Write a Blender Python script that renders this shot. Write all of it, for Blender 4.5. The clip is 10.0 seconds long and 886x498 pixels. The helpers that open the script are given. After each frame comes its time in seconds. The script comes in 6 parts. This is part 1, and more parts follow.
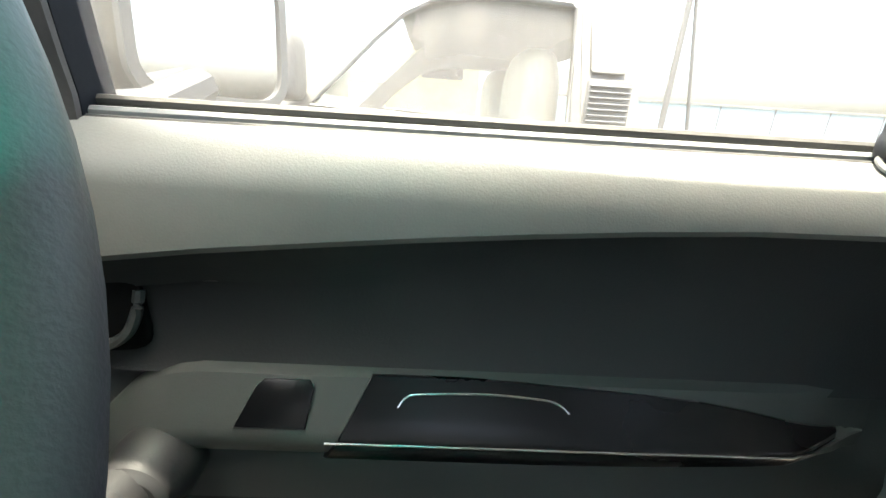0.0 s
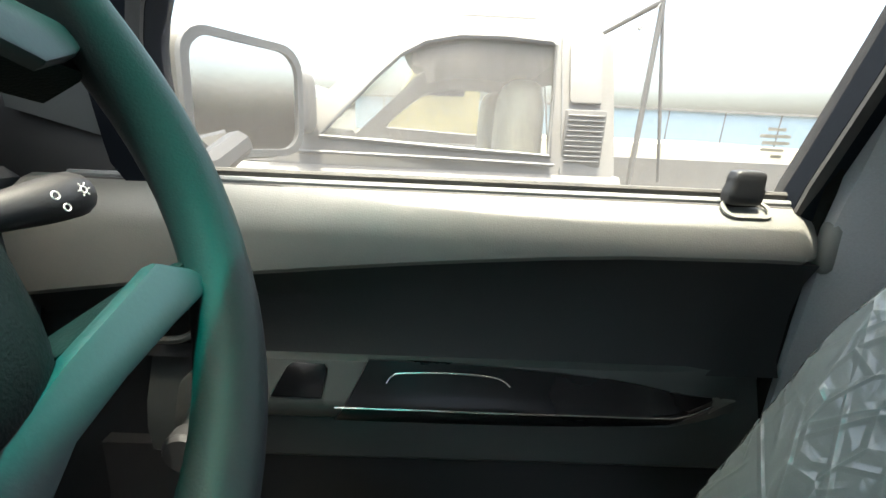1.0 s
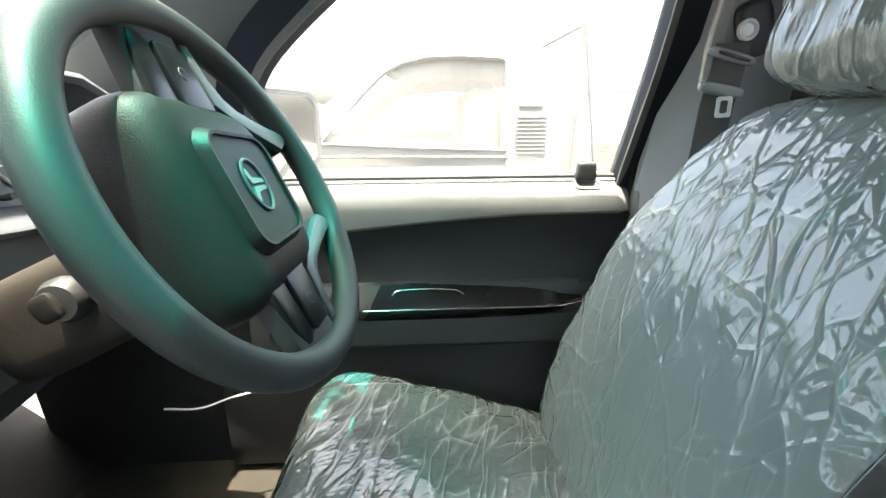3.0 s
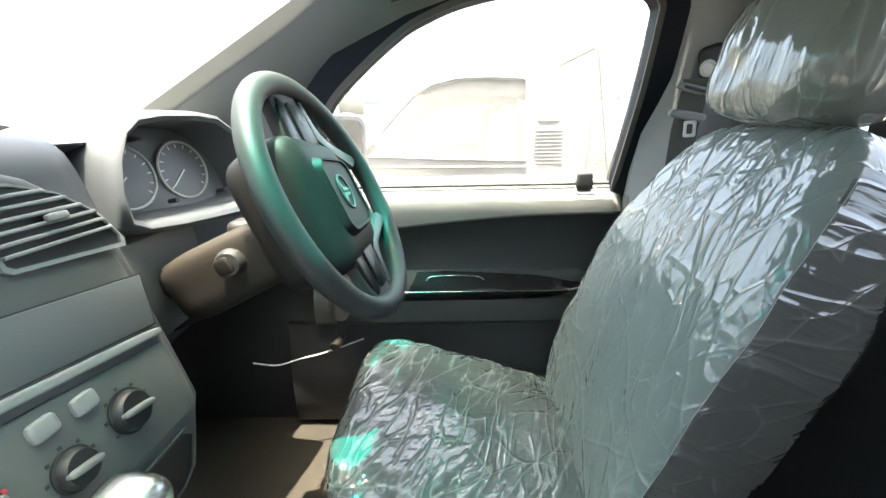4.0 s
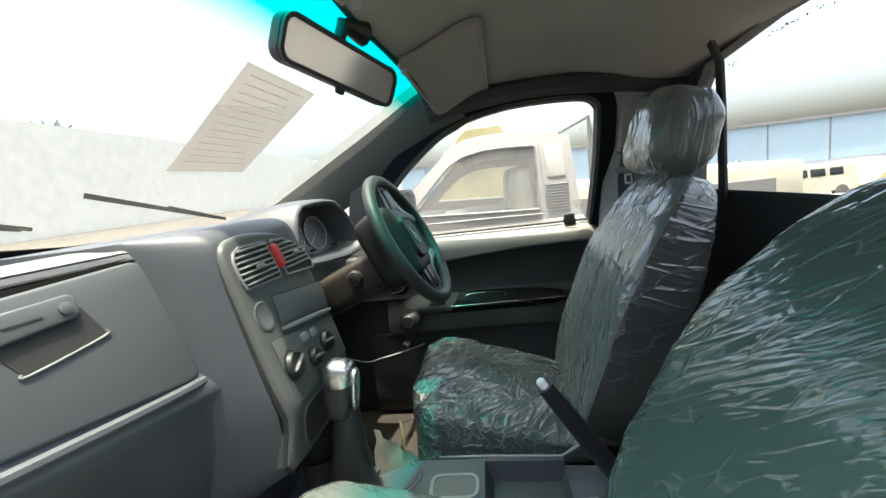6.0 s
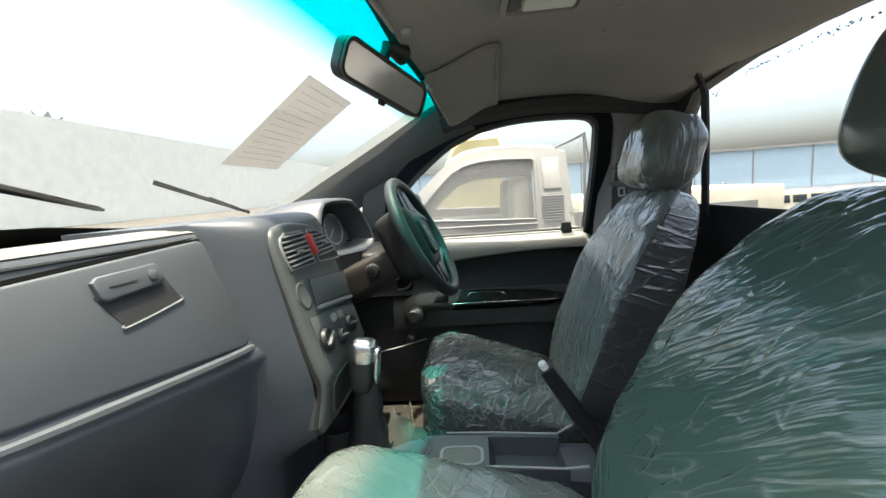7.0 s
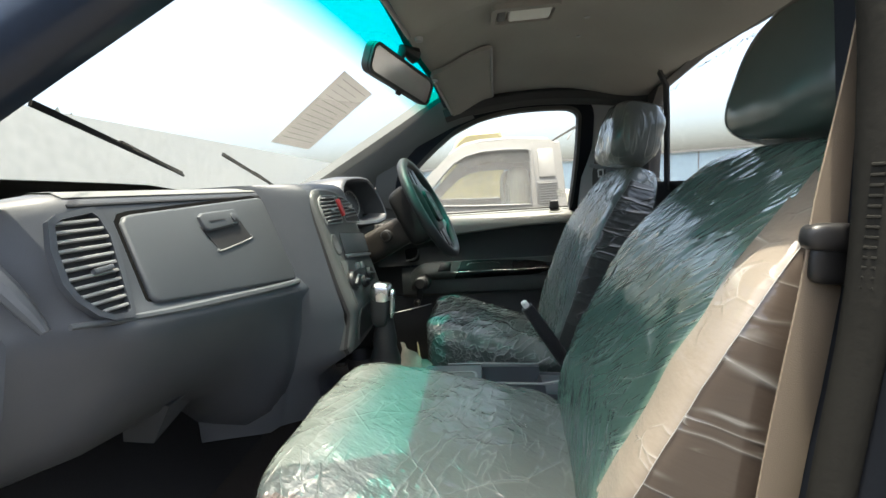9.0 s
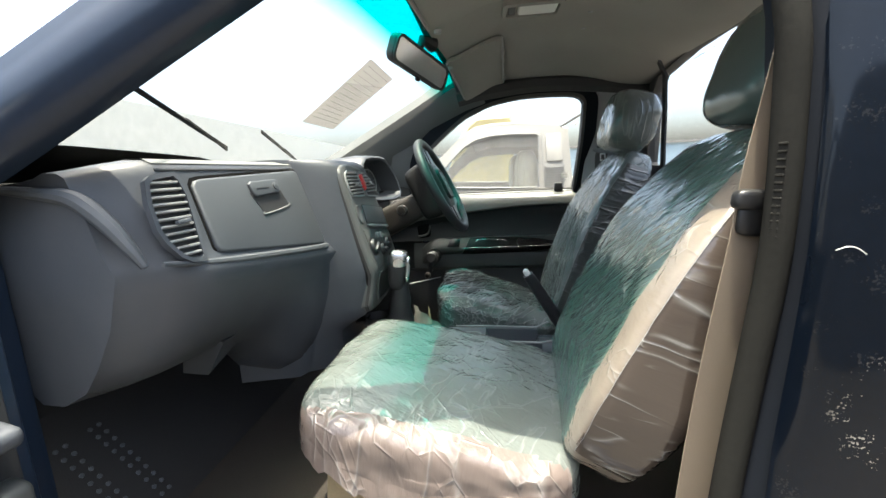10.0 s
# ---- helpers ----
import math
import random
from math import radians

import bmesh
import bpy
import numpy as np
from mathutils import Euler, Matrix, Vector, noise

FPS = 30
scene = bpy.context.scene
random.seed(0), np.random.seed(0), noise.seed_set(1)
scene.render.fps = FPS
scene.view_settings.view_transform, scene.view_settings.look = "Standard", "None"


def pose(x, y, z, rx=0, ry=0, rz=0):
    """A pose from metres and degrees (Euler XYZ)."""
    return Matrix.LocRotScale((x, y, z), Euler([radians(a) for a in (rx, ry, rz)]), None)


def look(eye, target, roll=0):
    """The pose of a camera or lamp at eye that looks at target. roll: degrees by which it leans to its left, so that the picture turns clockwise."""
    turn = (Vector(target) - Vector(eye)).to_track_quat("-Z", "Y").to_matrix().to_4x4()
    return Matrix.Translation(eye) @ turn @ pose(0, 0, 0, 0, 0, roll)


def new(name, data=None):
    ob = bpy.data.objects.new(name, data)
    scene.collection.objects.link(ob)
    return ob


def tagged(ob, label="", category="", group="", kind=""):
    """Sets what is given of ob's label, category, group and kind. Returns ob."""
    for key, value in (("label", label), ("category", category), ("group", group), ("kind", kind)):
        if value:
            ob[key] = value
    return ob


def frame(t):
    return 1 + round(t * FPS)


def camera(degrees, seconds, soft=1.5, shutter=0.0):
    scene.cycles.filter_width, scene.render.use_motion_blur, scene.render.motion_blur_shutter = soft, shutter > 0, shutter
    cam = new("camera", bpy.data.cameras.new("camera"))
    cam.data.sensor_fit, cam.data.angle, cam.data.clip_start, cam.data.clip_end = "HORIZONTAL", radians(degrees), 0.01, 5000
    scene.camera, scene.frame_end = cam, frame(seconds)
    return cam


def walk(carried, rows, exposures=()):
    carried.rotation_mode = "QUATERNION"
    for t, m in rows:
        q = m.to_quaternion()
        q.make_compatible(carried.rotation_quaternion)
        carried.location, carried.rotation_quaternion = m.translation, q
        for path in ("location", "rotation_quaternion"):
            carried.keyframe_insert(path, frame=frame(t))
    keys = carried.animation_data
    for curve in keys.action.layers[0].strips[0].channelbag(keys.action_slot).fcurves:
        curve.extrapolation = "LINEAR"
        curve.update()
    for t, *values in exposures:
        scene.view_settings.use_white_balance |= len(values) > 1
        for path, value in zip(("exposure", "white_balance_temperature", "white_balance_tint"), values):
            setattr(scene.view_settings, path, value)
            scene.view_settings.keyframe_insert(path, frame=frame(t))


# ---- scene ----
cam = camera(93.5, 10.0)
PATH = [
    (0, (-0.035, 0.371, 1.23), (0.037, 2.268, 0.601), 3.6),
    (0.5, (-0.022, 0.312, 1.262), (0.01, 2.224, 0.678), 3.0),
    (1, (-0.004, 0.245, 1.286), (0.032, 2.156, 0.698), 2.7),
    (1.5, (0.002, 0.168, 1.303), (0.063, 2.071, 0.692), 2.8),
    (2, (-0.001, 0.086, 1.314), (0.054, 1.984, 0.686), 2.2),
    (2.5, (0.009, -0.021, 1.332), (0.095, 1.875, 0.701), 0.0),
    (2.7, (0.01, -0.051, 1.335), (0.113, 1.844, 0.706), -0.5),
    (4, (0.006, -0.293, 1.373), (-0.028, 1.618, 0.782), -1.2),
    (4.5, (-0.005, -0.417, 1.378), (-0.156, 1.507, 0.856), -5.3),
    (5, (0.008, -0.565, 1.406), (-0.165, 1.373, 0.945), -5.5),
    (5.5, (0.03, -0.677, 1.42), (-0.208, 1.279, 1.075), -9.1),
    (5.7, (0.049, -0.706, 1.411), (-0.188, 1.252, 1.081), -8.2),
    (7, (-0.008, -0.86, 1.393), (-0.169, 1.115, 1.118), -4.3),
    (7.5, (-0.005, -0.893, 1.39), (-0.252, 1.072, 1.111), -2.7),
    (8, (-0.001, -0.942, 1.39), (-0.264, 1.028, 1.174), -5.6),
    (8.5, (0.028, -1.009, 1.362), (-0.228, 0.962, 1.133), -5.7),
    (9, (0.007, -1.089, 1.331), (-0.172, 0.883, 1.045), -4.1),
    (9.5, (-0.006, -1.16, 1.321), (-0.186, 0.806, 1.002), -4.1),
    (10, (0.008, -1.222, 1.312), (-0.211, 0.734, 0.959), -3.0),
]
EXPOSURES = [(0, 3.55, 6700, 2), (1.0, 2.9, 6600, 2), (2.5, 3.7, 6700, 2), (4.0, 4.02, 6800, 2), (4.5, 3.93, 6800, 2), (5.5, 2.88, 6600, 2), (7.0, 2.48, 6500, 2), (8.0, 2.25, 6500, 2), (8.5, 2.2, 6500, 2), (9.0, 2.42, 6500, 2), (9.5, 2.52, 6450, 2), (10, 2.62, 6450, 2)]
walk(cam, [(t, look(eye, target, roll)) for t, eye, target, roll in PATH], EXPOSURES)

# ---- world, sun and sky ----
world = bpy.data.worlds.new("sky")
scene.world = world
world.use_nodes = True
wn, wl = world.node_tree.nodes, world.node_tree.links
sky = wn.new("ShaderNodeTexSky")
sky.sky_type = "NISHITA"
sky.sun_disc = False
sky.sun_elevation = radians(86)
sky.sun_rotation = radians(250)
sky.dust_density = 8.0
sky.air_density = 0.8
sky.ozone_density = 0.3
wn["Background"].inputs["Strength"].default_value = 0.15
wl.new(sky.outputs[0], wn["Background"].inputs["Color"])
sun_data = bpy.data.lights.new("sun", "SUN")
sun_data.energy = 2.9
sun_data.angle = radians(0.55)
sun_data.color = (1.0, 0.9, 0.79)
sun = new("sun", sun_data)
sun.matrix_world = look((0, -1.8, 20), (0.6, 0, 0))

# ---- materials ----


def nodes_of(m):
    return m.node_tree.nodes, m.node_tree.links


def mat(name, col, rough=0.6, metal=0.0, grain=400.0, bump=0.08, vary=0.18, big=3.0, coat=0.0, spec=0.5, dust=0.0, dust_col=(0.42, 0.38, 0.32)):
    """A principled material with colour variation at two scales, fine relief and, where asked, settled dust."""
    m = bpy.data.materials.new(name)
    m.use_nodes = True
    n, l = nodes_of(m)
    p = n["Principled BSDF"]
    tc = n.new("ShaderNodeTexCoord")
    a = n.new("ShaderNodeTexNoise")
    a.inputs["Scale"].default_value = big
    a.inputs["Detail"].default_value = 6
    b = n.new("ShaderNodeTexNoise")
    b.inputs["Scale"].default_value = grain
    b.inputs["Detail"].default_value = 3
    for t in (a, b):
        l.new(tc.outputs["Object"], t.inputs["Vector"])
    mixn = n.new("ShaderNodeMath")
    mixn.operation = "MULTIPLY_ADD"
    l.new(b.outputs["Fac"], mixn.inputs[0])
    mixn.inputs[1].default_value = 0.35
    l.new(a.outputs["Fac"], mixn.inputs[2])
    ramp = n.new("ShaderNodeValToRGB")
    ramp.color_ramp.elements[0].position, ramp.color_ramp.elements[1].position = 0.45, 0.95
    ramp.color_ramp.elements[0].color = (*[c * (1 - vary) for c in col], 1)
    ramp.color_ramp.elements[1].color = (*[min(1, c * (1 + vary)) for c in col], 1)
    l.new(mixn.outputs[0], ramp.inputs[0])
    out = ramp.outputs[0]
    if dust:
        d = n.new("ShaderNodeTexNoise")
        d.inputs["Scale"].default_value = 9
        d.inputs["Detail"].default_value = 8
        d.inputs["Roughness"].default_value = 0.65
        l.new(tc.outputs["Object"], d.inputs["Vector"])
        dr = n.new("ShaderNodeMapRange")
        dr.inputs["From Min"].default_value, dr.inputs["From Max"].default_value = 0.35, 0.75
        dr.inputs["To Min"].default_value, dr.inputs["To Max"].default_value = dust * 0.3, dust
        l.new(d.outputs["Fac"], dr.inputs["Value"])
        mx = n.new("ShaderNodeMix")
        mx.data_type = "RGBA"
        l.new(dr.outputs[0], mx.inputs["Factor"])
        l.new(out, mx.inputs["A"])
        mx.inputs["B"].default_value = (*dust_col, 1)
        out = mx.outputs["Result"]
    l.new(out, p.inputs["Base Color"])
    rr = n.new("ShaderNodeMapRange")
    rr.inputs["To Min"].default_value, rr.inputs["To Max"].default_value = max(0.02, rough - 0.1), min(1, rough + 0.1)
    l.new(a.outputs["Fac"], rr.inputs["Value"])
    l.new(rr.outputs[0], p.inputs["Roughness"])
    p.inputs["Metallic"].default_value = metal
    p.inputs["Specular IOR Level"].default_value = spec
    p.inputs["Coat Weight"].default_value = coat
    p.inputs["Coat Roughness"].default_value = 0.08
    if bump:
        bp = n.new("ShaderNodeBump")
        bp.inputs["Strength"].default_value = bump
        bp.inputs["Distance"].default_value = 0.002
        l.new(b.outputs["Fac"], bp.inputs["Height"])
        l.new(bp.outputs[0], p.inputs["Normal"])
    return m


def film_mat(name, col, folds, swell=1.0, gloss=0.04, split=None, haze=0.28, relief=0.3, crinkle=1.0):
    """Woven seat cloth under a creased clear plastic film. The film is a glossy coat, smooth but for thin sharp folds,
    with white highlights painted along them.
    folds: (kind, scale, axis, stretch, width, slope, cover, zone) rows. The folds run along axis; kind "v" makes
    straight crossing creases,
    "n" long wavy ones; width in metres; cover is the share that shows; zone 1 or -1 keeps a row above or below the
    height split."""
    m = mat(name, col, rough=0.75, grain=900, bump=0.15, vary=0.12, spec=0.25)
    n, l = nodes_of(m)
    p = n["Principled BSDF"]
    tc = n.new("ShaderNodeTexCoord")

    def calc(op, a, b=None, c=None):
        q = n.new("ShaderNodeMath")
        q.operation = op
        for k, v in enumerate((a, b, c)):
            if isinstance(v, (int, float)):
                q.inputs[k].default_value = v
            elif v is not None:
                l.new(v, q.inputs[k])
        return q.outputs[0]

    def noise_at(vector, scale, detail, rough=0.5):
        q = n.new("ShaderNodeTexNoise")
        q.inputs["Scale"].default_value, q.inputs["Detail"].default_value, q.inputs["Roughness"].default_value = scale, detail, rough
        l.new(vector, q.inputs["Vector"])
        return q

    def span(value, lo, hi):
        q = n.new("ShaderNodeMapRange")
        q.interpolation_type = "SMOOTHSTEP"
        q.inputs["From Min"].default_value, q.inputs["From Max"].default_value = lo, hi
        l.new(value, q.inputs["Value"])
        return q.outputs[0]

    warp = n.new("ShaderNodeVectorMath")
    warp.operation = "MULTIPLY_ADD"
    l.new(noise_at(tc.outputs["Object"], 7, 2).outputs["Color"], warp.inputs[0])
    warp.inputs[1].default_value = (0.018, 0.018, 0.018)
    l.new(tc.outputs["Object"], warp.inputs[2])
    height = calc("MULTIPLY", noise_at(warp.outputs[0], 11, 2).outputs["Fac"], swell * 0.006)
    white = None
    level = None
    if split is not None:
        sep = n.new("ShaderNodeSeparateXYZ")
        l.new(warp.outputs[0], sep.inputs[0])
        level = span(sep.outputs["Z"], split - 0.05, split + 0.05)
    for k, (kind, scale, axis, pull, width, slope, cover, zone) in enumerate(folds):
        ro = n.new("ShaderNodeMapping")
        ro.vector_type = "TEXTURE"
        ro.inputs["Location"].default_value = (0.37 * k, 0.21 * k, 0.13 * k)
        ro.inputs["Rotation"].default_value = Vector(axis).to_track_quat("Z", "Y").to_euler()
        ro.inputs["Scale"].default_value = (1.0, 1.0, pull)
        l.new(warp.outputs[0], ro.inputs["Vector"])
        if kind == "v":
            vo = n.new("ShaderNodeTexVoronoi")
            vo.feature = "DISTANCE_TO_EDGE"
            vo.inputs["Scale"].default_value = scale
            l.new(ro.outputs[0], vo.inputs["Vector"])
            line = calc("DIVIDE", vo.outputs["Distance"], width * scale)
        else:
            fold = noise_at(ro.outputs[0], scale, 1.0, 0.4)
            line = calc("DIVIDE", calc("ABSOLUTE", calc("SUBTRACT", fold.outputs["Fac"], 0.5)), width * scale * 0.8)
        line = calc("POWER", calc("MAXIMUM", calc("SUBTRACT", 1.0, line), 0.0), 1.3)
        some = span(noise_at(ro.outputs[0], scale * 0.6, 1.0).outputs["Fac"], 0.66 - 0.3 * cover, 0.8 - 0.3 * cover)
        line = calc("MULTIPLY", line, some)
        if zone and level is not None:
            line = calc("MULTIPLY", line, level if zone > 0 else calc("SUBTRACT", 1.0, level))
        if k == 0 or zone < 0 and folds[k - 1][7] >= 0:
            fine = calc("MULTIPLY", noise_at(ro.outputs[0], 42, 3, 0.6).outputs["Fac"], crinkle * 0.0032)
            if zone and level is not None:
                fine = calc("MULTIPLY", fine, level if zone > 0 else calc("SUBTRACT", 1.0, level))
            height = calc("ADD", fine, height)
        height = calc("MULTIPLY_ADD", line, width * slope, height)
        # highlights along the folds, painted into the base colour; haze sets their strength
        glint = calc("POWER", line, 3.0)
        white = calc("MULTIPLY", glint, slope * haze) if white is None else calc("MULTIPLY_ADD", glint, slope * haze, white)
    for strength, socket in ((1.0, "Coat Normal"), (relief, "Normal")):
        bp = n.new("ShaderNodeBump")
        bp.inputs["Strength"].default_value = strength
        bp.inputs["Distance"].default_value = 1.0
        l.new(height, bp.inputs["Height"])
        l.new(bp.outputs[0], p.inputs[socket])
    glint_mix = n.new("ShaderNodeMix")
    glint_mix.data_type = "RGBA"
    l.new(calc("MINIMUM", white, 0.8), glint_mix.inputs["Factor"])
    l.new(p.inputs["Base Color"].links[0].from_socket, glint_mix.inputs["A"])
    glint_mix.inputs["B"].default_value = (0.62, 0.64, 0.61, 1)
    l.new(glint_mix.outputs["Result"], p.inputs["Base Color"])
    p.inputs["Coat Weight"].default_value = 1.0
    p.inputs["Coat Roughness"].default_value = gloss
    p.inputs["Coat IOR"].default_value = 1.55
    return m


def clear_mat(name, tint, dust=0.1, dust_scale=6.0, dust_col=(0.75, 0.72, 0.66), gloss=0.06, streak=(1, 1, 1), through_dust=True):
    """Thin glass: tinted, with a weak mirror coat and dirt that scatters the light."""
    m = bpy.data.materials.new(name)
    m.use_nodes = True
    n, l = nodes_of(m)
    n.remove(n["Principled BSDF"])
    o = n["Material Output"]
    tr = n.new("ShaderNodeBsdfTransparent")
    tr.inputs[0].default_value = (*tint, 1)
    gl = n.new("ShaderNodeBsdfGlossy")
    gl.inputs["Roughness"].default_value = 0.03
    lw = n.new("ShaderNodeLayerWeight")
    pw = n.new("ShaderNodeMath")
    pw.operation = "POWER"
    l.new(lw.outputs["Facing"], pw.inputs[0])
    pw.inputs[1].default_value = 4.0
    fr = n.new("ShaderNodeMath")
    fr.operation = "MULTIPLY_ADD"
    l.new(pw.outputs[0], fr.inputs[0])
    fr.inputs[1].default_value = 0.07
    fr.inputs[2].default_value = gloss * 0.5
    m1 = n.new("ShaderNodeMixShader")
    l.new(fr.outputs[0], m1.inputs[0])
    l.new(tr.outputs[0], m1.inputs[1])
    l.new(gl.outputs[0], m1.inputs[2])
    last = m1.outputs[0]
    if dust:
        tc = n.new("ShaderNodeTexCoord")
        mp = n.new("ShaderNodeMapping")
        mp.inputs["Scale"].default_value = streak
        l.new(tc.outputs["Object"], mp.inputs["Vector"])
        no = n.new("ShaderNodeTexNoise")
        no.inputs["Scale"].default_value = dust_scale
        no.inputs["Detail"].default_value = 8
        no.inputs["Roughness"].default_value = 0.68
        l.new(mp.outputs[0], no.inputs["Vector"])
        mr = n.new("ShaderNodeMapRange")
        mr.inputs["From Min"].default_value, mr.inputs["From Max"].default_value = 0.3, 0.8
        mr.inputs["To Min"].default_value, mr.inputs["To Max"].default_value = dust * 0.5, min(1, dust * 1.8)
        l.new(no.outputs["Fac"], mr.inputs["Value"])
        df = n.new("ShaderNodeBsdfDiffuse")
        df.inputs[0].default_value = (*dust_col, 1)
        tl = n.new("ShaderNodeBsdfTranslucent")
        tl.inputs[0].default_value = (*dust_col, 1)
        m2 = n.new("ShaderNodeMixShader")
        m2.inputs[0].default_value = 0.5
        l.new(df.outputs[0], m2.inputs[1])
        l.new(tl.outputs[0], m2.inputs[2])
        m3 = n.new("ShaderNodeMixShader")
        l.new(mr.outputs[0], m3.inputs[0])
        l.new(last, m3.inputs[1])
        l.new(m2.outputs[0], m3.inputs[2])
        last = m3.outputs[0]
    l.new(last, o.inputs["Surface"])
    return m


M_DASH = mat("dash_plastic", (0.041, 0.048, 0.059), 0.48, grain=700, bump=0.12, dust=0.04)
# dust plus a paler base that holds the light falling on the pad
M_PAD = mat("lit_dusty_pad_plastic", (0.1, 0.108, 0.102), 0.6, grain=700, bump=0.12, dust=0.22, dust_col=(0.26, 0.255, 0.23))
M_DASH2 = mat("panel_plastic", (0.064, 0.071, 0.079), 0.5, grain=700, bump=0.08, vary=0.1)
M_SILL = mat("door_sill_plastic", (0.15, 0.152, 0.143), 0.5, grain=600, bump=0.12, vary=0.12, dust=0.15)
M_DARK = mat("dark_door_plastic", (0.02, 0.021, 0.022), 0.6, grain=500, bump=0.12)
M_ARM = mat("armrest_plastic", (0.05, 0.054, 0.052), 0.45, grain=600, bump=0.08, vary=0.1)
M_FLANGE = mat("doorway_flange_trim", (0.008, 0.010, 0.014), 0.6, grain=300, bump=0.06, spec=0.12)
M_BLACK = mat("black_plastic", (0.022, 0.022, 0.023), 0.5, grain=500, bump=0.1)
M_REAR = mat("rear_wall_trim", (0.034, 0.034, 0.036), 0.6, grain=400, bump=0.15)
M_KNOB = mat("heater_knob_plastic", (0.009, 0.009, 0.0095), 0.45, grain=400, bump=0.05)
M_GLOSS = mat("gloss_black", (0.005, 0.005, 0.006), 0.28, grain=60, bump=0.0, spec=0.3)
M_RUB = mat("rubber_seal", (0.03, 0.03, 0.031), 0.7, grain=250, bump=0.2, dust=0.15)
M_RUBW = mat("worn_rubber_seal", (0.016, 0.0158, 0.014), 0.85, grain=120, bump=0.3, dust=0.0, spec=0.05)
M_TRIM = mat("grey_trim", (0.105, 0.105, 0.105), 0.6, grain=500, bump=0.12)
M_PILL = mat("pillar_trim", (0.3, 0.3, 0.305), 0.65, grain=500, bump=0.12)
M_PILLF = mat("front_pillar_trim", (0.105, 0.112, 0.11), 0.6, grain=600, bump=0.1, vary=0.1)
M_LINER = mat("headliner_cloth", (0.31, 0.297, 0.28), 0.95, grain=350, bump=0.2, vary=0.12, spec=0.1)
M_WHEEL = mat("wheel_rubber", (0.03, 0.031, 0.032), 0.5, grain=750, bump=0.12, vary=0.2, spec=0.3)
M_HUB = mat("hub_plastic", (0.0115, 0.011, 0.0105), 0.45, grain=800, bump=0.22, spec=0.2)
M_SPOKE = mat("spoke_silver_grey", (0.05, 0.05, 0.053), 0.36, grain=500, bump=0.05, vary=0.1)
M_BADGE = mat("badge_enamel", (0.16, 0.16, 0.15), 0.5, grain=300, bump=0.02, vary=0.08)
M_SILVER = mat("satin_silver", (0.62, 0.62, 0.61), 0.25, metal=1.0, grain=300, bump=0.02, vary=0.08)
M_CHROME = mat("chrome", (0.8, 0.8, 0.8), 0.1, metal=1.0, grain=200, bump=0.0, vary=0.05)
M_METAL = mat("dull_metal", (0.024, 0.021, 0.018), 0.4, metal=0.3, grain=200, bump=0.15, vary=0.4)
M_RED = mat("red_plastic", (0.55, 0.04, 0.04), 0.4, grain=300, bump=0.03, vary=0.1)
M_NAVY = mat("navy_paint", (0.009, 0.017, 0.033), 0.3, grain=80, bump=0.02, coat=0.2, spec=0.25, dust=0.01)
# darker copy of the navy paint: the panel's dim reflections put into its base
M_NAVYS = mat("dimmed_spotted_navy_paint", (0.0022, 0.004, 0.0075), 0.3, grain=60, bump=0.01, coat=0.5, spec=0.05, vary=0.35)
sn, sl = nodes_of(M_NAVYS)
sp_t = sn.new("ShaderNodeTexCoord")
sp_n = sn.new("ShaderNodeTexNoise")
sp_n.inputs["Scale"].default_value = 330
sp_n.inputs["Detail"].default_value = 2
sp_b = sn.new("ShaderNodeTexNoise")
sp_b.inputs["Scale"].default_value = 25
sl.new(sp_t.outputs["Object"], sp_n.inputs["Vector"])
sl.new(sp_t.outputs["Object"], sp_b.inputs["Vector"])
sp_m = sn.new("ShaderNodeMath")
sp_m.operation = "MULTIPLY"
sl.new(sp_n.outputs["Fac"], sp_m.inputs[0])
sl.new(sp_b.outputs["Fac"], sp_m.inputs[1])
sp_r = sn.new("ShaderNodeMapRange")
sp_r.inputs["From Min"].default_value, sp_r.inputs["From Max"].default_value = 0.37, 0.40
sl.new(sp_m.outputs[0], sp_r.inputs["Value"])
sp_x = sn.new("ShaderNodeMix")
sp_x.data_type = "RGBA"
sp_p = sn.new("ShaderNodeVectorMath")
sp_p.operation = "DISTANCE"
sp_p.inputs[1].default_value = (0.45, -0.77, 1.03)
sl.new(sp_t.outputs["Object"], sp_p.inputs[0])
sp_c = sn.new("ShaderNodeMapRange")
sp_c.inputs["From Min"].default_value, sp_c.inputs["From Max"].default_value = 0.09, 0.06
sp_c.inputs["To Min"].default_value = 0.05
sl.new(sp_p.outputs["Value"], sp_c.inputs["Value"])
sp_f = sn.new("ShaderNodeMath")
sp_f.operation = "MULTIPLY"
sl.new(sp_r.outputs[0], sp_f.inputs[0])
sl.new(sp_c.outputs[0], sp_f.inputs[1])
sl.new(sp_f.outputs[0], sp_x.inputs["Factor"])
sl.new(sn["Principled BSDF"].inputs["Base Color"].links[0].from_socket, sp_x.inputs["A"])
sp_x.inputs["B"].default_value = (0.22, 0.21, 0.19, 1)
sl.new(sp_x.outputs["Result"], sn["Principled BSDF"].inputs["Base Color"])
M_FLOOR = mat("floor_mat", (0.022, 0.018, 0.014), 0.9, grain=300, bump=0.5, dust=0.4, dust_col=(0.05, 0.038, 0.026))
M_TOE = mat("toe_board", (0.022, 0.021, 0.02), 0.8, grain=300, bump=0.3)
M_BELT = mat("belt_webbing", (0.155, 0.125, 0.092), 0.85, grain=900, bump=0.3, vary=0.1)
M_BELTD = mat("dark_belt_webbing", (0.07, 0.066, 0.062), 0.85, grain=900, bump=0.3, vary=0.1)
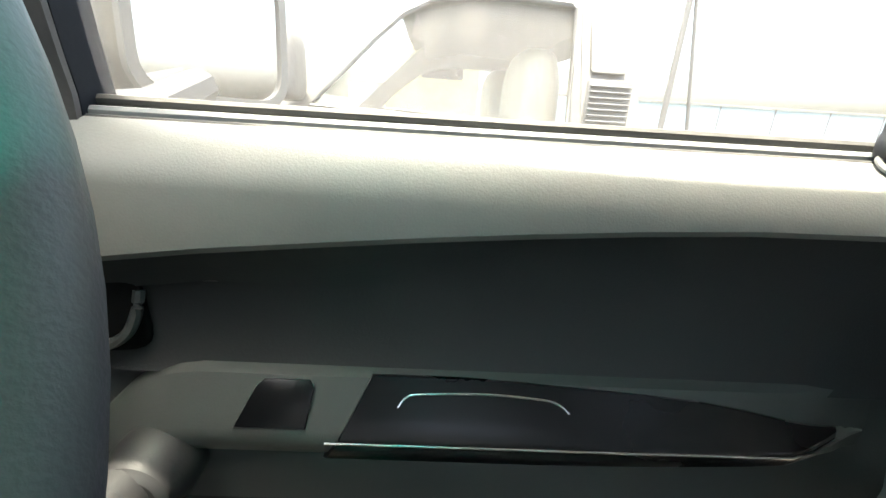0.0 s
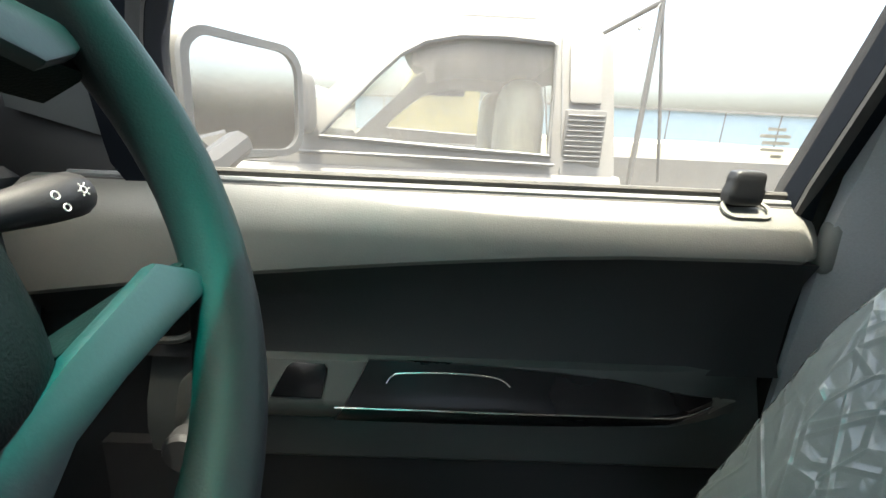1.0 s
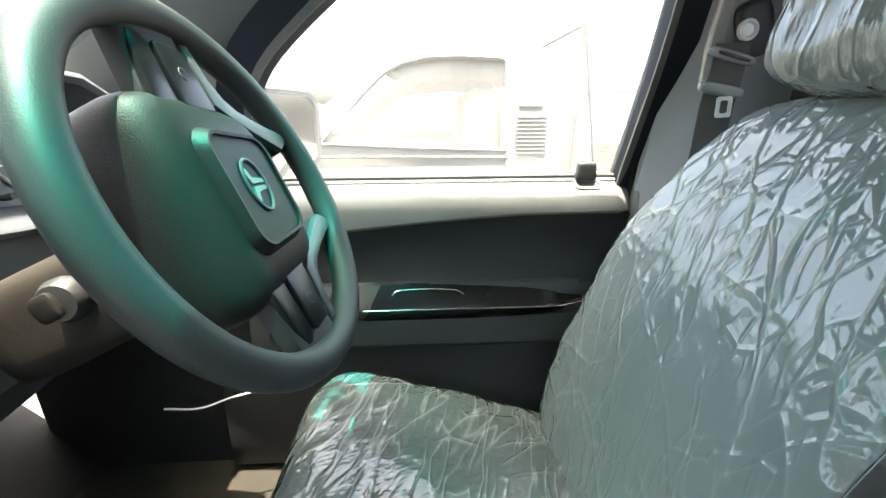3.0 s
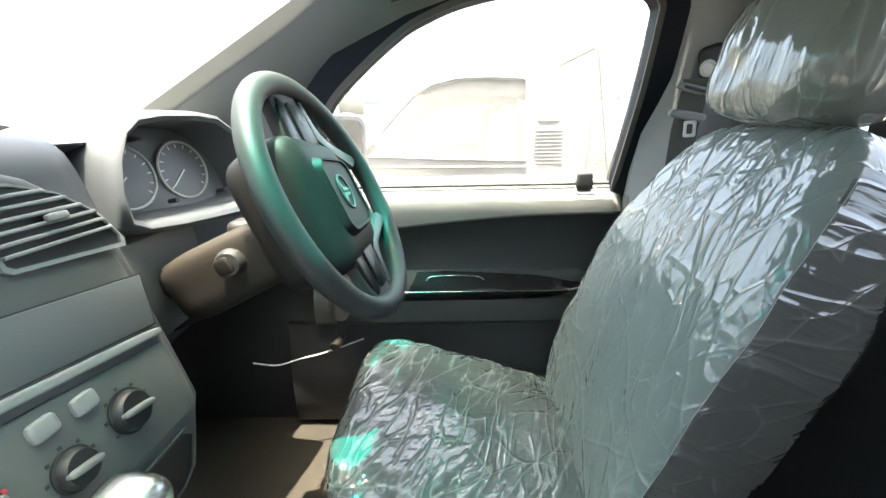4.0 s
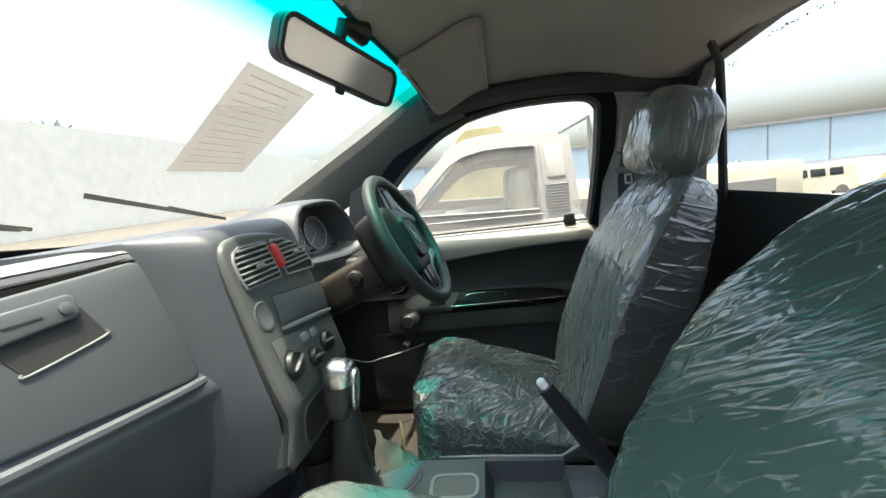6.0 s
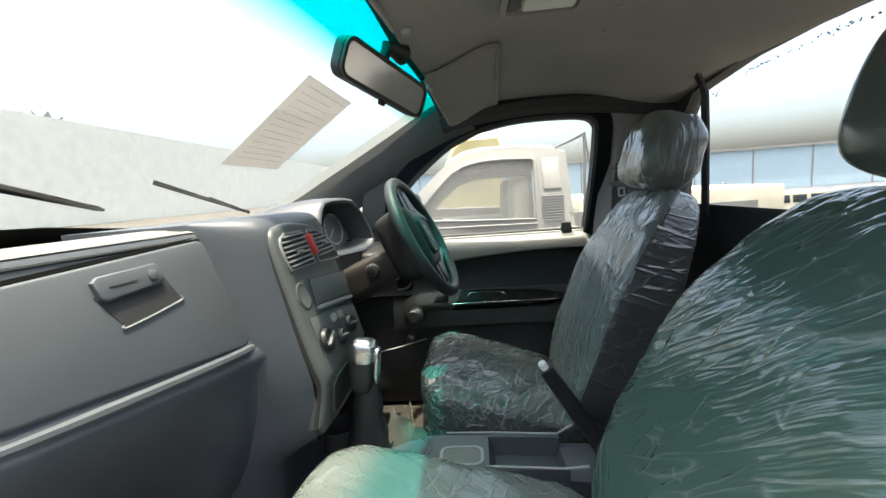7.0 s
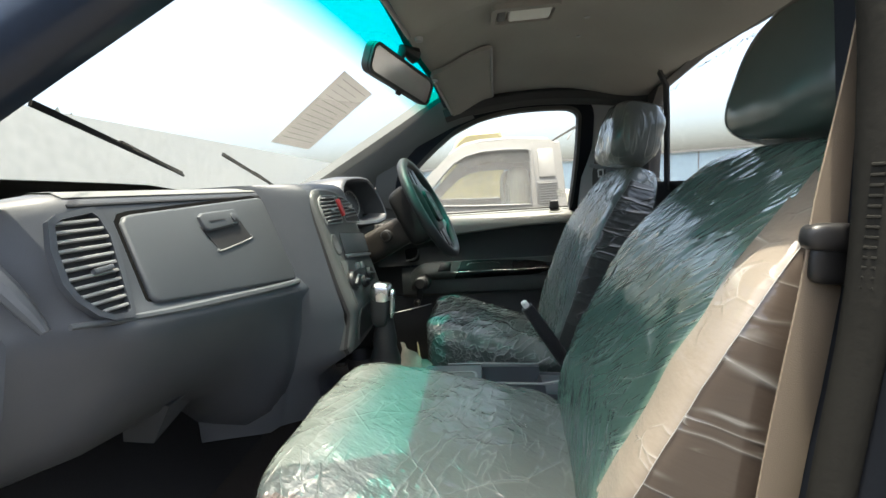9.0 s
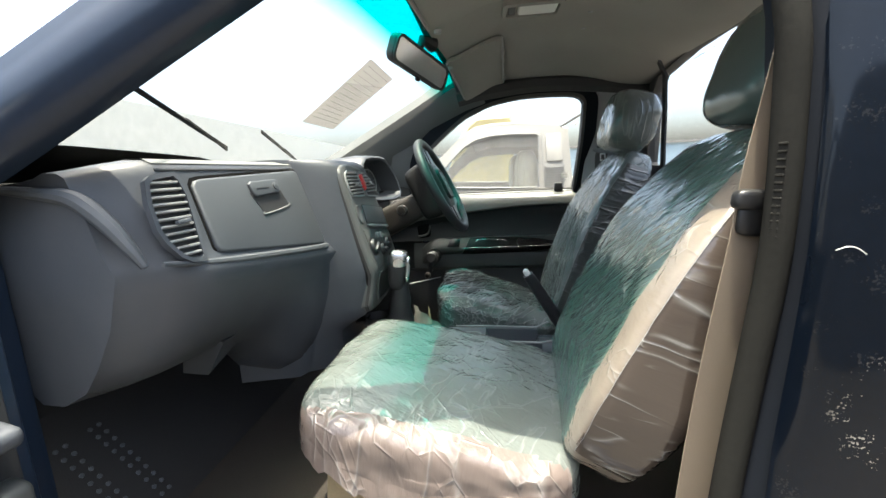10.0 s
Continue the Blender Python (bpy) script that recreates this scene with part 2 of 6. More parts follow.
M_ZINC = mat("zinc_plate", (0.62, 0.62, 0.6), 0.45, metal=0.25, grain=300, bump=0.02, vary=0.08)
M_FLAP = mat("worn_gaiter_cloth", (0.1, 0.092, 0.075), 0.7, grain=300, bump=0.3, vary=0.3)
M_FOAM = mat("beige_board", (0.24, 0.19, 0.11), 0.9, grain=200, bump=0.3)
M_WHITE = mat("white_print", (0.75, 0.75, 0.73), 0.6, grain=200, bump=0.0, vary=0.05)
M_GREYP = mat("light_grey_plastic", (0.42, 0.42, 0.4), 0.5, grain=500, bump=0.06, vary=0.08)
M_DIAL = mat("dial_face", (0.1, 0.1, 0.105), 0.4, grain=300, bump=0.0)
M_PAPER = mat("paper_notice", (0.68, 0.68, 0.67), 0.9, grain=150, bump=0.05, vary=0.08)
pn, pl = nodes_of(M_PAPER)
tl_ = pn.new("ShaderNodeBsdfTranslucent")
tl_.inputs[0].default_value = (0.3, 0.29, 0.28, 1)
mx_ = pn.new("ShaderNodeMixShader")
mx_.inputs[0].default_value = 0.6
pl.new(pn["Principled BSDF"].outputs[0], mx_.inputs[1])
pl.new(tl_.outputs[0], mx_.inputs[2])
tp_ = pn.new("ShaderNodeBsdfTransparent")
my_ = pn.new("ShaderNodeMixShader")
my_.inputs[0].default_value = 0.12
pl.new(mx_.outputs[0], my_.inputs[1])
pl.new(tp_.outputs[0], my_.inputs[2])
pl.new(my_.outputs[0], pn["Material Output"].inputs["Surface"])
M_PRINT2 = M_PAPER.copy()
M_PRINT2.name = "paper_print"
M_PRINT2.node_tree.nodes["Mix Shader"].inputs[0].default_value = 0.59
M_PRINT2.node_tree.nodes["Mix Shader.001"].inputs[0].default_value = 0.8
M_PRINT = mat("faded_print", (0.4, 0.39, 0.36), 0.9, grain=150, bump=0.0)
M_SEAT_D = film_mat("grey_cloth_under_film", (0.125, 0.145, 0.138),
                    (("v", 6, (0.25, 0.77, 0.59), 3, 0.004, 0.6, 0.6, 0), ("v", 13, (0.3, -0.6, 0.7), 3, 0.0035, 0.6, 0.75, 0), ("v", 21, (0.35, 0.4, 0.85), 3.5, 0.0032, 0.65, 0.8, 0),
                     ("v", 36, (0.36, -0.2, 0.9), 2.2, 0.0028, 0.6, 0.75, 0), ("n", 44, (0.35, 0.35, 0.87), 5, 0.0025, 0.5, 0.75, 0)), 1.6, haze=0.1, crinkle=0.7)
M_CUSH_D = film_mat("grey_cushion_cloth_under_film", (0.06, 0.071, 0.068),
                    (("v", 16, (0.8, 0.6, 0), 2.5, 0.0035, 0.6, 0.7, 0), ("n", 30, (0.5, 0.85, -0.1), 8, 0.003, 0.7, 0.9, 0), ("n", 58, (0.2, 0.98, -0.1), 7, 0.0022, 0.8, 0.95, 0)), 1.2, haze=0.22, crinkle=1.6)
# the cloth is grey; the cabin's greenish light is put into its colour
M_SEAT_P = film_mat("green_lit_cloth_under_loose_film", (0.046, 0.09, 0.072),
                    (("n", 8, (0.34, -0.71, 0.62), 16, 0.004, 0.6, 0.6, 1), ("n", 18, (0.33, -0.74, 0.59), 14, 0.003, 0.55, 0.8, 1), ("v", 22, (0.36, -0.66, 0.66), 4.5, 0.003, 0.5, 0.55, 1),
                     ("n", 36, (0.3, -0.78, 0.55), 10, 0.0022, 0.5, 0.8, 1), ("v", 44, (0.42, -0.5, 0.76), 3, 0.0022, 0.45, 0.5, 1),
                     ("n", 8, (-0.3, -0.78, -0.55), 14, 0.006, 0.6, 0.5, -1), ("n", 15, (-0.33, -0.72, -0.6), 14, 0.004, 0.5, 0.5, -1)), 0.6, split=0.98, crinkle=1.9)
M_CUSH_P = film_mat("grey_cushion_cloth_under_loose_film", (0.095, 0.107, 0.099),
                    (("v", 9, (0.9, -0.4, 0), 3, 0.0035, 0.4, 0.5, 0), ("v", 20, (0.8, 0.6, 0), 3, 0.003, 0.4, 0.6, 0), ("v", 34, (0.6, -0.8, 0), 2.5, 0.0025, 0.4, 0.55, 0), ("n", 50, (0.3, 0.95, 0), 4, 0.0022, 0.5, 0.7, 0)), 1.2, haze=0.15, crinkle=1.7)
M_HEAD_D = film_mat("grey_headrest_cloth_under_film", (0.14, 0.152, 0.142), (("v", 14, (0.2, 0, 1), 4, 0.004, 0.4, 0.6, 0), ("n", 30, (0.1, 0, 1), 6, 0.003, 0.5, 0.9, 0)), 0.5)
# greenish cabin light put into this grey headrest cloth too
M_HEAD_P = film_mat("green_lit_headrest_cloth_under_film", (0.06, 0.085, 0.075), (("n", 12, (0, 0.6, 0.8), 5, 0.004, 0.15, 0.5, 0), ), 0.1, 0.25, crinkle=0.1)
# beige is the cover's look in direct sun, put into the colour
M_SIDE = film_mat("sunlit_cover_under_film", (0.17, 0.146, 0.118),
                  (("n", 10, (0.75, -0.55, -0.38), 14, 0.004, 0.7, 0.5, 0), ("v", 20, (0.7, -0.6, -0.4), 4, 0.003, 0.6, 0.5, 0), ("v", 36, (0.75, -0.5, -0.4), 3, 0.0025, 0.5, 0.5, 0)), 0.8)
# darker brown for the passenger seat's flank beyond the seam
M_FLANK = film_mat("brown_flank_under_film", (0.05, 0.038, 0.029),
                   (("n", 12, (0.93, 0, -0.36), 9, 0.0035, 0.4, 0.6, 0), ("n", 24, (0.9, 0, -0.43), 8, 0.0028, 0.45, 0.7, 0), ("n", 44, (0.95, 0, -0.25), 6, 0.0022, 0.4, 0.6, 0)), 0.8, haze=0.6, crinkle=0.5)
# darker grey for the driver seat's flank beyond the seam
M_FLANKD = film_mat("dark_flank_under_film", (0.06, 0.062, 0.058),
                    (("n", 14, (0.93, 0, -0.36), 6, 0.004, 0.7, 0.7, 0), ("v", 20, (0.9, 0, -0.3), 3.5, 0.0035, 0.6, 0.7, 0), ("v", 36, (0.9, 0.1, 0.3), 2.5, 0.003, 0.55, 0.6, 0)), 1.4, haze=0.12, crinkle=1.2)
# warm tone of the sunlit cushion rim, put into the film's colour
M_HEM = film_mat("gathered_film_edge", (0.13, 0.104, 0.092),
                 (("n", 12, (-0.15, -0.2, -1), 9, 0.006, 0.6, 0.8, 0), ("n", 26, (0.2, -0.3, -1), 8, 0.004, 0.5, 0.8, 0), ("v", 30, (0.4, 0.2, -0.9), 3, 0.003, 0.5, 0.6, 0)), 1.8, relief=0.8)
M_GLASS = clear_mat("door_glass", (0.92, 0.95, 0.94), 0.10, 5, (0.8, 0.77, 0.7), streak=(1, 1, 0.35))
M_RGLASS = clear_mat("rear_glass", (0.93, 0.95, 0.95), 0.07, 7)
# half metal, half matt grey, so the face mirrors only in part
M_MIRROR_IN = mat("half_matt_mirror_glass", (0.72, 0.71, 0.7), 0.12, metal=0.5, grain=60, bump=0.0, vary=0.06)
M_MIRROR = mat("mirror_glass", (0.85, 0.85, 0.86), 0.03, metal=1.0, grain=20, bump=0.0, vary=0.03)
M_TRUCK = mat("dusty_silver_paint", (0.12, 0.118, 0.113), 0.5, grain=60, bump=0.05, dust=0.45, dust_col=(0.17, 0.15, 0.125))
M_TGLASS = clear_mat("parked_truck_glass", (0.82, 0.85, 0.84), 0.2, 9, (0.3, 0.28, 0.26), streak=(2.0, 1, 0.12))
M_FGLASS = clear_mat("far_truck_glass", (0.9, 0.92, 0.91), 0.06, 9, (0.4, 0.38, 0.35))
M_YELLOW = mat("yellow_paint", (0.34, 0.28, 0.1), 0.4, grain=60, bump=0.02, dust=0.2)
M_CREAM = mat("cream_paint", (0.4, 0.365, 0.27), 0.45, grain=60, bump=0.02, dust=0.2)
M_TYRE = mat("tyre_rubber", (0.025, 0.025, 0.025), 0.85, grain=200, bump=0.3, dust=0.3)
M_BLUE = mat("blue_sheet_metal", (0.32, 0.42, 0.48), 0.5, grain=20, bump=0.05, vary=0.08)
M_WALLW = mat("white_wall_paint", (0.72, 0.71, 0.68), 0.8, grain=40, bump=0.2, vary=0.08, dust=0.15)
M_WALLG = mat("pale_grey_render", (0.66, 0.66, 0.6), 0.9, grain=30, bump=0.2, vary=0.1)
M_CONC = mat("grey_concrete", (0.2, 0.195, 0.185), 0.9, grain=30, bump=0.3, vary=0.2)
M_GROUND = mat("dusty_ground", (0.075, 0.069, 0.06), 0.95, grain=12, bump=0.6, vary=0.25, big=0.4)
# pale leaf colour stands for the haze in front of the trees
M_LEAF = mat("hazed_leaves", (0.26, 0.28, 0.24), 0.7, grain=20, bump=0.1, vary=0.4)
M_BARK = mat("bark", (0.12, 0.09, 0.06), 0.9, grain=40, bump=0.5)
M_SHROUD = mat("worn_shroud_plastic", (0.014, 0.0105, 0.0075), 0.55, grain=300, bump=0.15, dust=0.03)
M_RADIO = mat("radio_blank_plastic", (0.09, 0.095, 0.1), 0.5, grain=500, bump=0.06, vary=0.08)
M_SLAT = mat("vent_slat_plastic", (0.2, 0.205, 0.205), 0.45, grain=500, bump=0.05, vary=0.08)
M_STACK = mat("centre_panel_plastic", (0.078, 0.082, 0.08), 0.45, grain=700, bump=0.06, vary=0.08)
M_WIPER = mat("wiper_rubber", (0.006, 0.006, 0.006), 0.9, grain=200, bump=0.0, spec=0.1)
M_LENS = mat("frosted_lens", (0.7, 0.69, 0.66), 0.4, grain=200, bump=0.1, vary=0.05)

# ---- mesh helpers ----


def finish(bm, name, material, smooth=35):
    bmesh.ops.recalc_face_normals(bm, faces=bm.faces)
    me = bpy.data.meshes.new(name)
    bm.to_mesh(me)
    bm.free()
    if smooth:
        for f in me.polygons:
            f.use_smooth = True
        me.set_sharp_from_angle(angle=radians(smooth))
    me.materials.append(material)
    return me


def part(name, bm, material, parent=None, label="", smooth=35):
    """Links a bmesh as one mesh object, under a thing or a part where one is given."""
    ob = new(name, finish(bm, name, material, smooth))
    if parent:
        ob.parent = parent
        ob.matrix_parent_inverse = world_of(parent).inverted()
    if label:
        tagged(ob, label)
    return ob


def world_of(ob):
    return (world_of(ob.parent) @ ob.matrix_parent_inverse @ ob.matrix_basis) if ob.parent else ob.matrix_basis.copy()


def thing(name, at, label, category, group=""):
    ob = new(name)
    ob.empty_display_size = 0.05
    ob.matrix_basis = Matrix.Translation(at)
    return tagged(ob, label, category, group)


def solo(name, bm, material, label, category="", group="", kind="", smooth=35):
    return tagged(part(name, bm, material, smooth=smooth), label, category, group, kind)


def put(bm, m):
    bmesh.ops.transform(bm, matrix=m, verts=bm.verts)
    return bm


def axes(o, u, v):
    """A frame at o: local x along u, local y near v, local z outward."""
    u = Vector(u).normalized()
    n = u.cross(Vector(v)).normalized()
    w = n.cross(u)
    return Matrix(((u.x, w.x, n.x, o[0]), (u.y, w.y, n.y, o[1]), (u.z, w.z, n.z, o[2]), (0, 0, 0, 1)))


def box(lo, hi, bevel=0.004, seg=2):
    bm = bmesh.new()
    bmesh.ops.create_cube(bm, size=1)
    s = [h - l for l, h in zip(lo, hi)]
    bmesh.ops.scale(bm, vec=s, verts=bm.verts)
    bmesh.ops.translate(bm, vec=[(l + h) / 2 for l, h in zip(lo, hi)], verts=bm.verts)
    if bevel:
        bmesh.ops.bevel(bm, geom=bm.edges[:], offset=min(bevel, min(s) * 0.45), segments=seg, affect="EDGES", profile=0.5)
    return bm


def soft(half, power=5.0, cuts=10, deform=None):
    """A rounded box (superquadric) of the given half sizes."""
    bm = bmesh.new()
    bmesh.ops.create_cube(bm, size=2)
    bmesh.ops.subdivide_edges(bm, edges=bm.edges[:], cuts=cuts, use_grid_fill=True)
    for v in bm.verts:
        c = v.co
        k = (abs(c.x) ** power + abs(c.y) ** power + abs(c.z) ** power) ** (1 / power)
        c = c / k
        c = Vector((c.x * half[0], c.y * half[1], c.z * half[2]))
        v.co = deform(c) if deform else c
    return bm


def loft(rings, closed=True, caps=True):
    """A skin through rings of as many points each."""
    bm = bmesh.new()
    rows = [[bm.verts.new(p) for p in r] for r in rings]
    k = len(rows[0])
    for a, b in zip(rows, rows[1:]):
        for i in range(k if closed else k - 1):
            j = (i + 1) % k
            bm.faces.new((a[i], a[j], b[j], b[i]))
    if caps and closed:
        bm.faces.new(rows[0][::-1])
        bm.faces.new(rows[-1])
    return bm


def smooth_line(pts, n=8):
    """Catmull-Rom points through pts."""
    pts = [Vector(p) for p in pts]
    ext = [2 * pts[0] - pts[1]] + pts + [2 * pts[-1] - pts[-2]]
    out = []
    for i in range(1, len(ext) - 2):
        a, b, c, d = ext[i - 1:i + 3]
        for k in range(n):
            t = k / n
            out.append(0.5 * ((2 * b) + (c - a) * t + (2 * a - 5 * b + 4 * c - d) * t * t + (3 * b - a - 3 * c + d) * t ** 3))
    return out + [pts[-1]]


def tube(pts, r, seg=10, closed=False):
    """A round bar along pts; r is a number or one radius a point."""
    pts = [Vector(p) for p in pts]
    rings = []
    up = Vector((0.13, 0.27, 0.95)).normalized()
    for i, p in enumerate(pts):
        a = pts[i - 1] if (i or closed) else p
        b = pts[(i + 1) % len(pts)] if (i < len(pts) - 1 or closed) else p
        d = (b - a).normalized()
        s = d.cross(up).normalized()
        w = s.cross(d)
        rad = r if isinstance(r, (int, float)) else r[i]
        rings.append([p + s * rad * math.cos(q) + w * rad * math.sin(q) for q in (2 * math.pi * k / seg for k in range(seg))])
    if closed:
        rings.append(rings[0])
    bm = loft(rings, caps=not closed)
    if closed:
        bmesh.ops.remove_doubles(bm, verts=bm.verts, dist=1e-6)
    return bm


def ribbon(pts, wide, thick):
    """A flat band along pts. wide: the half-width vector."""
    pts = [Vector(p) for p in pts]
    wv = [Vector(w) for w in wide] if not isinstance(wide[0], (int, float)) else [Vector(wide)] * len(pts)
    rings = []
    for i, p in enumerate(pts):
        d = (pts[min(i + 1, len(pts) - 1)] - pts[max(i - 1, 0)]).normalized()
        nn = d.cross(wv[i]).normalized() * thick / 2
        rings.append([p - wv[i] - nn, p + wv[i] - nn, p + wv[i] + nn, p - wv[i] + nn])
    return loft(rings)


def lathe(profile, seg=24):
    """A turned body about local z; profile: (radius, height) rows."""
    rings = [[(r * math.cos(2 * math.pi * k / seg), r * math.sin(2 * math.pi * k / seg), z) for k in range(seg)] for r, z in profile]
    return loft(rings)


def slab(poly, thick, bevel=0.0, seg=2):
    """A plate in the local xy plane from z = 0 to thick, with softened upper edges."""
    bm = bmesh.new()
    vs = [bm.verts.new((x, y, 0)) for x, y in poly]
    f = bm.faces.new(vs)
    f.normal_update()
    if f.normal.z < 0:
        f.normal_flip()
    r = bmesh.ops.extrude_face_region(bm, geom=[f])
    top = [g for g in r["geom"] if isinstance(g, bmesh.types.BMVert)]
    bmesh.ops.translate(bm, vec=(0, 0, thick), verts=top)
    if bevel:
        es = [e for e in bm.edges if all(v in top for v in e.verts)]
        bmesh.ops.bevel(bm, geom=es, offset=bevel, segments=seg, affect="EDGES", profile=0.5)
    return bm


def rounded(w, h, r, n=5, cx=0.0, cy=0.0):
    """The outline of a rounded rectangle."""
    out = []
    for sx, sy, a0 in ((1, 1, 0), (-1, 1, 90), (-1, -1, 180), (1, -1, 270)):
        for k in range(n + 1):
            a = radians(a0 + 90 * k / n)
            out.append((cx + sx * (w / 2 - r) + r * math.cos(a), cy + sy * (h / 2 - r) + r * math.sin(a)))
    return out


def ring_slab(outer, inner, thick):
    """A flat frame between two outlines of as many points, from z = 0 to thick."""
    return loft([[(x, y, z) for x, y in o] for o, z in ((outer, 0), (outer, thick), (inner, thick), (inner, 0), (outer, 0))], caps=False)


def join(*bms):
    """Joins bmeshes that make up one part."""
    out = bms[0]
    for b in bms[1:]:
        me = bpy.data.meshes.new("tmp")
        b.to_mesh(me)
        b.free()
        out.from_mesh(me)
        bpy.data.meshes.remove(me)
    return out


def step(a, b, x):
    t = min(1, max(0, (x - a) / (b - a)))
    return t * t * (3 - 2 * t)


def lerp_table(rows, x):
    for (xa, a), (xb, b) in zip(rows, rows[1:]):
        if x <= xb:
            t = max(0, (x - xa) / (xb - xa))
            return a + (b - a) * t
    return rows[-1][1]

# ---- the cab ----


def ws_z(x):
    return 1.66 + (x + 0.131) * 0.508


def side_y(z):
    """Half the cab's width at the side glass."""
    return 0.715 - 0.26 * (z - 1.22) if z > 1.22 else 0.715


WIN = [(-0.287, 1.204), (-0.283, 1.27), (-0.272, 1.345), (-0.238, 1.408), (-0.167, 1.471), (-0.078, 1.535), (-0.02, 1.562), (0.041, 1.582),
       (0.128, 1.597), (0.224, 1.602), (0.335, 1.599), (0.383, 1.591), (0.404, 1.574), (0.408, 1.548), (0.404, 1.42), (0.393, 1.3), (0.383, 1.208)]

WIN = [(p.x, p.y) for p in smooth_line([(x, z, 0) for x, z in WIN], 3)]


def side_ring(poly, width, depth_in, depth_out, side=1):
    """A frame round a side opening: poly is its inner outline in (x, z)."""
    pts = [Vector((x, z)) for x, z in poly]
    k = len(pts)
    ctr = sum(pts, Vector((0, 0))) / k
    outer = []
    for i, p in enumerate(pts):
        d = (pts[(i + 1) % k] - pts[i - 1]).normalized()
        nn = Vector((d.y, -d.x))
        if nn.dot(p - ctr) < 0:
            nn = -nn
        outer.append(p + nn * width)
    rings = []
    for pin, pout in zip(pts + pts[:1], outer + outer[:1]):
        yi, yo = side_y(pin.y), side_y(pout.y)
        rings.append([(pin.x, side * (yi - depth_in), pin.y), (pout.x, side * (yo - depth_in), pout.y),
                      (pout.x, side * (yo + depth_out), pout.y), (pin.x, side * (yi + depth_out), pin.y)])
    bm = loft(rings, caps=False)
    bmesh.ops.remove_doubles(bm, verts=bm.verts, dist=1e-5)
    return bm


# windscreen: one raked pane with a green shade band along its top
def windscreen():
    m = clear_mat("windscreen_banded_glass", (0.9, 0.95, 0.93), 0.035, 3.0, (0.5, 0.5, 0.47), streak=(0.7, 1.0, 1.0))
    n, l = nodes_of(m)
    tr = [q for q in n if q.bl_idname == "ShaderNodeBsdfTransparent"][0]
    haze = [q for q in n if q.bl_idname == "ShaderNodeBsdfTranslucent"][0]
    tc = n.new("ShaderNodeTexCoord")
    sx = n.new("ShaderNodeSeparateXYZ")
    l.new(tc.outputs["Object"], sx.inputs[0])
    ramp = n.new("ShaderNodeValToRGB")
    mr = n.new("ShaderNodeMapRange")
    mr.inputs["From Min"].default_value, mr.inputs["From Max"].default_value = -0.25, -0.195
    sk = n.new("ShaderNodeMath")
    sk.operation = "MULTIPLY_ADD"
    l.new(sx.outputs[1], sk.inputs[0])
    sk.inputs[1].default_value = -0.08
    l.new(sx.outputs[0], sk.inputs[2])
    l.new(sk.outputs[0], mr.inputs["Value"])
    l.new(mr.outputs[0], ramp.inputs[0])
    ramp.color_ramp.elements[0].color = (0.74, 0.75, 0.735, 1)
    ramp.color_ramp.elements[1].color = (0.0, 0.48, 0.42, 1)
    l.new(ramp.outputs[0], tr.inputs[0])
    mul = n.new("ShaderNodeMix")
    mul.data_type, mul.blend_type = "RGBA", "MULTIPLY"
    mul.inputs["Factor"].default_value = 1.0
    l.new(ramp.outputs[0], mul.inputs["A"])
    mul.inputs["B"].default_value = (0.5, 0.49, 0.45, 1)
    l.new(mul.outputs["Result"], haze.inputs[0])
    rows = []
    for i in range(13):
        x = -0.775 + (0.655) * i / 12
        half = 0.70 - 0.13 * i / 12
        rows.append([(x + 0.02 * (y / 0.7) ** 2 + 0.08 * y, y, ws_z(x) + 0.026 * (1 - (y / 0.72) ** 2) * step(-0.36, -0.23, x) * step(-0.12, -0.17, x)) for y in (half * (j / 10 - 1) for j in range(21))])
    solo("windshield", loft(rows, closed=False), m, "dusty raked windscreen with a green shade band", kind="structure")



def screen_border():
    """Black border along the foot of the windscreen, on its inner face."""
    rows = []
    for y, top in ((-0.655, -0.683), (-0.5, -0.683), (-0.35, -0.683), (-0.25, -0.684), (-0.12, -0.70), (0.0, -0.712), (0.2, -0.725), (0.6, -0.74)):
        bend = 0.02 * (y / 0.7) ** 2 + 0.08 * y
        rows.append([(x, y, ws_z(x - bend) - d) for x, d in ((top, 0.005), (-0.79, 0.005), (-0.79, 0.007), (top, 0.007))])
    solo("windscreen_border", loft(rows), M_WIPER, "black border along the foot of the windscreen", kind="structure")


windscreen()
screen_border()

# headliner and outer roof
def ceiling_z(x, y):
    z = 1.722 - 0.075 * min(1, abs(y) / 0.62) ** 3
    z -= 0.055 * step(0.06, -0.13, x) + 0.085 * step(0.3, 0.63, x) * (1 - 0.35 * abs(y))
    return z


def roof_sheet(up, x0, x1, half, nx=22, ny=24):
    def point(i, j):
        y = -half + 2 * half * j / ny
        x = x0 + (x1 - x0) * i / nx
        return (x + 0.09 * max(0.0, y) * (1 - i / nx) ** 2, y, ceiling_z(x, y) + up)

    return [[point(i, j) for j in range(ny + 1)] for i in range(nx + 1)]


def roof_shell(x0, x1, half, low, high):
    rings = []
    for a, b in zip(roof_sheet(low, x0, x1, half), roof_sheet(high, x0, x1, half)):
        rings.append(a + b[::-1])
    return loft(rings)


solo("ceiling", roof_shell(-0.125, 0.632, 0.59, 0.0, 0.012), M_LINER, "pale grey cloth headliner of the cab", kind="structure")
solo("roof", roof_shell(-0.15, 0.68, 0.6, 0.018, 0.035), M_NAVY, "dark navy painted steel cab roof", kind="structure")

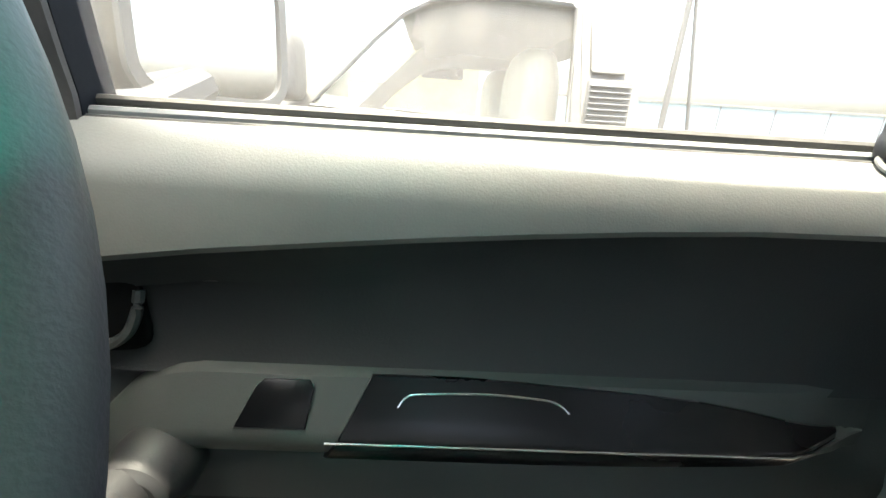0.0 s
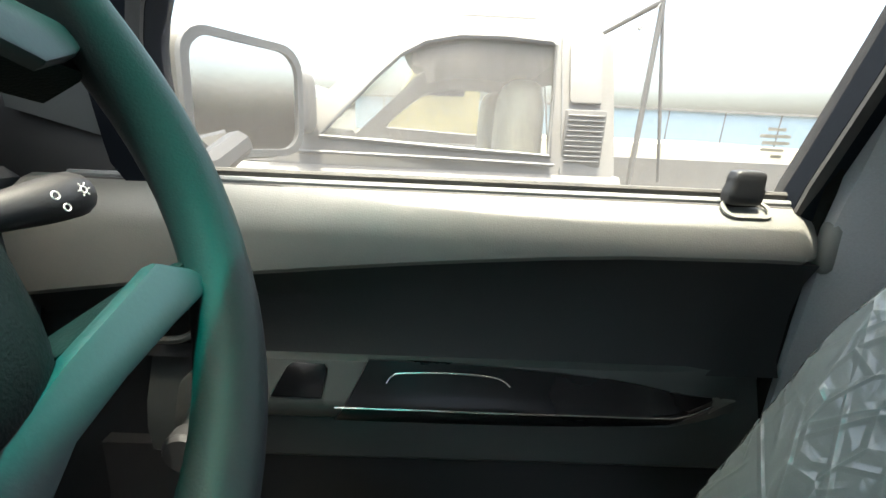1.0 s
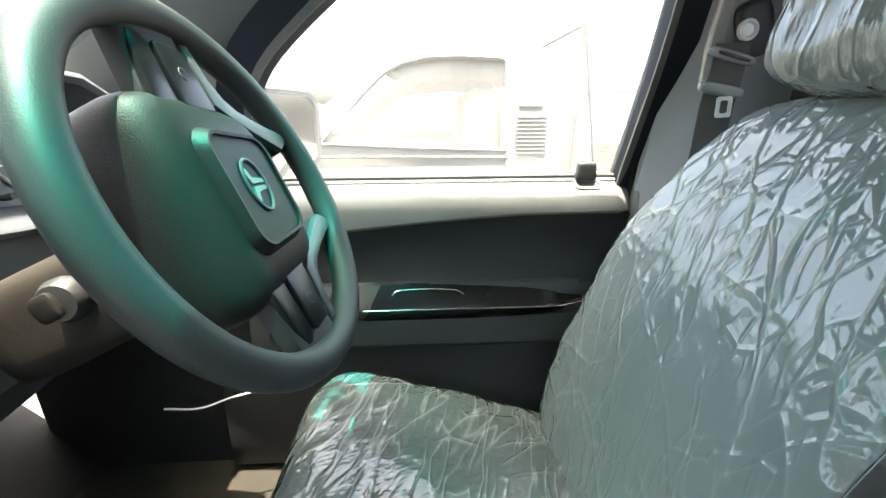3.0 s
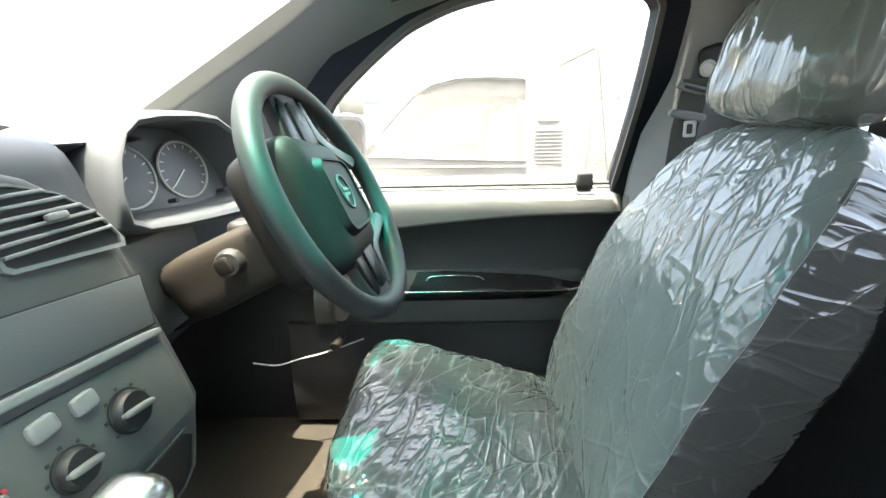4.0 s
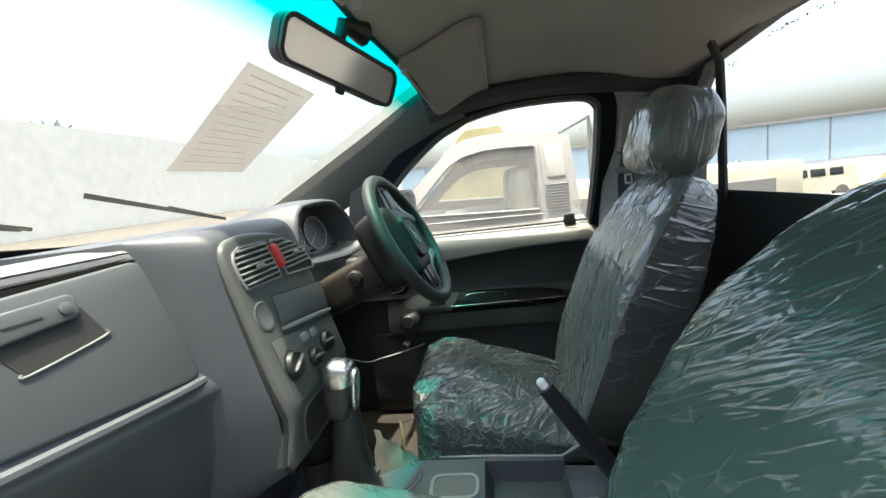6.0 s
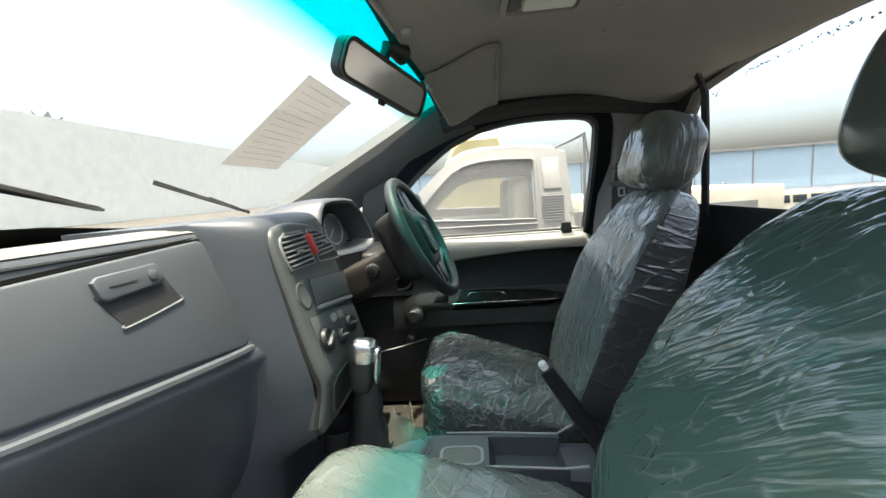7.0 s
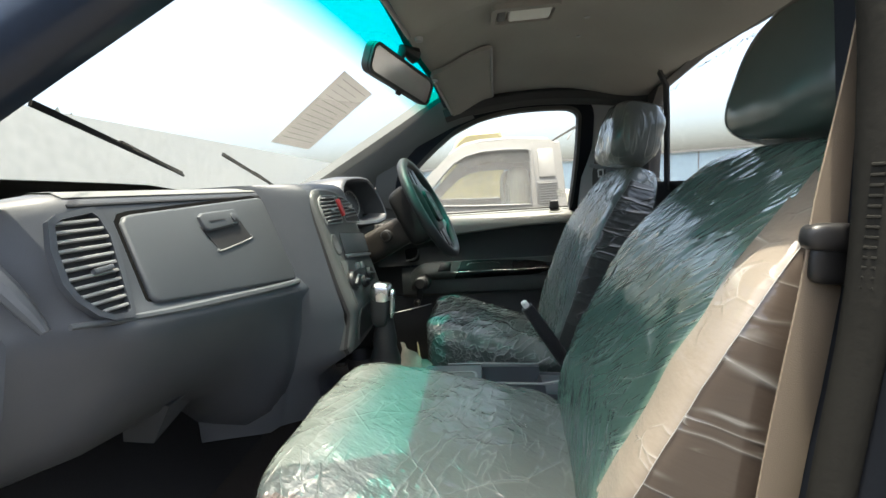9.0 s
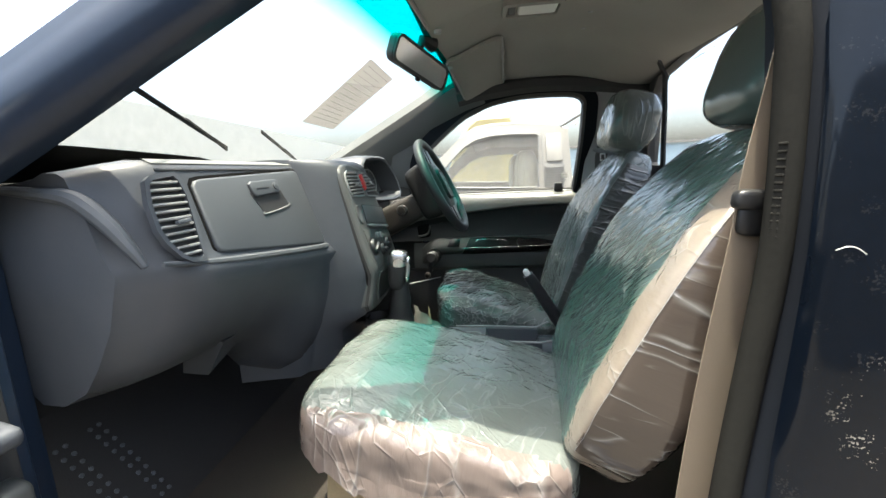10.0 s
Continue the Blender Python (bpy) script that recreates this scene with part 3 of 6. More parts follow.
# driver's side: frame round the glass, pane, seals
solo("door_frame_driver", side_ring(WIN, 0.06, 0.025, 0.012), M_FLANGE, "dark grey frame round the driver's window", kind="structure")
solo("window_seal_driver", side_ring(WIN, 0.012, 0.031, -0.026), M_RUB, "black rubber seal round the driver's window", kind="structure")
bm = bmesh.new()
vs = [bm.verts.new((x * 1.02 - 0.0014, side_y(z) + 0.004, z + (0.006 if z > 1.4 else -0.02))) for x, z in WIN]
bm.faces.new(vs)
solo("window_driver", bm, M_GLASS, "dusty closed side window with streaks", kind="structure", smooth=0)


def a_pillar(side):
    rings = []
    for x, yb, zf, in ((-0.80, 0.725, 1.30), (-0.62, 0.70, 1.385), (-0.44, 0.672, 1.475), (-0.28, 0.645, 1.555), (-0.13, 0.615, 1.632), (-0.05, 0.60, 1.664)):
        o = Vector((x, yb, zf))
        if side < 0:
            o.z += 0.038 + 0.085 * (x + 0.62)
        low = 0.035 if side > 0 else 0.0
        ring = [o + Vector((0.035 + low, 0.012 * (side > 0), -0.055 - low)), o + Vector((0.03 + low * 0.5, -0.05, -0.015 - low * 0.5)), o + Vector((-0.005, -0.06 - low * 0.6, 0.028)), o + Vector((-0.03, -0.03 - low * 0.6, 0.055)), o + Vector((-0.02, 0.025, 0.04)), o + Vector((0.02, 0.03, -0.03))]
        rings.append([(p.x, p.y * side, p.z) for p in ring])
    return loft(rings)


corner = [(-0.44, 1.28), (-0.30, 1.24), (-0.29, 1.33), (-0.28, 1.40), (-0.31, 1.455), (-0.40, 1.43)]
solo("corner_trim_driver", loft([[(x, side_y(z) - 0.012, z) for x, z in corner], [(x, side_y(z) + 0.004, z) for x, z in corner]]), M_PILLF, "grey trim in the front corner of the driver's window", kind="structure")
solo("pillar_front_driver", a_pillar(1), M_PILLF, "grey trimmed front pillar beside the windscreen", kind="structure")
solo("pillar_front_passenger", a_pillar(-1), M_NAVY, "dark navy front pillar of the open doorway", kind="structure", smooth=85)

# rear pillars, quarter panels and the wall behind the seats
solo("pillar_rear_driver", loft([[(x0, 0.64 + dy, z), (x1, 0.60 + dy, z), (0.66, 0.60 + dy, z), (0.66, side_y(z) + 0.02, z), (x0, side_y(z) + 0.006, z)] for z, x0, x1, dy in
     ((0.5, 0.415, 0.47, 0.05), (1.2, 0.415, 0.47, 0.03), (1.4, 0.435, 0.49, 0.015), (1.56, 0.45, 0.50, 0.0), (1.66, 0.42, 0.5, -0.01))]), M_PILL, "dark grey trimmed rear pillar with a seat belt", kind="structure")
solo("roof_rail_driver", tube(smooth_line([(-0.1, 0.58, 1.612), (0.0, 0.575, 1.632), (0.22, 0.572, 1.65), (0.45, 0.57, 1.635), (0.64, 0.545, 1.60)]), 0.034, 8), M_REAR, "dark trim along the roof edge", kind="structure")
solo("pillar_rear_passenger", loft([[(x + 0.004, -0.665 + k, z), (x + 0.05, -0.62 + k, z), (0.66, -0.61 + k, z), (0.66, -0.735 + k, z), (x + 0.05, -0.745 + k, z), (x + 0.032, -0.74 + k, z), (x + 0.008, -0.712 + k, z)] for x, z, k in ((0.27, 0.42, 0.0), (0.302, 0.876, 0.0), (0.32, 1.053, 0.0), (0.337, 1.207, 0.002), (0.341, 1.358, 0.007), (0.338, 1.472, 0.014), (0.325, 1.58, 0.03), (0.31, 1.66, 0.05))]), M_FLANGE, "dark rear pillar of the open doorway", kind="structure")
solo("roof_rail_passenger", tube(smooth_line([(-0.16, -0.59, 1.625), (0.0, -0.605, 1.655), (0.22, -0.612, 1.668), (0.45, -0.612, 1.65), (0.64, -0.58, 1.61)]), 0.031, 10), M_NAVY, "navy roof edge above the open doorway", kind="structure")


def rear_wall():
    half, zb = 0.50, 1.295
    inner = [(-half, zb + 0.02), (-half + 0.02, zb)] + [(half - 0.02, zb), (half, zb + 0.02)] + [(half - 0.03, 1.56), (half - 0.08, 1.615), (0.2, 1.645), (0, 1.652), (-0.2, 1.645), (-half + 0.08, 1.615), (-half + 0.03, 1.56)]
    outer = [(-0.68, 1.0), (-0.5, 0.45), (0.5, 0.45), (0.68, 1.0), (0.64, 1.60), (0.55, 1.66), (0.25, 1.70), (0, 1.705), (-0.25, 1.70), (-0.55, 1.66), (-0.64, 1.60)]
    bm = ring_slab(outer, inner, 0.035)
    put(bm, Matrix(((0, 0, 1, 0.632), (1, 0, 0, 0), (0, 1, 0, 0), (0, 0, 0, 1))))
    solo("wall_rear", bm, M_REAR, "black trimmed cab wall behind the seats", kind="structure")
    bm = bmesh.new()
    bm.faces.new([bm.verts.new((0.65, y, z)) for y, z in inner])
    solo("window_rear", bm, M_RGLASS, "rear cab window with a few dust marks", kind="structure", smooth=0)
    seal = ring_slab(inner, [(y * 0.988, 1.467 + (z - 1.467) * (0.985 if z > 1.4 else 0.95)) for y, z in inner], 0.006)
    put(seal, Matrix(((0, 0, 1, 0.6255), (1, 0, 0, 0), (0, 1, 0, 0), (0, 0, 0, 1))))
    solo("window_seal_rear", seal, M_RUB, "black rubber seal of the rear window", kind="structure")


rear_wall()


# old sealer and dirt along the upper edge of the rear window
def flakes():
    rnd = random.Random(5)
    bm = bmesh.new()
    for k in range(240):
        y = rnd.uniform(-0.47, 0.42)
        top = lerp_table([(-0.47, 1.535), (-0.41, 1.60), (-0.2, 1.63), (0.0, 1.637), (0.2, 1.63), (0.42, 1.595)], y)
        z = top - 0.011 - abs(rnd.gauss(0, 0.005))
        r = rnd.uniform(0.0008, 0.0036) * (1 if k % 3 else 0.5)
        bm.faces.new([bm.verts.new((0.6435, y + r * rnd.uniform(0.5, 1.3) * math.cos(a), z + r * rnd.uniform(0.4, 1.0) * math.sin(a))) for a in (0.2, 1.3, 2.4, 3.4, 4.6, 5.5)])
    solo("sealer_flakes", bm, M_RUB, "dark sealer flakes along the rear window's upper edge", kind="stuff", smooth=0)


flakes()

# floor, toe board, tunnel, sill
FLOOR = 0.57
solo("floor", box((-0.78, -0.70, FLOOR - 0.04), (0.66, 0.70, FLOOR), 0.0), M_FLOOR, "worn brown floor covering of the cab", kind="structure")
solo("toe_board", loft([[(-0.74, y, FLOOR + 0.002), (-0.98, y, 0.83), (-1.0, y, 1.34), (-1.03, y, 1.34), (-1.02, y, 0.82), (-0.78, y, FLOOR - 0.04)] for y in (-0.72, 0.72)]), M_TOE, "black toe board under the dashboard", kind="structure")
solo("door_sill_passenger", box((-0.78, -0.76, 0.44), (0.40, -0.69, FLOOR + 0.02), 0.015), M_NAVY, "navy painted sill of the open doorway", kind="structure")
solo("hinge_pillar_passenger", box((-0.82, -0.745, 0.44), (-0.735, -0.66, 1.32), 0.02), M_NAVY, "navy hinge pillar of the open doorway", kind="structure")
solo("side_wall_driver", box((-0.84, 0.70, 0.44), (-0.30, 0.745, 1.30), 0.02), M_DARK, "dark panel beside the pedals", kind="structure")
solo("cowl", loft([[(-0.80, y, 1.28), (-0.82, y, z - 0.03), (-0.85, y, z), (-0.98, y, z + 0.002), (-1.05, y, 1.25), (-0.80, y, 1.25)] for y, z in ((-0.74, 1.392), (-0.3, 1.388), (-0.1, 1.376), (0.12, 1.355), (0.74, 1.335))]), M_WIPER, "black cowl below the windscreen", kind="structure")
solo("bonnet", loft([[(-1.0, y * 0.98, 1.325 - 0.02 * abs(y)), (-1.5, y, 1.27 - 0.03 * abs(y)), (-2.0, y * 0.95, 1.17 - 0.05 * abs(y)), (-2.2, y * 0.9, 1.0), (-2.2, y * 0.9, 0.6), (-1.0, y, 0.6)] for y in (-0.82, -0.4, 0, 0.4, 0.82)]), M_NAVY, "dark navy bonnet in front of the windscreen", kind="structure")


# anti-slip studs on the passenger's toe board
def studs():
    bms = []
    for i in range(10):
        for j in range(3):
            for k in (-0.011, 0.011):
                y = -0.585 + j * 0.08 + k
                p = Vector((-0.74, y, FLOOR + 0.002)).lerp(Vector((-0.98, y, 0.83)), 0.14 + i * 0.07)
                b = lathe([(0, -0.001), (0.0055, -0.001), (0.005, 0.0025), (0.003, 0.0038), (0, 0.004)], 8)
                bms.append(put(b, Matrix.Translation(p) @ Matrix.Rotation(radians(47), 4, "Y")))
    solo("floor_studs", join(*bms), M_DASH2, "rows of paired raised studs on the toe board", kind="stuff")


studs()

# ---- driver's door ----
def door_panel():
    door = thing("driver_door", (0.06, 0.70, 0.5), "closed driver's door with grey and black plastic trim", "door")
    xs = [-0.44, -0.40, -0.34, -0.28, -0.2, -0.12, -0.04, 0.04, 0.12, 0.2, 0.28, 0.34, 0.38, 0.40, 0.408]

    def zb(x):
        return lerp_table([(-0.44, 1.09), (-0.208, 1.123), (-0.057, 1.139), (0.092, 1.152), (0.2, 1.158), (0.342, 1.16), (0.41, 1.158)], x)

    def rear(x):
        return 0.02 * step(0.375, 0.408, x)

    sill = loft([[(x, y + rear(x) * (y < 0.70), z) for y, z in ((0.712, 1.214), (0.701, 1.214), (0.686, 1.210), (0.669, 1.199), (0.657, 1.183), (0.652, 1.17 if zb(x) < 1.165 else 1.17), (0.651, zb(x) + 0.004), (0.655, zb(x) - 0.001), (0.712, zb(x) - 0.004))] for x in xs])
    part("upper_trim", sill, M_SILL, door, "pale grey upper trim with a dusty top")
    mid = loft([[(x, y, z) for y, z in ((0.664, zb(x) - 0.003), (0.676, zb(x) - 0.03), (0.681, 1.09), (0.679, 1.03), (0.67, 1.012), (0.712, 1.012), (0.712, zb(x) - 0.003))] for x in xs])
    part("middle_panel", mid, M_DARK, door, "black recessed middle panel")
    axs = [-0.30, -0.29, -0.28, -0.265, -0.25, -0.235, -0.215, -0.19, -0.16, -0.1, 0.0, 0.1, 0.2, 0.28, 0.33, 0.355, 0.368]

    def arm_out(x):
        return 1 - 0.75 * step(0.26, 0.37, x) - 0.3 * step(-0.25, -0.31, x)

    def drop(x):
        return 0.045 * max(0.0, (-0.215 - x) / 0.085) ** 2

    arm = loft([[(x, 0.682 - (0.682 - y) * arm_out(x), z - drop(x)) for y, z in ((0.69, 1.022), (0.672, 1.021), (0.664, 1.018), (0.648, 0.993), (0.641, 0.982), (0.639, 0.975), (0.643, 0.96), (0.655, 0.948), (0.69, 0.94))] for x in axs])
    armrest = part("armrest", arm, M_ARM, door, "grey armrest ledge")
    low = loft([[(x, y, z) for y, z in ((0.69, 1.0), (0.668, 0.95), (0.662, 0.92), (0.664, 0.885), (0.675, 0.872), (0.70, 0.872))] for x in (-0.34, -0.2, 0, 0.2, 0.34, 0.40)])
    part("lower_trim", low, M_ARM, door, "grey lower trim")
    pocket = loft([[(x, y, z) for y, z in ((0.70, 0.875), (0.684, 0.874), (0.68, 0.80), (0.665, 0.76), (0.66, 0.64), (0.67, 0.585), (0.70, 0.58))] for x in (-0.42, 0, 0.405)])
    part("map_pocket", pocket, M_BLACK, door, "black lower door pocket")
    part("door_skin", box((-0.42, 0.714, 0.46), (0.408, 0.75, 1.206), 0.012), M_NAVY, door, "dark navy outer skin")
    # glossy insert along the armrest with a grip and a bright edge
    def ins(x, k):
        b = (0.676, 1.0185), (0.6655, 1.0205), (0.648, 0.9955), (0.6385, 0.9825), (0.636, 0.975), (0.640, 0.9595), (0.652, 0.9485), (0.676, 0.948)
        y, z = b[k]
        g = (1 - 0.18 * step(0.0, 0.2, x)) * (1 - 0.92 * max(0.0, (x - 0.16) / 0.18) ** 1.7)
        if k < 3:
            ly, lz = b[3]
            y, z = ly + (y - ly) * g, lz + (z - lz) * g
        z += 0.012 * max(0.0, (x - 0.05) / 0.28) ** 2 * (k > 3)
        return (x + (0.03 * (z - 0.96) / 0.055 if x < 0 else 0.0), 0.682 - (0.6845 - y) * arm_out(x), z - drop(x))
    gx = (-0.108, -0.1, -0.05, 0, 0.05, 0.1, 0.15, 0.2, 0.24, 0.27, 0.295, 0.315, 0.33)
    insert = part("gloss_insert", loft([[ins(x, k) for k in range(8)] for x in gx]), M_GLOSS, door, "glossy black insert in the armrest")
    part("bright_edge", tube([(x, 0.682 - (0.6845 - 0.6365) * arm_out(x) - 0.0008, 0.9785) for x in gx], 0.0012, 6), M_SILVER, insert)
    # light on the armrest's end, modelled as a pale wedge
    part("armrest_tip_gleam", loft([[(x, 0.682 - (0.6845 - y) * arm_out(x), 0.978 + (z - 0.978) * k) for y, z in ((0.645, 0.987), (0.637, 0.979), (0.64, 0.966), (0.655, 0.964))] for x, k in ((0.331, 1.0), (0.345, 0.7), (0.358, 0.35), (0.366, 0.1))]), M_SILL, armrest, "gleam on the armrest's end, drawn as a pale wedge")
    grip = tube(smooth_line([(-0.053, 0.6495, 1.001), (-0.047, 0.6535, 1.0075), (-0.035, 0.6552, 1.0105), (0.02, 0.6562, 1.012), (0.066, 0.6552, 1.0095), (0.079, 0.6535, 1.0065), (0.087, 0.650, 1.001)]), 0.0012, 6)
    part("grip_edge", grip, M_SILVER, insert)
    blank = put(slab([(-0.026, -0.02), (0.03, -0.02), (0.034, 0.012), (0.03, 0.018), (-0.006, 0.018), (-0.012, 0.012)], 0.003, 0.0015), axes((-0.155, 0.6525, 1.0005), (1, 0, 0), (0, 0.49, 0.87)) @ pose(0, 0, 0.001))
    b = part("switch_blank", blank, M_GLOSS, door, "black blanking plate for a switch")
    part("bright_edge", tube([(-0.181, 0.6445, 0.9845), (-0.152, 0.6442, 0.984), (-0.127, 0.6445, 0.9845)], 0.0014, 6), M_SILVER, b)
    # window winder: boss, arm and knob
    wind = part("winder_boss", put(lathe([(0.0, 0.0), (0.034, 0.0), (0.034, 0.022), (0.029, 0.03), (0.027, 0.045), (0.022, 0.05), (0.0, 0.051)], 28), axes((-0.245, 0.655, 0.945), (1, 0, 0), (0, 0, 1))), M_BLACK, door, "black boss of the window winder")
    part("winder_cap", put(lathe([(0.0, 0.0), (0.024, 0.0), (0.024, 0.016), (0.02, 0.021), (0.0, 0.021)], 24), axes((-0.252, 0.609, 0.948), (1, 0, 0.05), (0, 0, 1))), M_BLACK, wind, "worn black cap")
    part("winder_arm", put(soft((0.012, 0.045, 0.009), 4, 5), axes((-0.258, 0.614, 0.905), (0.97, 0, -0.2), (-0.2, 0, -0.97))), M_BLACK, wind)
    part("winder_knob", put(lathe([(0.0, 0.0), (0.012, 0.0), (0.014, 0.012), (0.013, 0.028), (0.009, 0.033), (0.0, 0.034)], 20), axes((-0.27, 0.604, 0.868), (1, 0, 0), (0, 0, 1))), M_METAL, wind, "worn pale winder knob")
    # lock knob and its ring
    lock = part("lock_knob", put(soft((0.0175, 0.009, 0.0185), 6, 6, lambda c: Vector((c.x * (1 + 0.12 * (c.z < 0)), c.y, c.z))), pose(0.322, 0.687, 1.232)), M_BLACK, door, "black lock knob")
    part("ring", put(ring_slab(rounded(0.054, 0.026, 0.0125), rounded(0.044, 0.02, 0.0098), 0.002), axes((0.325, 0.681, 1.2095), (1, 0, 0), (0, 0.75, 0.55))), M_SILL, lock)
    # black shape in place of the shade inside the handle's recess
    part("opener_recess_shade", put(soft((0.03, 0.036, 0.006), 4, 6), axes((-0.288, 0.679, 1.062), (1, 0, 0.1), (0, 0, 1))), M_WIPER, door, "black shape for the shaded recess of the inner handle")
    part("opener", tube(smooth_line([(-0.315, 0.668, 1.034), (-0.288, 0.666, 1.037), (-0.27, 0.667, 1.047), (-0.262, 0.671, 1.064), (-0.260, 0.676, 1.082)], 4), 0.0045, 8), M_ARM, door, "grey lip of the inner handle")
    for nm, z, y, r, m in (("outer_seal", 1.2225, 0.7075, 0.0045, M_RUB), ("inner_seal", 1.2145, 0.6985, 0.0045, M_SLAT)):
        part(nm, tube([(-0.40, y, z), (0.0, y, z), (0.404, y, z)], r, 8), m, door)
    part("trim_rail", tube([(-0.40, 0.6925, 1.2105), (0.404, 0.6925, 1.2105)], 0.0024, 8), M_RUB, door)
    # safety marking on the glass: rows of unreadable print
    for i, (dx, w) in enumerate(((0.0, 0.02), (0.0, 0.034), (0.002, 0.03), (0.0, 0.026), (0.006, 0.012))):
        part("glass_print", put(slab(rounded(w, 0.0035, 0.001, 2), 0.0004), axes((0.352 + dx, side_y(1.28) + 0.0025, 1.293 - i * 0.007), (1, 0, 0), (0, 0, 1))), M_PRINT, door)


door_panel()
solo("door_step_trim", box((0.412, 0.665, 1.14), (0.47, 0.69, 1.205), 0.012, 3), M_SILL, "pale grey trim block behind the driver's door", kind="structure")
solo("door_seal_driver", tube(smooth_line([(0.412, 0.690, 0.6), (0.414, 0.690, 1.2), (0.425, 0.672, 1.4), (0.441, 0.652, 1.55), (0.43, 0.64, 1.61)]), 0.008, 8), M_RUBW, "rubber door seal along the rear pillar", kind="structure")


# outside mirror on the driver's door
def door_mirror():
    t = thing("door_mirror", (-0.30, 0.80, 1.2), "rectangular outside mirror in a dusty grey housing", "door mirror")
    f = axes((-0.305, 0.92, 1.305), (0.5, 0.866, -0.03), (0.0, 0.0, 1))
    part("housing", put(soft((0.105, 0.092, 0.04), 5, 8, lambda c: Vector((c.x, c.y, c.z)) if c.z > 0 else Vector((c.x * (1 + c.z * 6), c.y * (1 + c.z * 6), c.z * 1.6))), f @ pose(0, 0, -0.03)), M_TRUCK, t)
    part("mirror_rim", put(ring_slab(rounded(0.2, 0.172, 0.04), rounded(0.178, 0.15, 0.034), 0.012), f @ pose(0, 0, 0.006)), M_TRIM, t)
    part("mirror_face", put(slab(rounded(0.186, 0.158, 0.035), 0.003), f @ pose(0, 0, 0.0105)), M_MIRROR, t, "silvered glass")
    part("bracket", tube([(-0.30, 0.735, 1.21), (-0.30, 0.79, 1.215), (-0.30, 0.88, 1.24)], 0.02, 8), M_BLACK, t)


door_mirror()

# ---- dashboard ----
def dash_x(y, z):
    """The dashboard's face on the passenger's side."""
    return -0.485 + 0.11 * (y + 0.177) + 0.33 * (1.338 - z)


def dashboard():
    dash = thing("dashboard", (-0.6, 0, 0.95), "moulded grey plastic dashboard, dusty and toned paler on top", "dashboard")

    def profile(y):
        xt = -0.485 + 0.11 * (min(y, 0.0) + 0.177) - 0.10 * max(0, y - 0.2)
        c = 0.03 * step(-0.2, -0.13, y) * (1 - step(0.13, 0.18, y))
        zr = 0.122 * max(0, -0.2 - y)
        ins = 0.05 * step(0.16, 0.22, y)
        e = step(-0.575, -0.665, y)
        low = 1 - 0.9 * e
        rows = [(-0.80, 1.30), (-0.775, 1.335), (-0.70, 1.346), (-0.62, 1.352), (xt - 0.05 + c * 0.8, 1.362), (xt - 0.022 + c, 1.360), (xt - 0.006 + c, 1.352)]
        for z in (1.335, 1.30, 1.25, 1.20, 1.165):
            z = 1.338 - (1.338 - z) * (0.198 - zr) / 0.198
            rows.append((xt + 0.33 * (1.338 - z) + c - ins, z))
        q = zr * 0.33
        k = step(-0.36, -0.2, y) * (1 - step(0.14, 0.18, y))
        rows += [(xt + 0.072 - q + c - ins, 1.14 + zr), (xt + 0.080 - q + c - ins, 1.125 + zr), (xt + 0.070 - q + c - ins, 1.10 + zr), (xt + 0.045 + 0.012 * k - q + c * 0.9 - ins, 1.05 - 0.03 * k + zr * 0.8), (xt + 0.03 * k - q + c * 0.8 - ins, 1.0 - 0.07 * k + zr * 0.6),
                 (xt - 0.06 + 0.05 * k + c * 0.6, 0.962 - 0.12 * k + zr * 0.5), (xt - 0.12 + 0.05 * k, 0.945 - 0.14 * k + zr * 0.4), (xt - 0.17, 0.948 - 0.14 * k + zr * 0.4), (-0.80, 1.05)]
        k = 0.06 * e
        return [(x - (x + 0.80) * 0.25 * e, z - k * 0.3 * (z > 1.3)) for x, z in rows]

    ys = [-0.662, -0.655, -0.64, -0.615, -0.58, -0.5, -0.4, -0.32, -0.28, -0.255, -0.24, -0.225, -0.21, -0.195, -0.18, -0.165, -0.15, -0.135, -0.1, 0.0, 0.1, 0.15, 0.17, 0.19, 0.22, 0.3, 0.4, 0.5, 0.6, 0.70]
    part("body", loft([[(x, y, z) for x, z in profile(y)] for y in ys]), M_DASH, dash, "grey grained dashboard moulding", smooth=50)
    # dust lies on the top pad; bright daylight there is put into its paler colour
    part("top_pad", loft([[(x, y, z + 0.0025) for x, z in profile(y)[1:7]] for y in ys[4:]], closed=False), M_PAD, dash, "dusty top pad, toned paler as brightly lit", smooth=50)
    # top pad seam
    part("top_seam", tube([(profile(y)[6][0] + 0.0035, y, profile(y)[6][1] - 0.009) for y in ys[4:16]], 0.0028, 6), M_BLACK, dash)

    # glove box: black plate for the shadowed groove, lid, latch, ledge below
    gf = axes((-0.4725, -0.346, 1.24), (0.11, 1, 0.012), (-0.33, 0, 1))
    outline = [(-0.181, 0.078), (-0.172, 0.088), (-0.156, 0.091), (0.152, 0.102), (0.165, 0.098), (0.173, 0.075), (0.17, -0.088), (0.162, -0.096), (0.15, -0.097), (-0.172, -0.05), (-0.183, -0.046), (-0.188, -0.036)]
    part("glove_groove_shade", put(slab([(x * 1.024, y * (1.035 if y < 0 else 1.07)) for x, y in outline], 0.0035), gf @ pose(0, 0, -0.001)), M_WIPER, dash)
    lid = part("glove_box_lid", put(slab(outline, 0.009, 0.005, 3), gf), M_DASH2, dash, "smooth grey glove box lid")
    lf = gf @ pose(0.008, 0.052, 0.009)
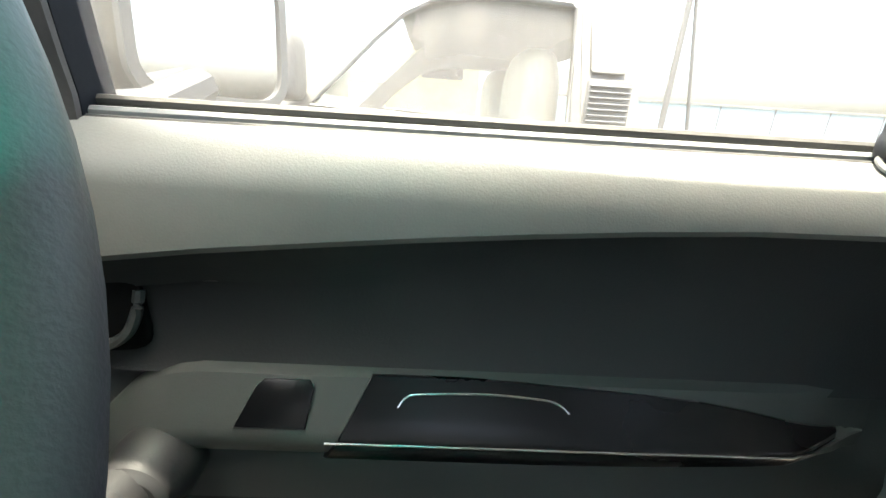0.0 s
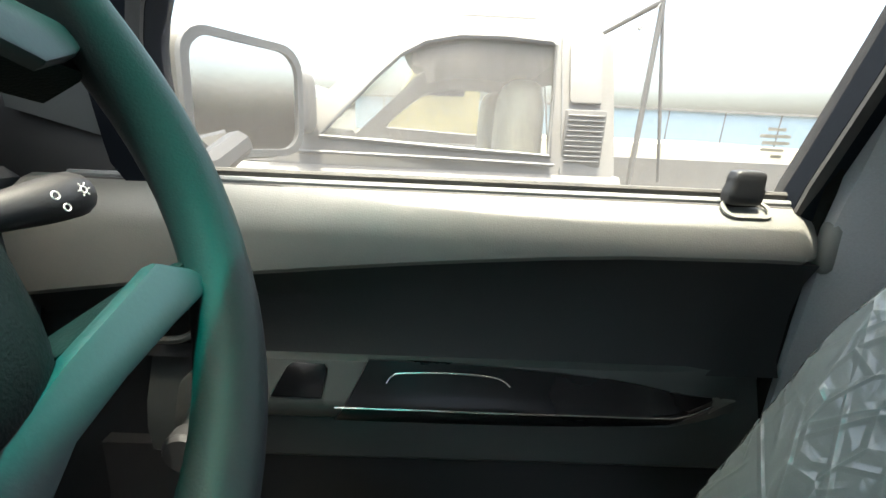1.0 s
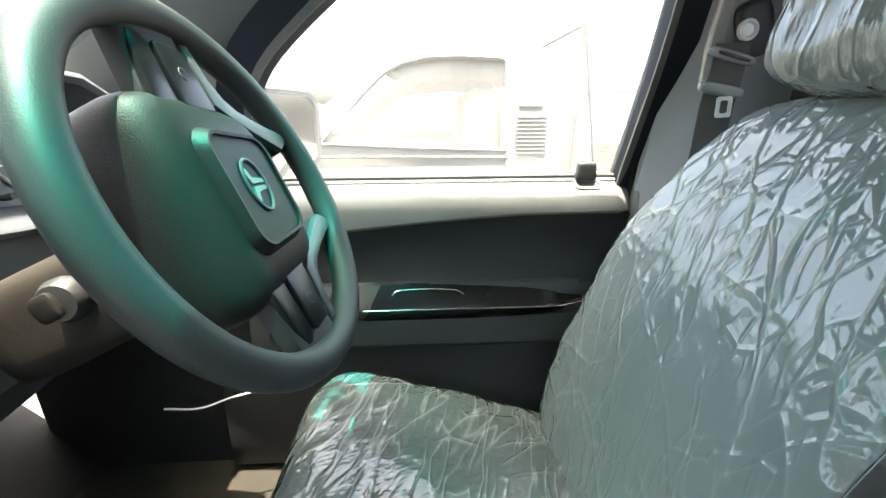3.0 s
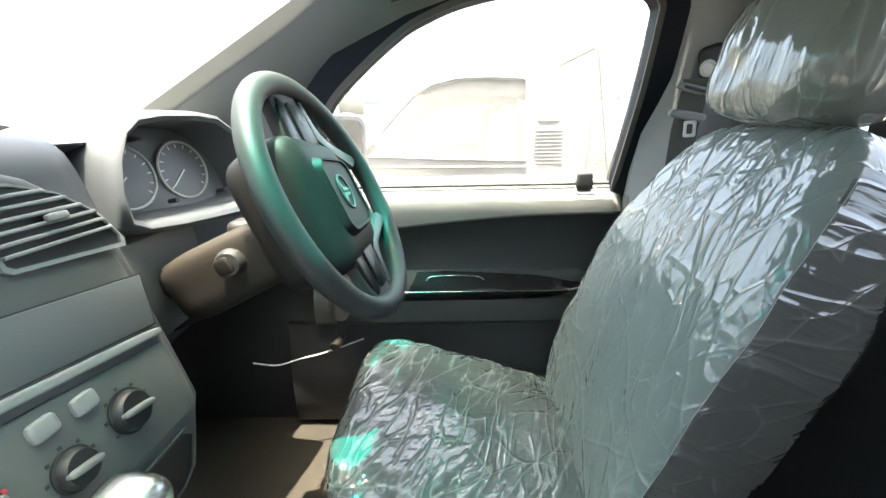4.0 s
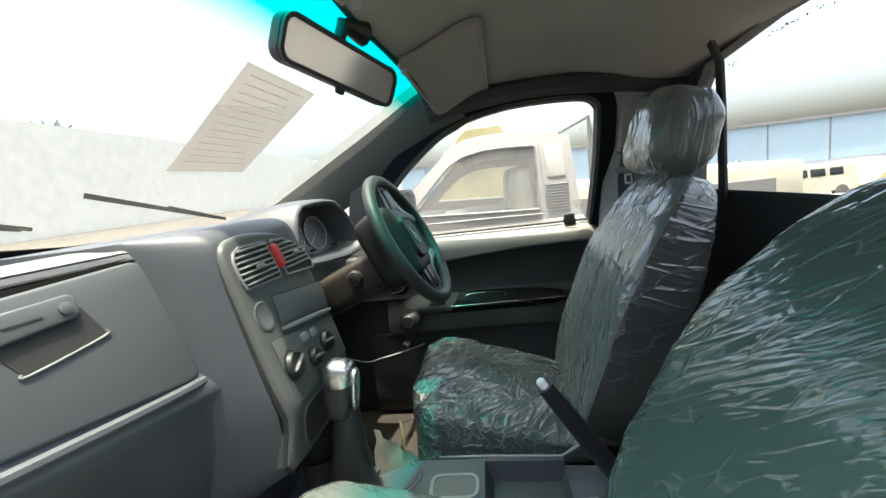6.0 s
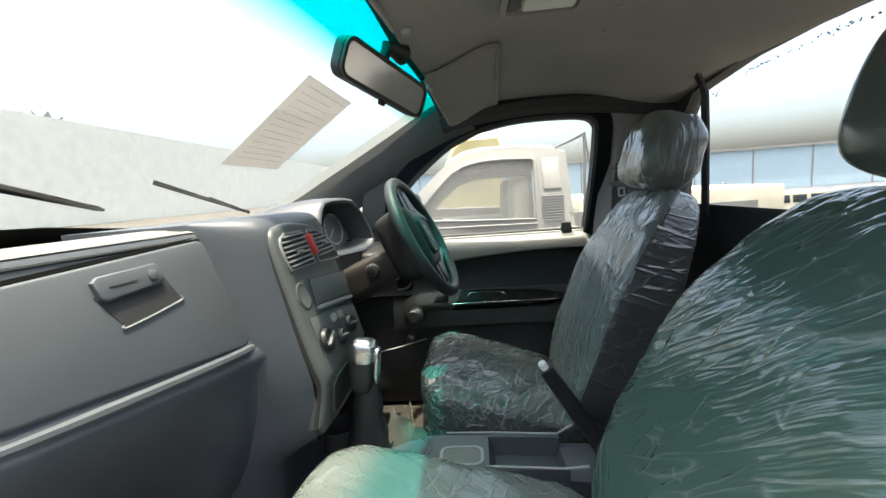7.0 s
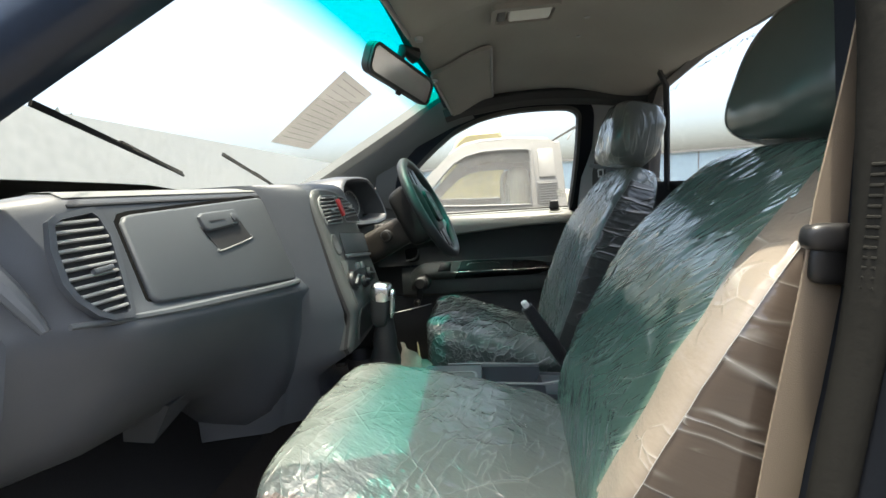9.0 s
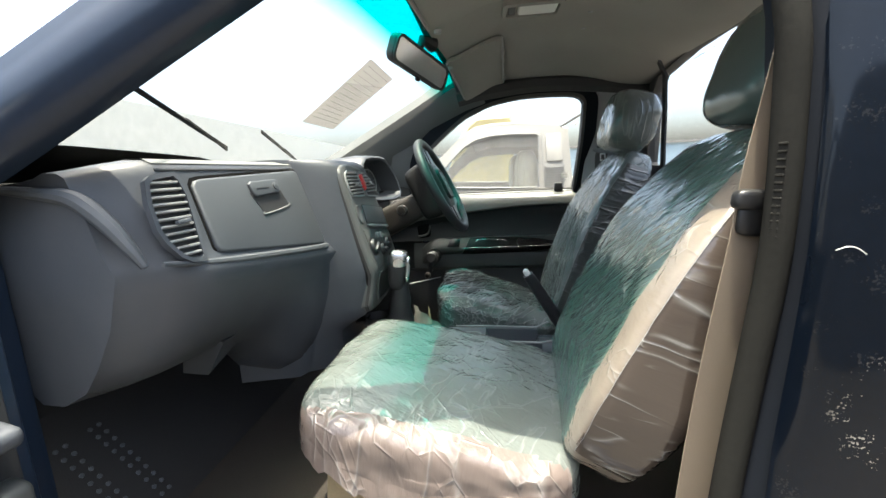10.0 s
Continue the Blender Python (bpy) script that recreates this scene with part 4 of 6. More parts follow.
    hollow = [(-0.052, 0.002), (-0.032, -0.042), (-0.026, -0.046), (0.062, -0.036), (0.067, -0.031), (0.054, 0.008)]
    # shade of the latch's recess, laid on as a thin black plate
    part("latch_recess_shade", put(slab(hollow, 0.0015), lf @ pose(0, 0, -0.0005)), M_BLACK, lid)
    part("recess_lip", put(tube(smooth_line([(-0.033, -0.042, 0.0012), (-0.026, -0.047, 0.0012), (0.062, -0.037, 0.0012), (0.068, -0.03, 0.0012)], 4), 0.0016, 6), lf), M_SLAT, lid)
    latch = part("latch", put(slab([(-0.048, -0.008), (-0.04, -0.014), (0.04, -0.01), (0.048, -0.004), (0.05, 0.016), (0.044, 0.022), (-0.042, 0.02), (-0.05, 0.014)], 0.007, 0.003, 3), lf @ pose(0, 0.006, 0)), M_DASH2, lid, "grey glove box latch")
    part("lock_barrel", put(lathe([(0.0, 0), (0.008, 0), (0.008, 0.003), (0.005, 0.004), (0, 0.004)], 16), lf @ pose(0.034, 0.011, 0.0065)), M_DASH2, latch)
    part("slot", put(box((-0.028, -0.001, 0), (0.012, 0.001, 0.0015), 0), lf @ pose(-0.004, 0.009, 0.0066)), M_BLACK, latch)
    ledge = smooth_line([gf @ Vector(q) for q in ((-0.30, -0.042, 0.004), (-0.17, -0.066, 0.006), (0.0, -0.088, 0.006), (0.12, -0.1015, 0.006), (0.20, -0.107, 0.004))], 4)
    part("ledge", tube(ledge, [0.004 + 0.004 * min(1, i / 6) for i in range(len(ledge))], 8), M_DASH2, dash, "rounded ledge below the glove box")

    # side vent
    vf = gf @ pose(-0.246, 0.025, 0.003)
    vo = [(-0.024, 0.058), (-0.014, 0.065), (0.027, 0.071), (0.033, 0.064), (0.037, 0.035), (0.019, -0.068), (0.014, -0.072), (-0.006, -0.069), (-0.02, -0.058), (-0.033, -0.036), (-0.038, -0.014), (-0.034, 0.026)]
    vent = part("side_vent", put(ring_slab([(x * 1.22, y * 1.12) for x, y in vo], vo, 0.010), vf), M_DASH, dash, "tall side air vent")
    # thin black plate for the shade behind the slats
    part("vent_hollow_shade", put(slab(vo, 0.002), vf @ pose(0, 0, -0.001)), M_BLACK, vent)
    for i in range(11):
        y = -0.062 + i * 0.0122
        cut = []
        for (xa, ya), (xb, yb) in zip(vo, vo[1:] + vo[:1]):
            if (ya - y) * (yb - y) < 0:
                cut.append(xa + (xb - xa) * (y - ya) / (yb - ya))
        part("slat", put(box((min(cut), -0.0012, 0.001), (max(cut), 0.0032, 0.009), 0.001, 1), vf @ pose(0, y, 0)), M_SLAT, vent)
    part("vent_tab", put(box((-0.014, -0.0035, -0.004), (0.014, 0.0035, 0.004), 0.0015, 2), vf @ pose(0.006, -0.008, 0.011, 0, 0, 4)), M_DASH2, vent)

    # end cap with its curved lip
    lip = smooth_line([(-0.725, -0.664, 1.323), (-0.645, -0.664, 1.313), (-0.596, -0.664, 1.302), (-0.555, -0.662, 1.267), (-0.528, -0.66, 1.23), (-0.51, -0.656, 1.196)], 5)
    part("end_lip", tube(lip, [0.006 + 0.008 * math.sin(math.pi * i / (len(lip) - 1)) for i in range(len(lip))], 10), M_DASH2, dash)

    # duct below the dash
    part("duct", loft([[(-0.64, -0.45, 1.0), (-0.55, -0.45, 0.99), (-0.62, -0.42, 0.90), (-0.68, -0.42, 0.905)], [(-0.64, -0.30, 1.0), (-0.55, -0.30, 0.99), (-0.60, -0.30, 0.95), (-0.66, -0.30, 0.95)]]), M_DASH2, dash, "plastic air duct under the dashboard")

    # ---- centre stack ----
    cf = axes((-0.345, -0.01, 1.222), (0, 1, 0), (-0.28, 0, 1))
    so = smooth_line([(p[0], p[1], 0) for p in ((-0.166, 0.06), (-0.156, 0.104), (-0.132, 0.127), (-0.062, 0.138), (0.011, 0.134), (0.09, 0.115), (0.148, 0.05), (0.166, -0.02), (0.168, -0.08), (0.163, -0.13), (0.156, -0.2), (0.15, -0.27), (-0.148, -0.27), (-0.17, -0.2), (-0.18, -0.12), (-0.174, -0.03))], 3)
    so = [(p.x if p.x > -0.09 else -0.09 + (p.x + 0.09) * 0.55, p.y) for p in so]
    def sheet(outline, low, high, edge):
        """A panel with softly turned edges over an outline, from low to high."""
        mx, my = -0.02, -0.06
        steps = [(0.02, 0.0)] + [(k / 16, 0.0) for k in range(2, 15)] + [(0.91, 0.0), (0.945, 0.0), (0.972, 0.12), (0.99, 0.42), (1.0, 1.0)]
        rings = [[(mx + (x - mx) * s, my + (y - my) * s, high - edge * d) for x, y in outline] for s, d in steps]
        rings.append([(x, y, low) for x, y in outline])
        return loft(rings)

    def wrap(bm):
        for v in bm.verts:
            k = max(0.0, -0.12 - v.co.x)
            v.co.x += 0.2 * k
            v.co.z -= 0.25 * k + 2.5 * k * k
            k = max(0.0, v.co.x - 0.13)
            v.co.z -= 0.6 * k
            v.co.z -= 0.5 * max(0.0, -0.172 - v.co.y)
        return bm

    stack = part("centre_panel", put(wrap(sheet(so, -0.05, 0.0, 0.007)), cf), M_STACK, dash, "grey centre panel with air vents, blank radio slot and heater knobs")
    part("stack_gap", put(wrap(sheet([(x * 1.009, y * 1.007) for x, y in so], -0.018, -0.0095, 0.001)), cf), M_BLACK, dash)
    def face_x(z):
        """The centre panel's face at height z."""
        return lerp_table([(0.78, -0.41), (0.895, -0.405), (0.935, -0.335), (0.96, -0.322), (1.055, -0.300), (1.222, -0.345), (1.40, -0.393)], z)

    rows = []
    for z, back in ((0.79, 0.0), (0.89, 0.0), (0.915, 0.0), (0.935, 0.0), (0.96, 0.0), (1.02, 0.0), (1.055, 0.0), (1.10, 0.0), (1.16, 0.0), (1.22, 0.0), (1.28, 0.0), (1.33, 0.0), (1.348, 0.003), (1.358, 0.01), (1.365, 0.022), (1.368, 0.04)):
        fx = face_x(z) - 0.008 - back
        base = dash_x(-0.18, max(z, 1.12)) - 0.004 - 0.25 * max(0, 1.12 - z)
        depth = max(0.06, fx - base)
        row = [(-0.62, 0.155, z), (fx - 0.12, 0.165, z), (fx - 0.05, 0.168, z), (fx - 0.022, 0.162, z), (fx - 0.006, 0.148, z), (fx, 0.12, z), (fx, 0.05, z), (fx, -0.03, z)]
        for i in range(13):
            t = i / 12
            row.append((fx - depth * t ** 1.45, -0.128 - 0.058 * t, z))
        rows.append(row + [(fx - depth - 0.012, -0.215, z), (-0.66, -0.25, z)])
    part("stack_body", loft(rows), M_DASH, dash, "rounded grey moulding round the centre panel", smooth=70)

    def centre_vent(lo, hi, corner, name):
        o = corner
        v = part(name, put(ring_slab([(lo + (hi - lo) * 0.5 + (x - (lo + hi) / 2) * 1.07, 0.078 + (y - 0.078) * 1.10) for x, y in o], o, 0.004), cf @ pose(0, 0, 0.0)), M_SLAT, stack, "air vent with grey slats")
        # shade behind the slats, again a thin black plate
        part("vent_hollow_shade", put(slab(o, 0.0012), cf), M_BLACK, v)
        for i in range(7):
            y = 0.0505 + i * 0.0096
            xs = [x for x, _ in o]
            # clip the slat to the outline
            cut = []
            for (xa, ya), (xb, yb) in zip(o, o[1:] + o[:1]):
                if (ya - y) * (yb - y) < 0:
                    cut.append(xa + (xb - xa) * (y - ya) / (yb - ya))
            if len(cut) >= 2:
                part("slat", put(box((min(cut) + 0.001, -0.001, 0.001), (max(cut) - 0.001, 0.0026, 0.0075), 0.0008, 1), cf @ pose(0, y, 0)), M_SLAT, v)
        part("vent_tab", put(soft((0.011, 0.004, 0.004), 4, 4), cf @ pose((lo + hi) / 2, 0.074, 0.009)), M_SLAT, v)
        return v

    centre_vent(-0.108, 0.004, [(-0.104, 0.047), (-0.109, 0.06), (-0.107, 0.095), (-0.098, 0.107), (-0.078, 0.114), (-0.004, 0.113), (0.001, 0.109), (0.005, 0.048), (0.001, 0.043)], "left_vent")
    centre_vent(0.028, 0.15, [(0.031, 0.045), (0.027, 0.107), (0.031, 0.112), (0.07, 0.107), (0.106, 0.094), (0.135, 0.07), (0.149, 0.04), (0.146, 0.032), (0.036, 0.041)], "right_vent")
    part("hazard_switch", put(soft((0.0105, 0.024, 0.007), 5, 5), cf @ pose(0.021, 0.08, 0.004) @ pose(0, 0, 0, 0, 0, 4)), M_RED, stack, "red hazard light switch")
    part("radio_gap", put(slab([(-0.05, 0.018), (0.151, -0.006), (0.137, -0.064), (-0.063, -0.037)], 0.0015), cf), M_BLACK, stack)
    part("radio_blank", put(slab([(-0.0485, 0.016), (0.149, -0.0075), (0.1355, -0.0625), (-0.061, -0.0365)], 0.0022, 0.0008), cf), M_RADIO, stack, "blank plate in the radio slot")
    part("trim_bar", put(soft((0.101, 0.0045, 0.005), 6, 6), cf @ pose(0.036, -0.0575, 0.002, 0, 0, -8)), M_SLAT, stack, "pale bar below the radio slot")
    socket = part("socket_ring", put(lathe([(0.0, -0.004), (0.0205, -0.004), (0.0225, 0.0008), (0.0245, 0.0012), (0.027, 0.0), (0.027, -0.01), (0, -0.01)], 28), cf @ pose(-0.094, -0.008, 0.0002)), M_STACK, stack, "round blank socket")
    part("socket_blank", put(lathe([(0.0, 0.0), (0.0205, 0.0), (0.0215, 0.0012), (0.02, 0.0008), (0.0, 0.0006)], 24), cf @ pose(-0.094, -0.008, 0.0004)), M_RADIO, socket)
    part("heater_gap", put(slab([(-0.1105, -0.0495), (0.1305, -0.083), (0.1265, -0.1705), (-0.1105, -0.1665)], 0.0005), cf), M_BLACK, stack)
    heater = part("heater_panel", put(slab([(-0.110, -0.05), (0.13, -0.0835), (0.126, -0.170), (-0.110, -0.166)], 0.0012, 0.0006), cf), M_STACK, stack, "heater control panel")
    for x, y, r, red in ((-0.082, -0.106, 0.024, True), (-0.01, -0.125, 0.017, False), (0.056, -0.119, 0.02, False)):
        k = part("heater_knob", put(lathe([(0, 0), (r * 1.12, 0), (r * 1.12, 0.002), (r * 1.0, 0.003), (r * 0.92, 0.009), (r * 0.84, 0.011), (0, 0.011)], 28), cf @ pose(x, y, 0.002)), M_KNOB, heater, "black heater knob")
        part("pointer", put(soft((0.0032, r * 0.92, 0.005), 4, 4), cf @ pose(x, y, 0.014, 0, 0, -70 if red else 80)), M_TRIM, k)
        for j in range(7):
            a = radians(-30 + 40 * j)
            part("mark", put(box((-0.0016, -0.0016, 0), (0.0016, 0.0016, 0.0006), 0), cf @ pose(x + (r + 0.005) * math.cos(a), y + (r + 0.005) * math.sin(a), 0.002)), M_RED if red and j < 3 else M_BLACK, k)
    for x, y in ((-0.012, -0.081), (0.025, -0.085)):
        part("push_button", put(soft((0.012, 0.0085, 0.0045), 5, 4), cf @ pose(x, y, 0.002)), M_SLAT, heater, "grey push button")
    hole = [(-0.098, -0.196), (-0.086, -0.184), (0.1, -0.186), (0.118, -0.2), (0.118, -0.245), (0.1, -0.257), (-0.07, -0.257), (-0.088, -0.24)]
    # no real hollow: a black plate gives the pocket's shade
    pocket = part("pocket", put(wrap(slab(hole, 0.0016)), cf), M_BLACK, stack, "pocket, its shade drawn as a flat black plate")
    part("pocket_rim", put(wrap(ring_slab([(0.01 + (x - 0.01) * 1.05, -0.22 + (y + 0.22) * 1.12) for x, y in hole], hole, 0.004)), cf), M_STACK, pocket)

    # ---- instrument hood ----
    hood = thing("instrument_cluster", (-0.5, 0.385, 1.3), "hooded instrument cluster with two round dials", "instrument cluster")
    cy = 0.397

    def hood_ring(x, k, dz=0.0, inset=0.0):
        pts = [(-0.176, 1.243), (-0.17, 1.285), (-0.15, 1.33), (-0.122, 1.368), (-0.09, 1.387), (-0.04, 1.393), (0.04, 1.393), (0.09, 1.387), (0.122, 1.366), (0.15, 1.328), (0.168, 1.285), (0.172, 1.243), (0.15, 1.226), (0.07, 1.218), (-0.08, 1.224), (-0.15, 1.230)]
        c = 1.305
        return [(x + 0.2 * a * k - 0.2 * (z - c), cy + 0.84 * a * (1 - inset) * k, c + dz + (z - c) * (1 - inset * 1.9) * k) for a, z in pts]

    rings = [hood_ring(-0.74, 1.34, -0.1), hood_ring(-0.64, 1.28, -0.055), hood_ring(-0.54, 1.17, -0.018), hood_ring(-0.46, 1.08, -0.002), hood_ring(-0.42, 1.035), hood_ring(-0.405, 1.015, 0, 0.0), hood_ring(-0.400, 1.0, 0, 0.03), hood_ring(-0.404, 1.0, 0, 0.075), hood_ring(-0.46, 0.97, 0, 0.10), hood_ring(-0.515, 0.95, 0, 0.12)]
    part("hood_shell", loft(rings, caps=False), M_DASH, hood, "grey hood round the dials", smooth=50)
    bm = bmesh.new()
    bm.faces.new([bm.verts.new(p) for p in hood_ring(-0.482, 0.955, 0, 0.11)])
    part("dial_plate", bm, M_RADIO, hood, "pale grey dial plate", smooth=0)
    for y, r in ((0.343, 0.049), (0.448, 0.049)):
        df = axes((-0.478 + 0.24 * (y - cy), y, 1.298), (0.24, 1, 0), (-0.2, 0, 1))
        d = part("dial_face", put(lathe([(0, 0), (r, 0), (r, 0.002), (0, 0.0021)], 32), df), M_DIAL, hood)
        part("dial_ring", put(tube([(r * math.cos(q), r * math.sin(q), 0.003) for q in (2 * math.pi * k / 40 for k in range(40))], 0.0022, 6, True), df), M_GREYP, d)
        for j in range(13):
            a = radians(-40 + 260 * j / 12)
            part("tick", put(box((-0.003, -0.0006, 0), (0.003, 0.0006, 0.0005), 0), df @ pose(r * 0.85 * math.cos(a), r * 0.85 * math.sin(a), 0.0022, 0, 0, math.degrees(a))), M_WHITE, d)
        part("needle", put(box((-0.001, 0, 0), (0.001, r * 0.8, 0.001), 0), df @ pose(0, 0, 0.004, 0, 0, 130)), M_WHITE, d)
        part("reset_pin", put(lathe([(0, 0), (0.004, 0), (0.004, 0.018), (0, 0.018)], 10), axes((-0.462 + 0.24 * (y + 0.05 - cy), y + 0.05, 1.252), (0.24, 1, 0), (-0.2, 0, 1))), M_BLACK, hood)
    part("side_switch", put(soft((0.026, 0.042, 0.008), 5, 5), axes((-0.425, 0.375, 1.105), (0, 1, 0), (-0.1, 0, 1))), M_BLACK, dash, "black switch beside the column")
    part("knee_panel", loft([[(-0.46, y, 1.225), (-0.445, y, 1.215), (-0.425, y, 1.12), (-0.44, y, 1.06), (-0.52, y, 1.04), (-0.52, y, 1.2)] for y in (0.172, 0.3, 0.405)]), M_STACK, dash, "grey panel beside the column")
    part("knee_panel", loft([[(-0.46, y, 1.22), (-0.445, y, 1.21), (-0.44, y, 1.12), (-0.47, y, 1.02), (-0.52, y, 1.0), (-0.52, y, 1.2)] for y in (0.41, 0.5, 0.69)]), M_DASH, dash, "grey panel below the instruments")
    # driver's outer vent end of the dash
    part("corner_vent", put(soft((0.045, 0.045, 0.012), 4, 6), axes((-0.455, 0.625, 1.285), (0, 1, 0), (-0.2, 0, 1))), M_BLACK, dash, "corner air vent")


dashboard()


# ---- steering wheel and column ----
def steering():
    c = Vector((-0.1526, 0.2914, 1.2712))
    p, yw = radians(25.4), radians(-3.9)
    n = Vector((math.cos(p) * math.cos(yw), math.cos(p) * math.sin(yw), math.sin(p)))
    u = Vector((0.068, 0.9977, 0))
    f = axes(c, u, n.cross(u) * 1.0)
    if (f.to_3x3() @ Vector((0, 0, 1))).dot(n) < 0:
        f = axes(c, u, -n.cross(u))
    wheel = thing("steering_wheel", c, "black three-spoke steering wheel turned a quarter, with satin trim", "steering wheel")
    R, r = 0.168, 0.0155
    part("rim", put(tube([(R * math.cos(q), R * math.sin(q), 0) for q in (2 * math.pi * k / 72 for k in range(72))], r, 16, True), f), M_WHEEL, wheel, "grained dark rim")

    w = f @ pose(0, 0, 0, 0, 0, -5)

    def arm(p0, p1, w0, w1, z0, z1, th, rows=7):
        """A spoke from p0 to p1 in the wheel's plane."""
        p0, p1 = Vector(p0), Vector(p1)
        d = (p1 - p0).normalized()
        s = Vector((-d.y, d.x))
        out = []
        for i in range(rows):
            t = i / (rows - 1)
            c0, ww, zz = p0.lerp(p1, t), w0 + (w1 - w0) * t, z0 + (z1 - z0) * t
            out.append([(c0.x + s.x * k * ww, c0.y + s.y * k * ww, zz + h * th) for k, h in ((-1, -0.5), (1, -0.5), (0.92, 0.3), (0.75, 0.5), (-0.75, 0.5), (-0.92, 0.3))])
        return put(loft(out), w)

    def plate(poly, z, thick, bevel, sg):
        """A flat plate in the wheel's plane, mirrored for the other side."""
        return put(slab([(x, -sg * y) for x, y in (poly if sg < 0 else poly[::-1])], thick, bevel), w @ pose(0, 0, z))

    for sg in (1, -1):
        sp = part("side_spoke", arm((-0.012, sg * 0.05), (-0.008, sg * 0.16), 0.042, 0.04, -0.014, -0.006, 0.016), M_BLACK, wheel, "black spoke")
        part("spoke_trim", plate([(-0.05, 0.074), (-0.021, 0.083), (-0.018, 0.141), (-0.027, 0.147), (-0.036, 0.146), (-0.042, 0.13)], -0.004, 0.006, 0.002, sg), M_GLOSS, sp, "glossy black trim plate")
        key = part("horn_button", plate([(-0.0175, 0.083), (0.0235, 0.08), (0.0205, 0.134), (0.0165, 0.139), (-0.011, 0.141), (-0.0145, 0.138)], -0.003, 0.0075, 0.002, sg), M_GLOSS, sp, "glossy black horn button")
        mark = [(0.002 + 0.0045 * math.cos(q), sg * 0.113 + 0.0055 * math.sin(q), 0.0048) for q in (0.4 + 4.6 * k / 12 for k in range(13))]
        part("horn_mark", put(tube(mark, 0.0005, 5), w), M_TRIM, key)
        lo = part("lower_spoke", arm((0.045, sg * 0.078), (0.150, sg * 0.053), 0.012, 0.010, -0.024, -0.018, 0.026), M_HUB, wheel, "dark lower spoke")
        trim = [(0.124, 0.042), (0.14, 0.049), (0.152, 0.060), (0.12, 0.068), (0.09, 0.077), (0.066, 0.086), (0.052, 0.097), (0.043, 0.114), (0.038, 0.148), (0.026, 0.147), (0.029, 0.11), (0.0305, 0.088), (0.047, 0.077), (0.074, 0.063)]
        part("spoke_trim", plate(trim, -0.005, 0.008, 0.0025, sg), M_SPOKE, lo, "satin grey forked trim")
    hub = part("hub_pad", put(soft((0.086, 0.094, 0.056), 6, 20, lambda q: Vector((q.x, q.y * (1 - 1.2 * q.x) * (1 + 1.2 * min(0, q.z)), q.z - (0.5 * (q.x ** 2 + q.y ** 2) + 9.0 * max(0, -q.x - 0.045) ** 2) * (q.z > 0)))), w @ pose(-0.002, 0.0, -0.0435)), M_HUB, wheel, "grained dark hub pad", smooth=50)
    fr_o = rounded(0.104, 0.114, 0.024, 6)
    fr_m = rounded(0.092, 0.102, 0.019, 6)
    fr_i = rounded(0.086, 0.096, 0.016, 6)
    bend = lambda o: [(x, y * (1 - 1.4 * x)) for x, y in o]
    rim_rows = [[(x, y, z) for x, y in bend(o)] for o, z in ((fr_o, -0.004), (fr_o, 0.0), (fr_m, 0.009), (fr_i, 0.0085), (fr_i, 0.002))]
    part("hub_frame", put(loft(rim_rows, caps=False), w @ pose(0.0, 0.0, 0.0105)), M_HUB, hub, "raised frame on the hub")
    part("hub_panel", put(slab(bend(rounded(0.088, 0.098, 0.017, 6)), 0.006), w @ pose(0, 0, 0.0105)), M_HUB, hub, "recessed grained panel")
    badge = part("badge", put(tube([(0.0245 * math.cos(q), 0.0165 * math.sin(q), 0) for q in (2 * math.pi * k / 36 for k in range(36))], 0.0016, 6, True), w @ pose(-0.004, 0.002, 0.0175, 0, 0, 90)), M_SPOKE, hub, "grey oval badge")
    for sgn in (1, -1):
        part("badge_bar", put(slab([(sgn * 0.0015, -0.013), (sgn * 0.005, -0.012), (sgn * 0.007, 0.004), (sgn * 0.016, 0.0085), (sgn * 0.012, 0.0125), (sgn * 0.0015, 0.008)], 0.0018), w @ pose(-0.004, 0.002, 0.0163, 0, 0, 90)), M_BADGE, badge)
    # column shroud, ignition and stalks
    col = thing("steering_column", c - n * 0.3, "grey steering column shroud with ignition barrel and stalks", "steering column")
    g = f
    part("shroud", put(soft((0.052, 0.05, 0.115), 5, 10, lambda q: Vector((q.x * (1 - 0.8 * q.z), q.y * (1 - 0.6 * q.z) - 0.01, q.z))), g @ pose(0, -0.012, -0.175)), M_SHROUD, col, "worn brown-grey column shroud")
    part("neck", put(lathe([(0, -0.07), (0.034, -0.07), (0.036, -0.02), (0.05, 0.0), (0, 0.0)], 20), g @ pose(0, 0, -0.012)), M_BLACK, col)
    ig = part("ignition_barrel", put(lathe([(0, 0), (0.02, 0), (0.02, 0.008), (0.016, 0.016), (0, 0.017)], 20), g @ pose(-0.054, -0.012, -0.16, 0, -80, 0)), M_BLACK, col, "round ignition barrel")
    part("key_head", put(soft((0.0035, 0.012, 0.012), 4, 4), g @ pose(-0.08, -0.012, -0.155)), M_METAL, ig)
    st = part("stalk", tube(smooth_line([(-0.33, 0.34, 1.20), (-0.315, 0.42, 1.203), (-0.30, 0.50, 1.212), (-0.292, 0.545, 1.216), (-0.290, 0.572, 1.218), (-0.290, 0.578, 1.218)], 3), [0.008] * 4 + [0.009, 0.010, 0.011, 0.013, 0.015, 0.0165, 0.0175, 0.018, 0.0175, 0.016, 0.012, 0.006], 14), M_BLACK, col, "black light stalk with white symbols")
    sf = axes((-0.2735, 0.55, 1.222), (0, 1, 0.06), (-0.25, 0, 1))
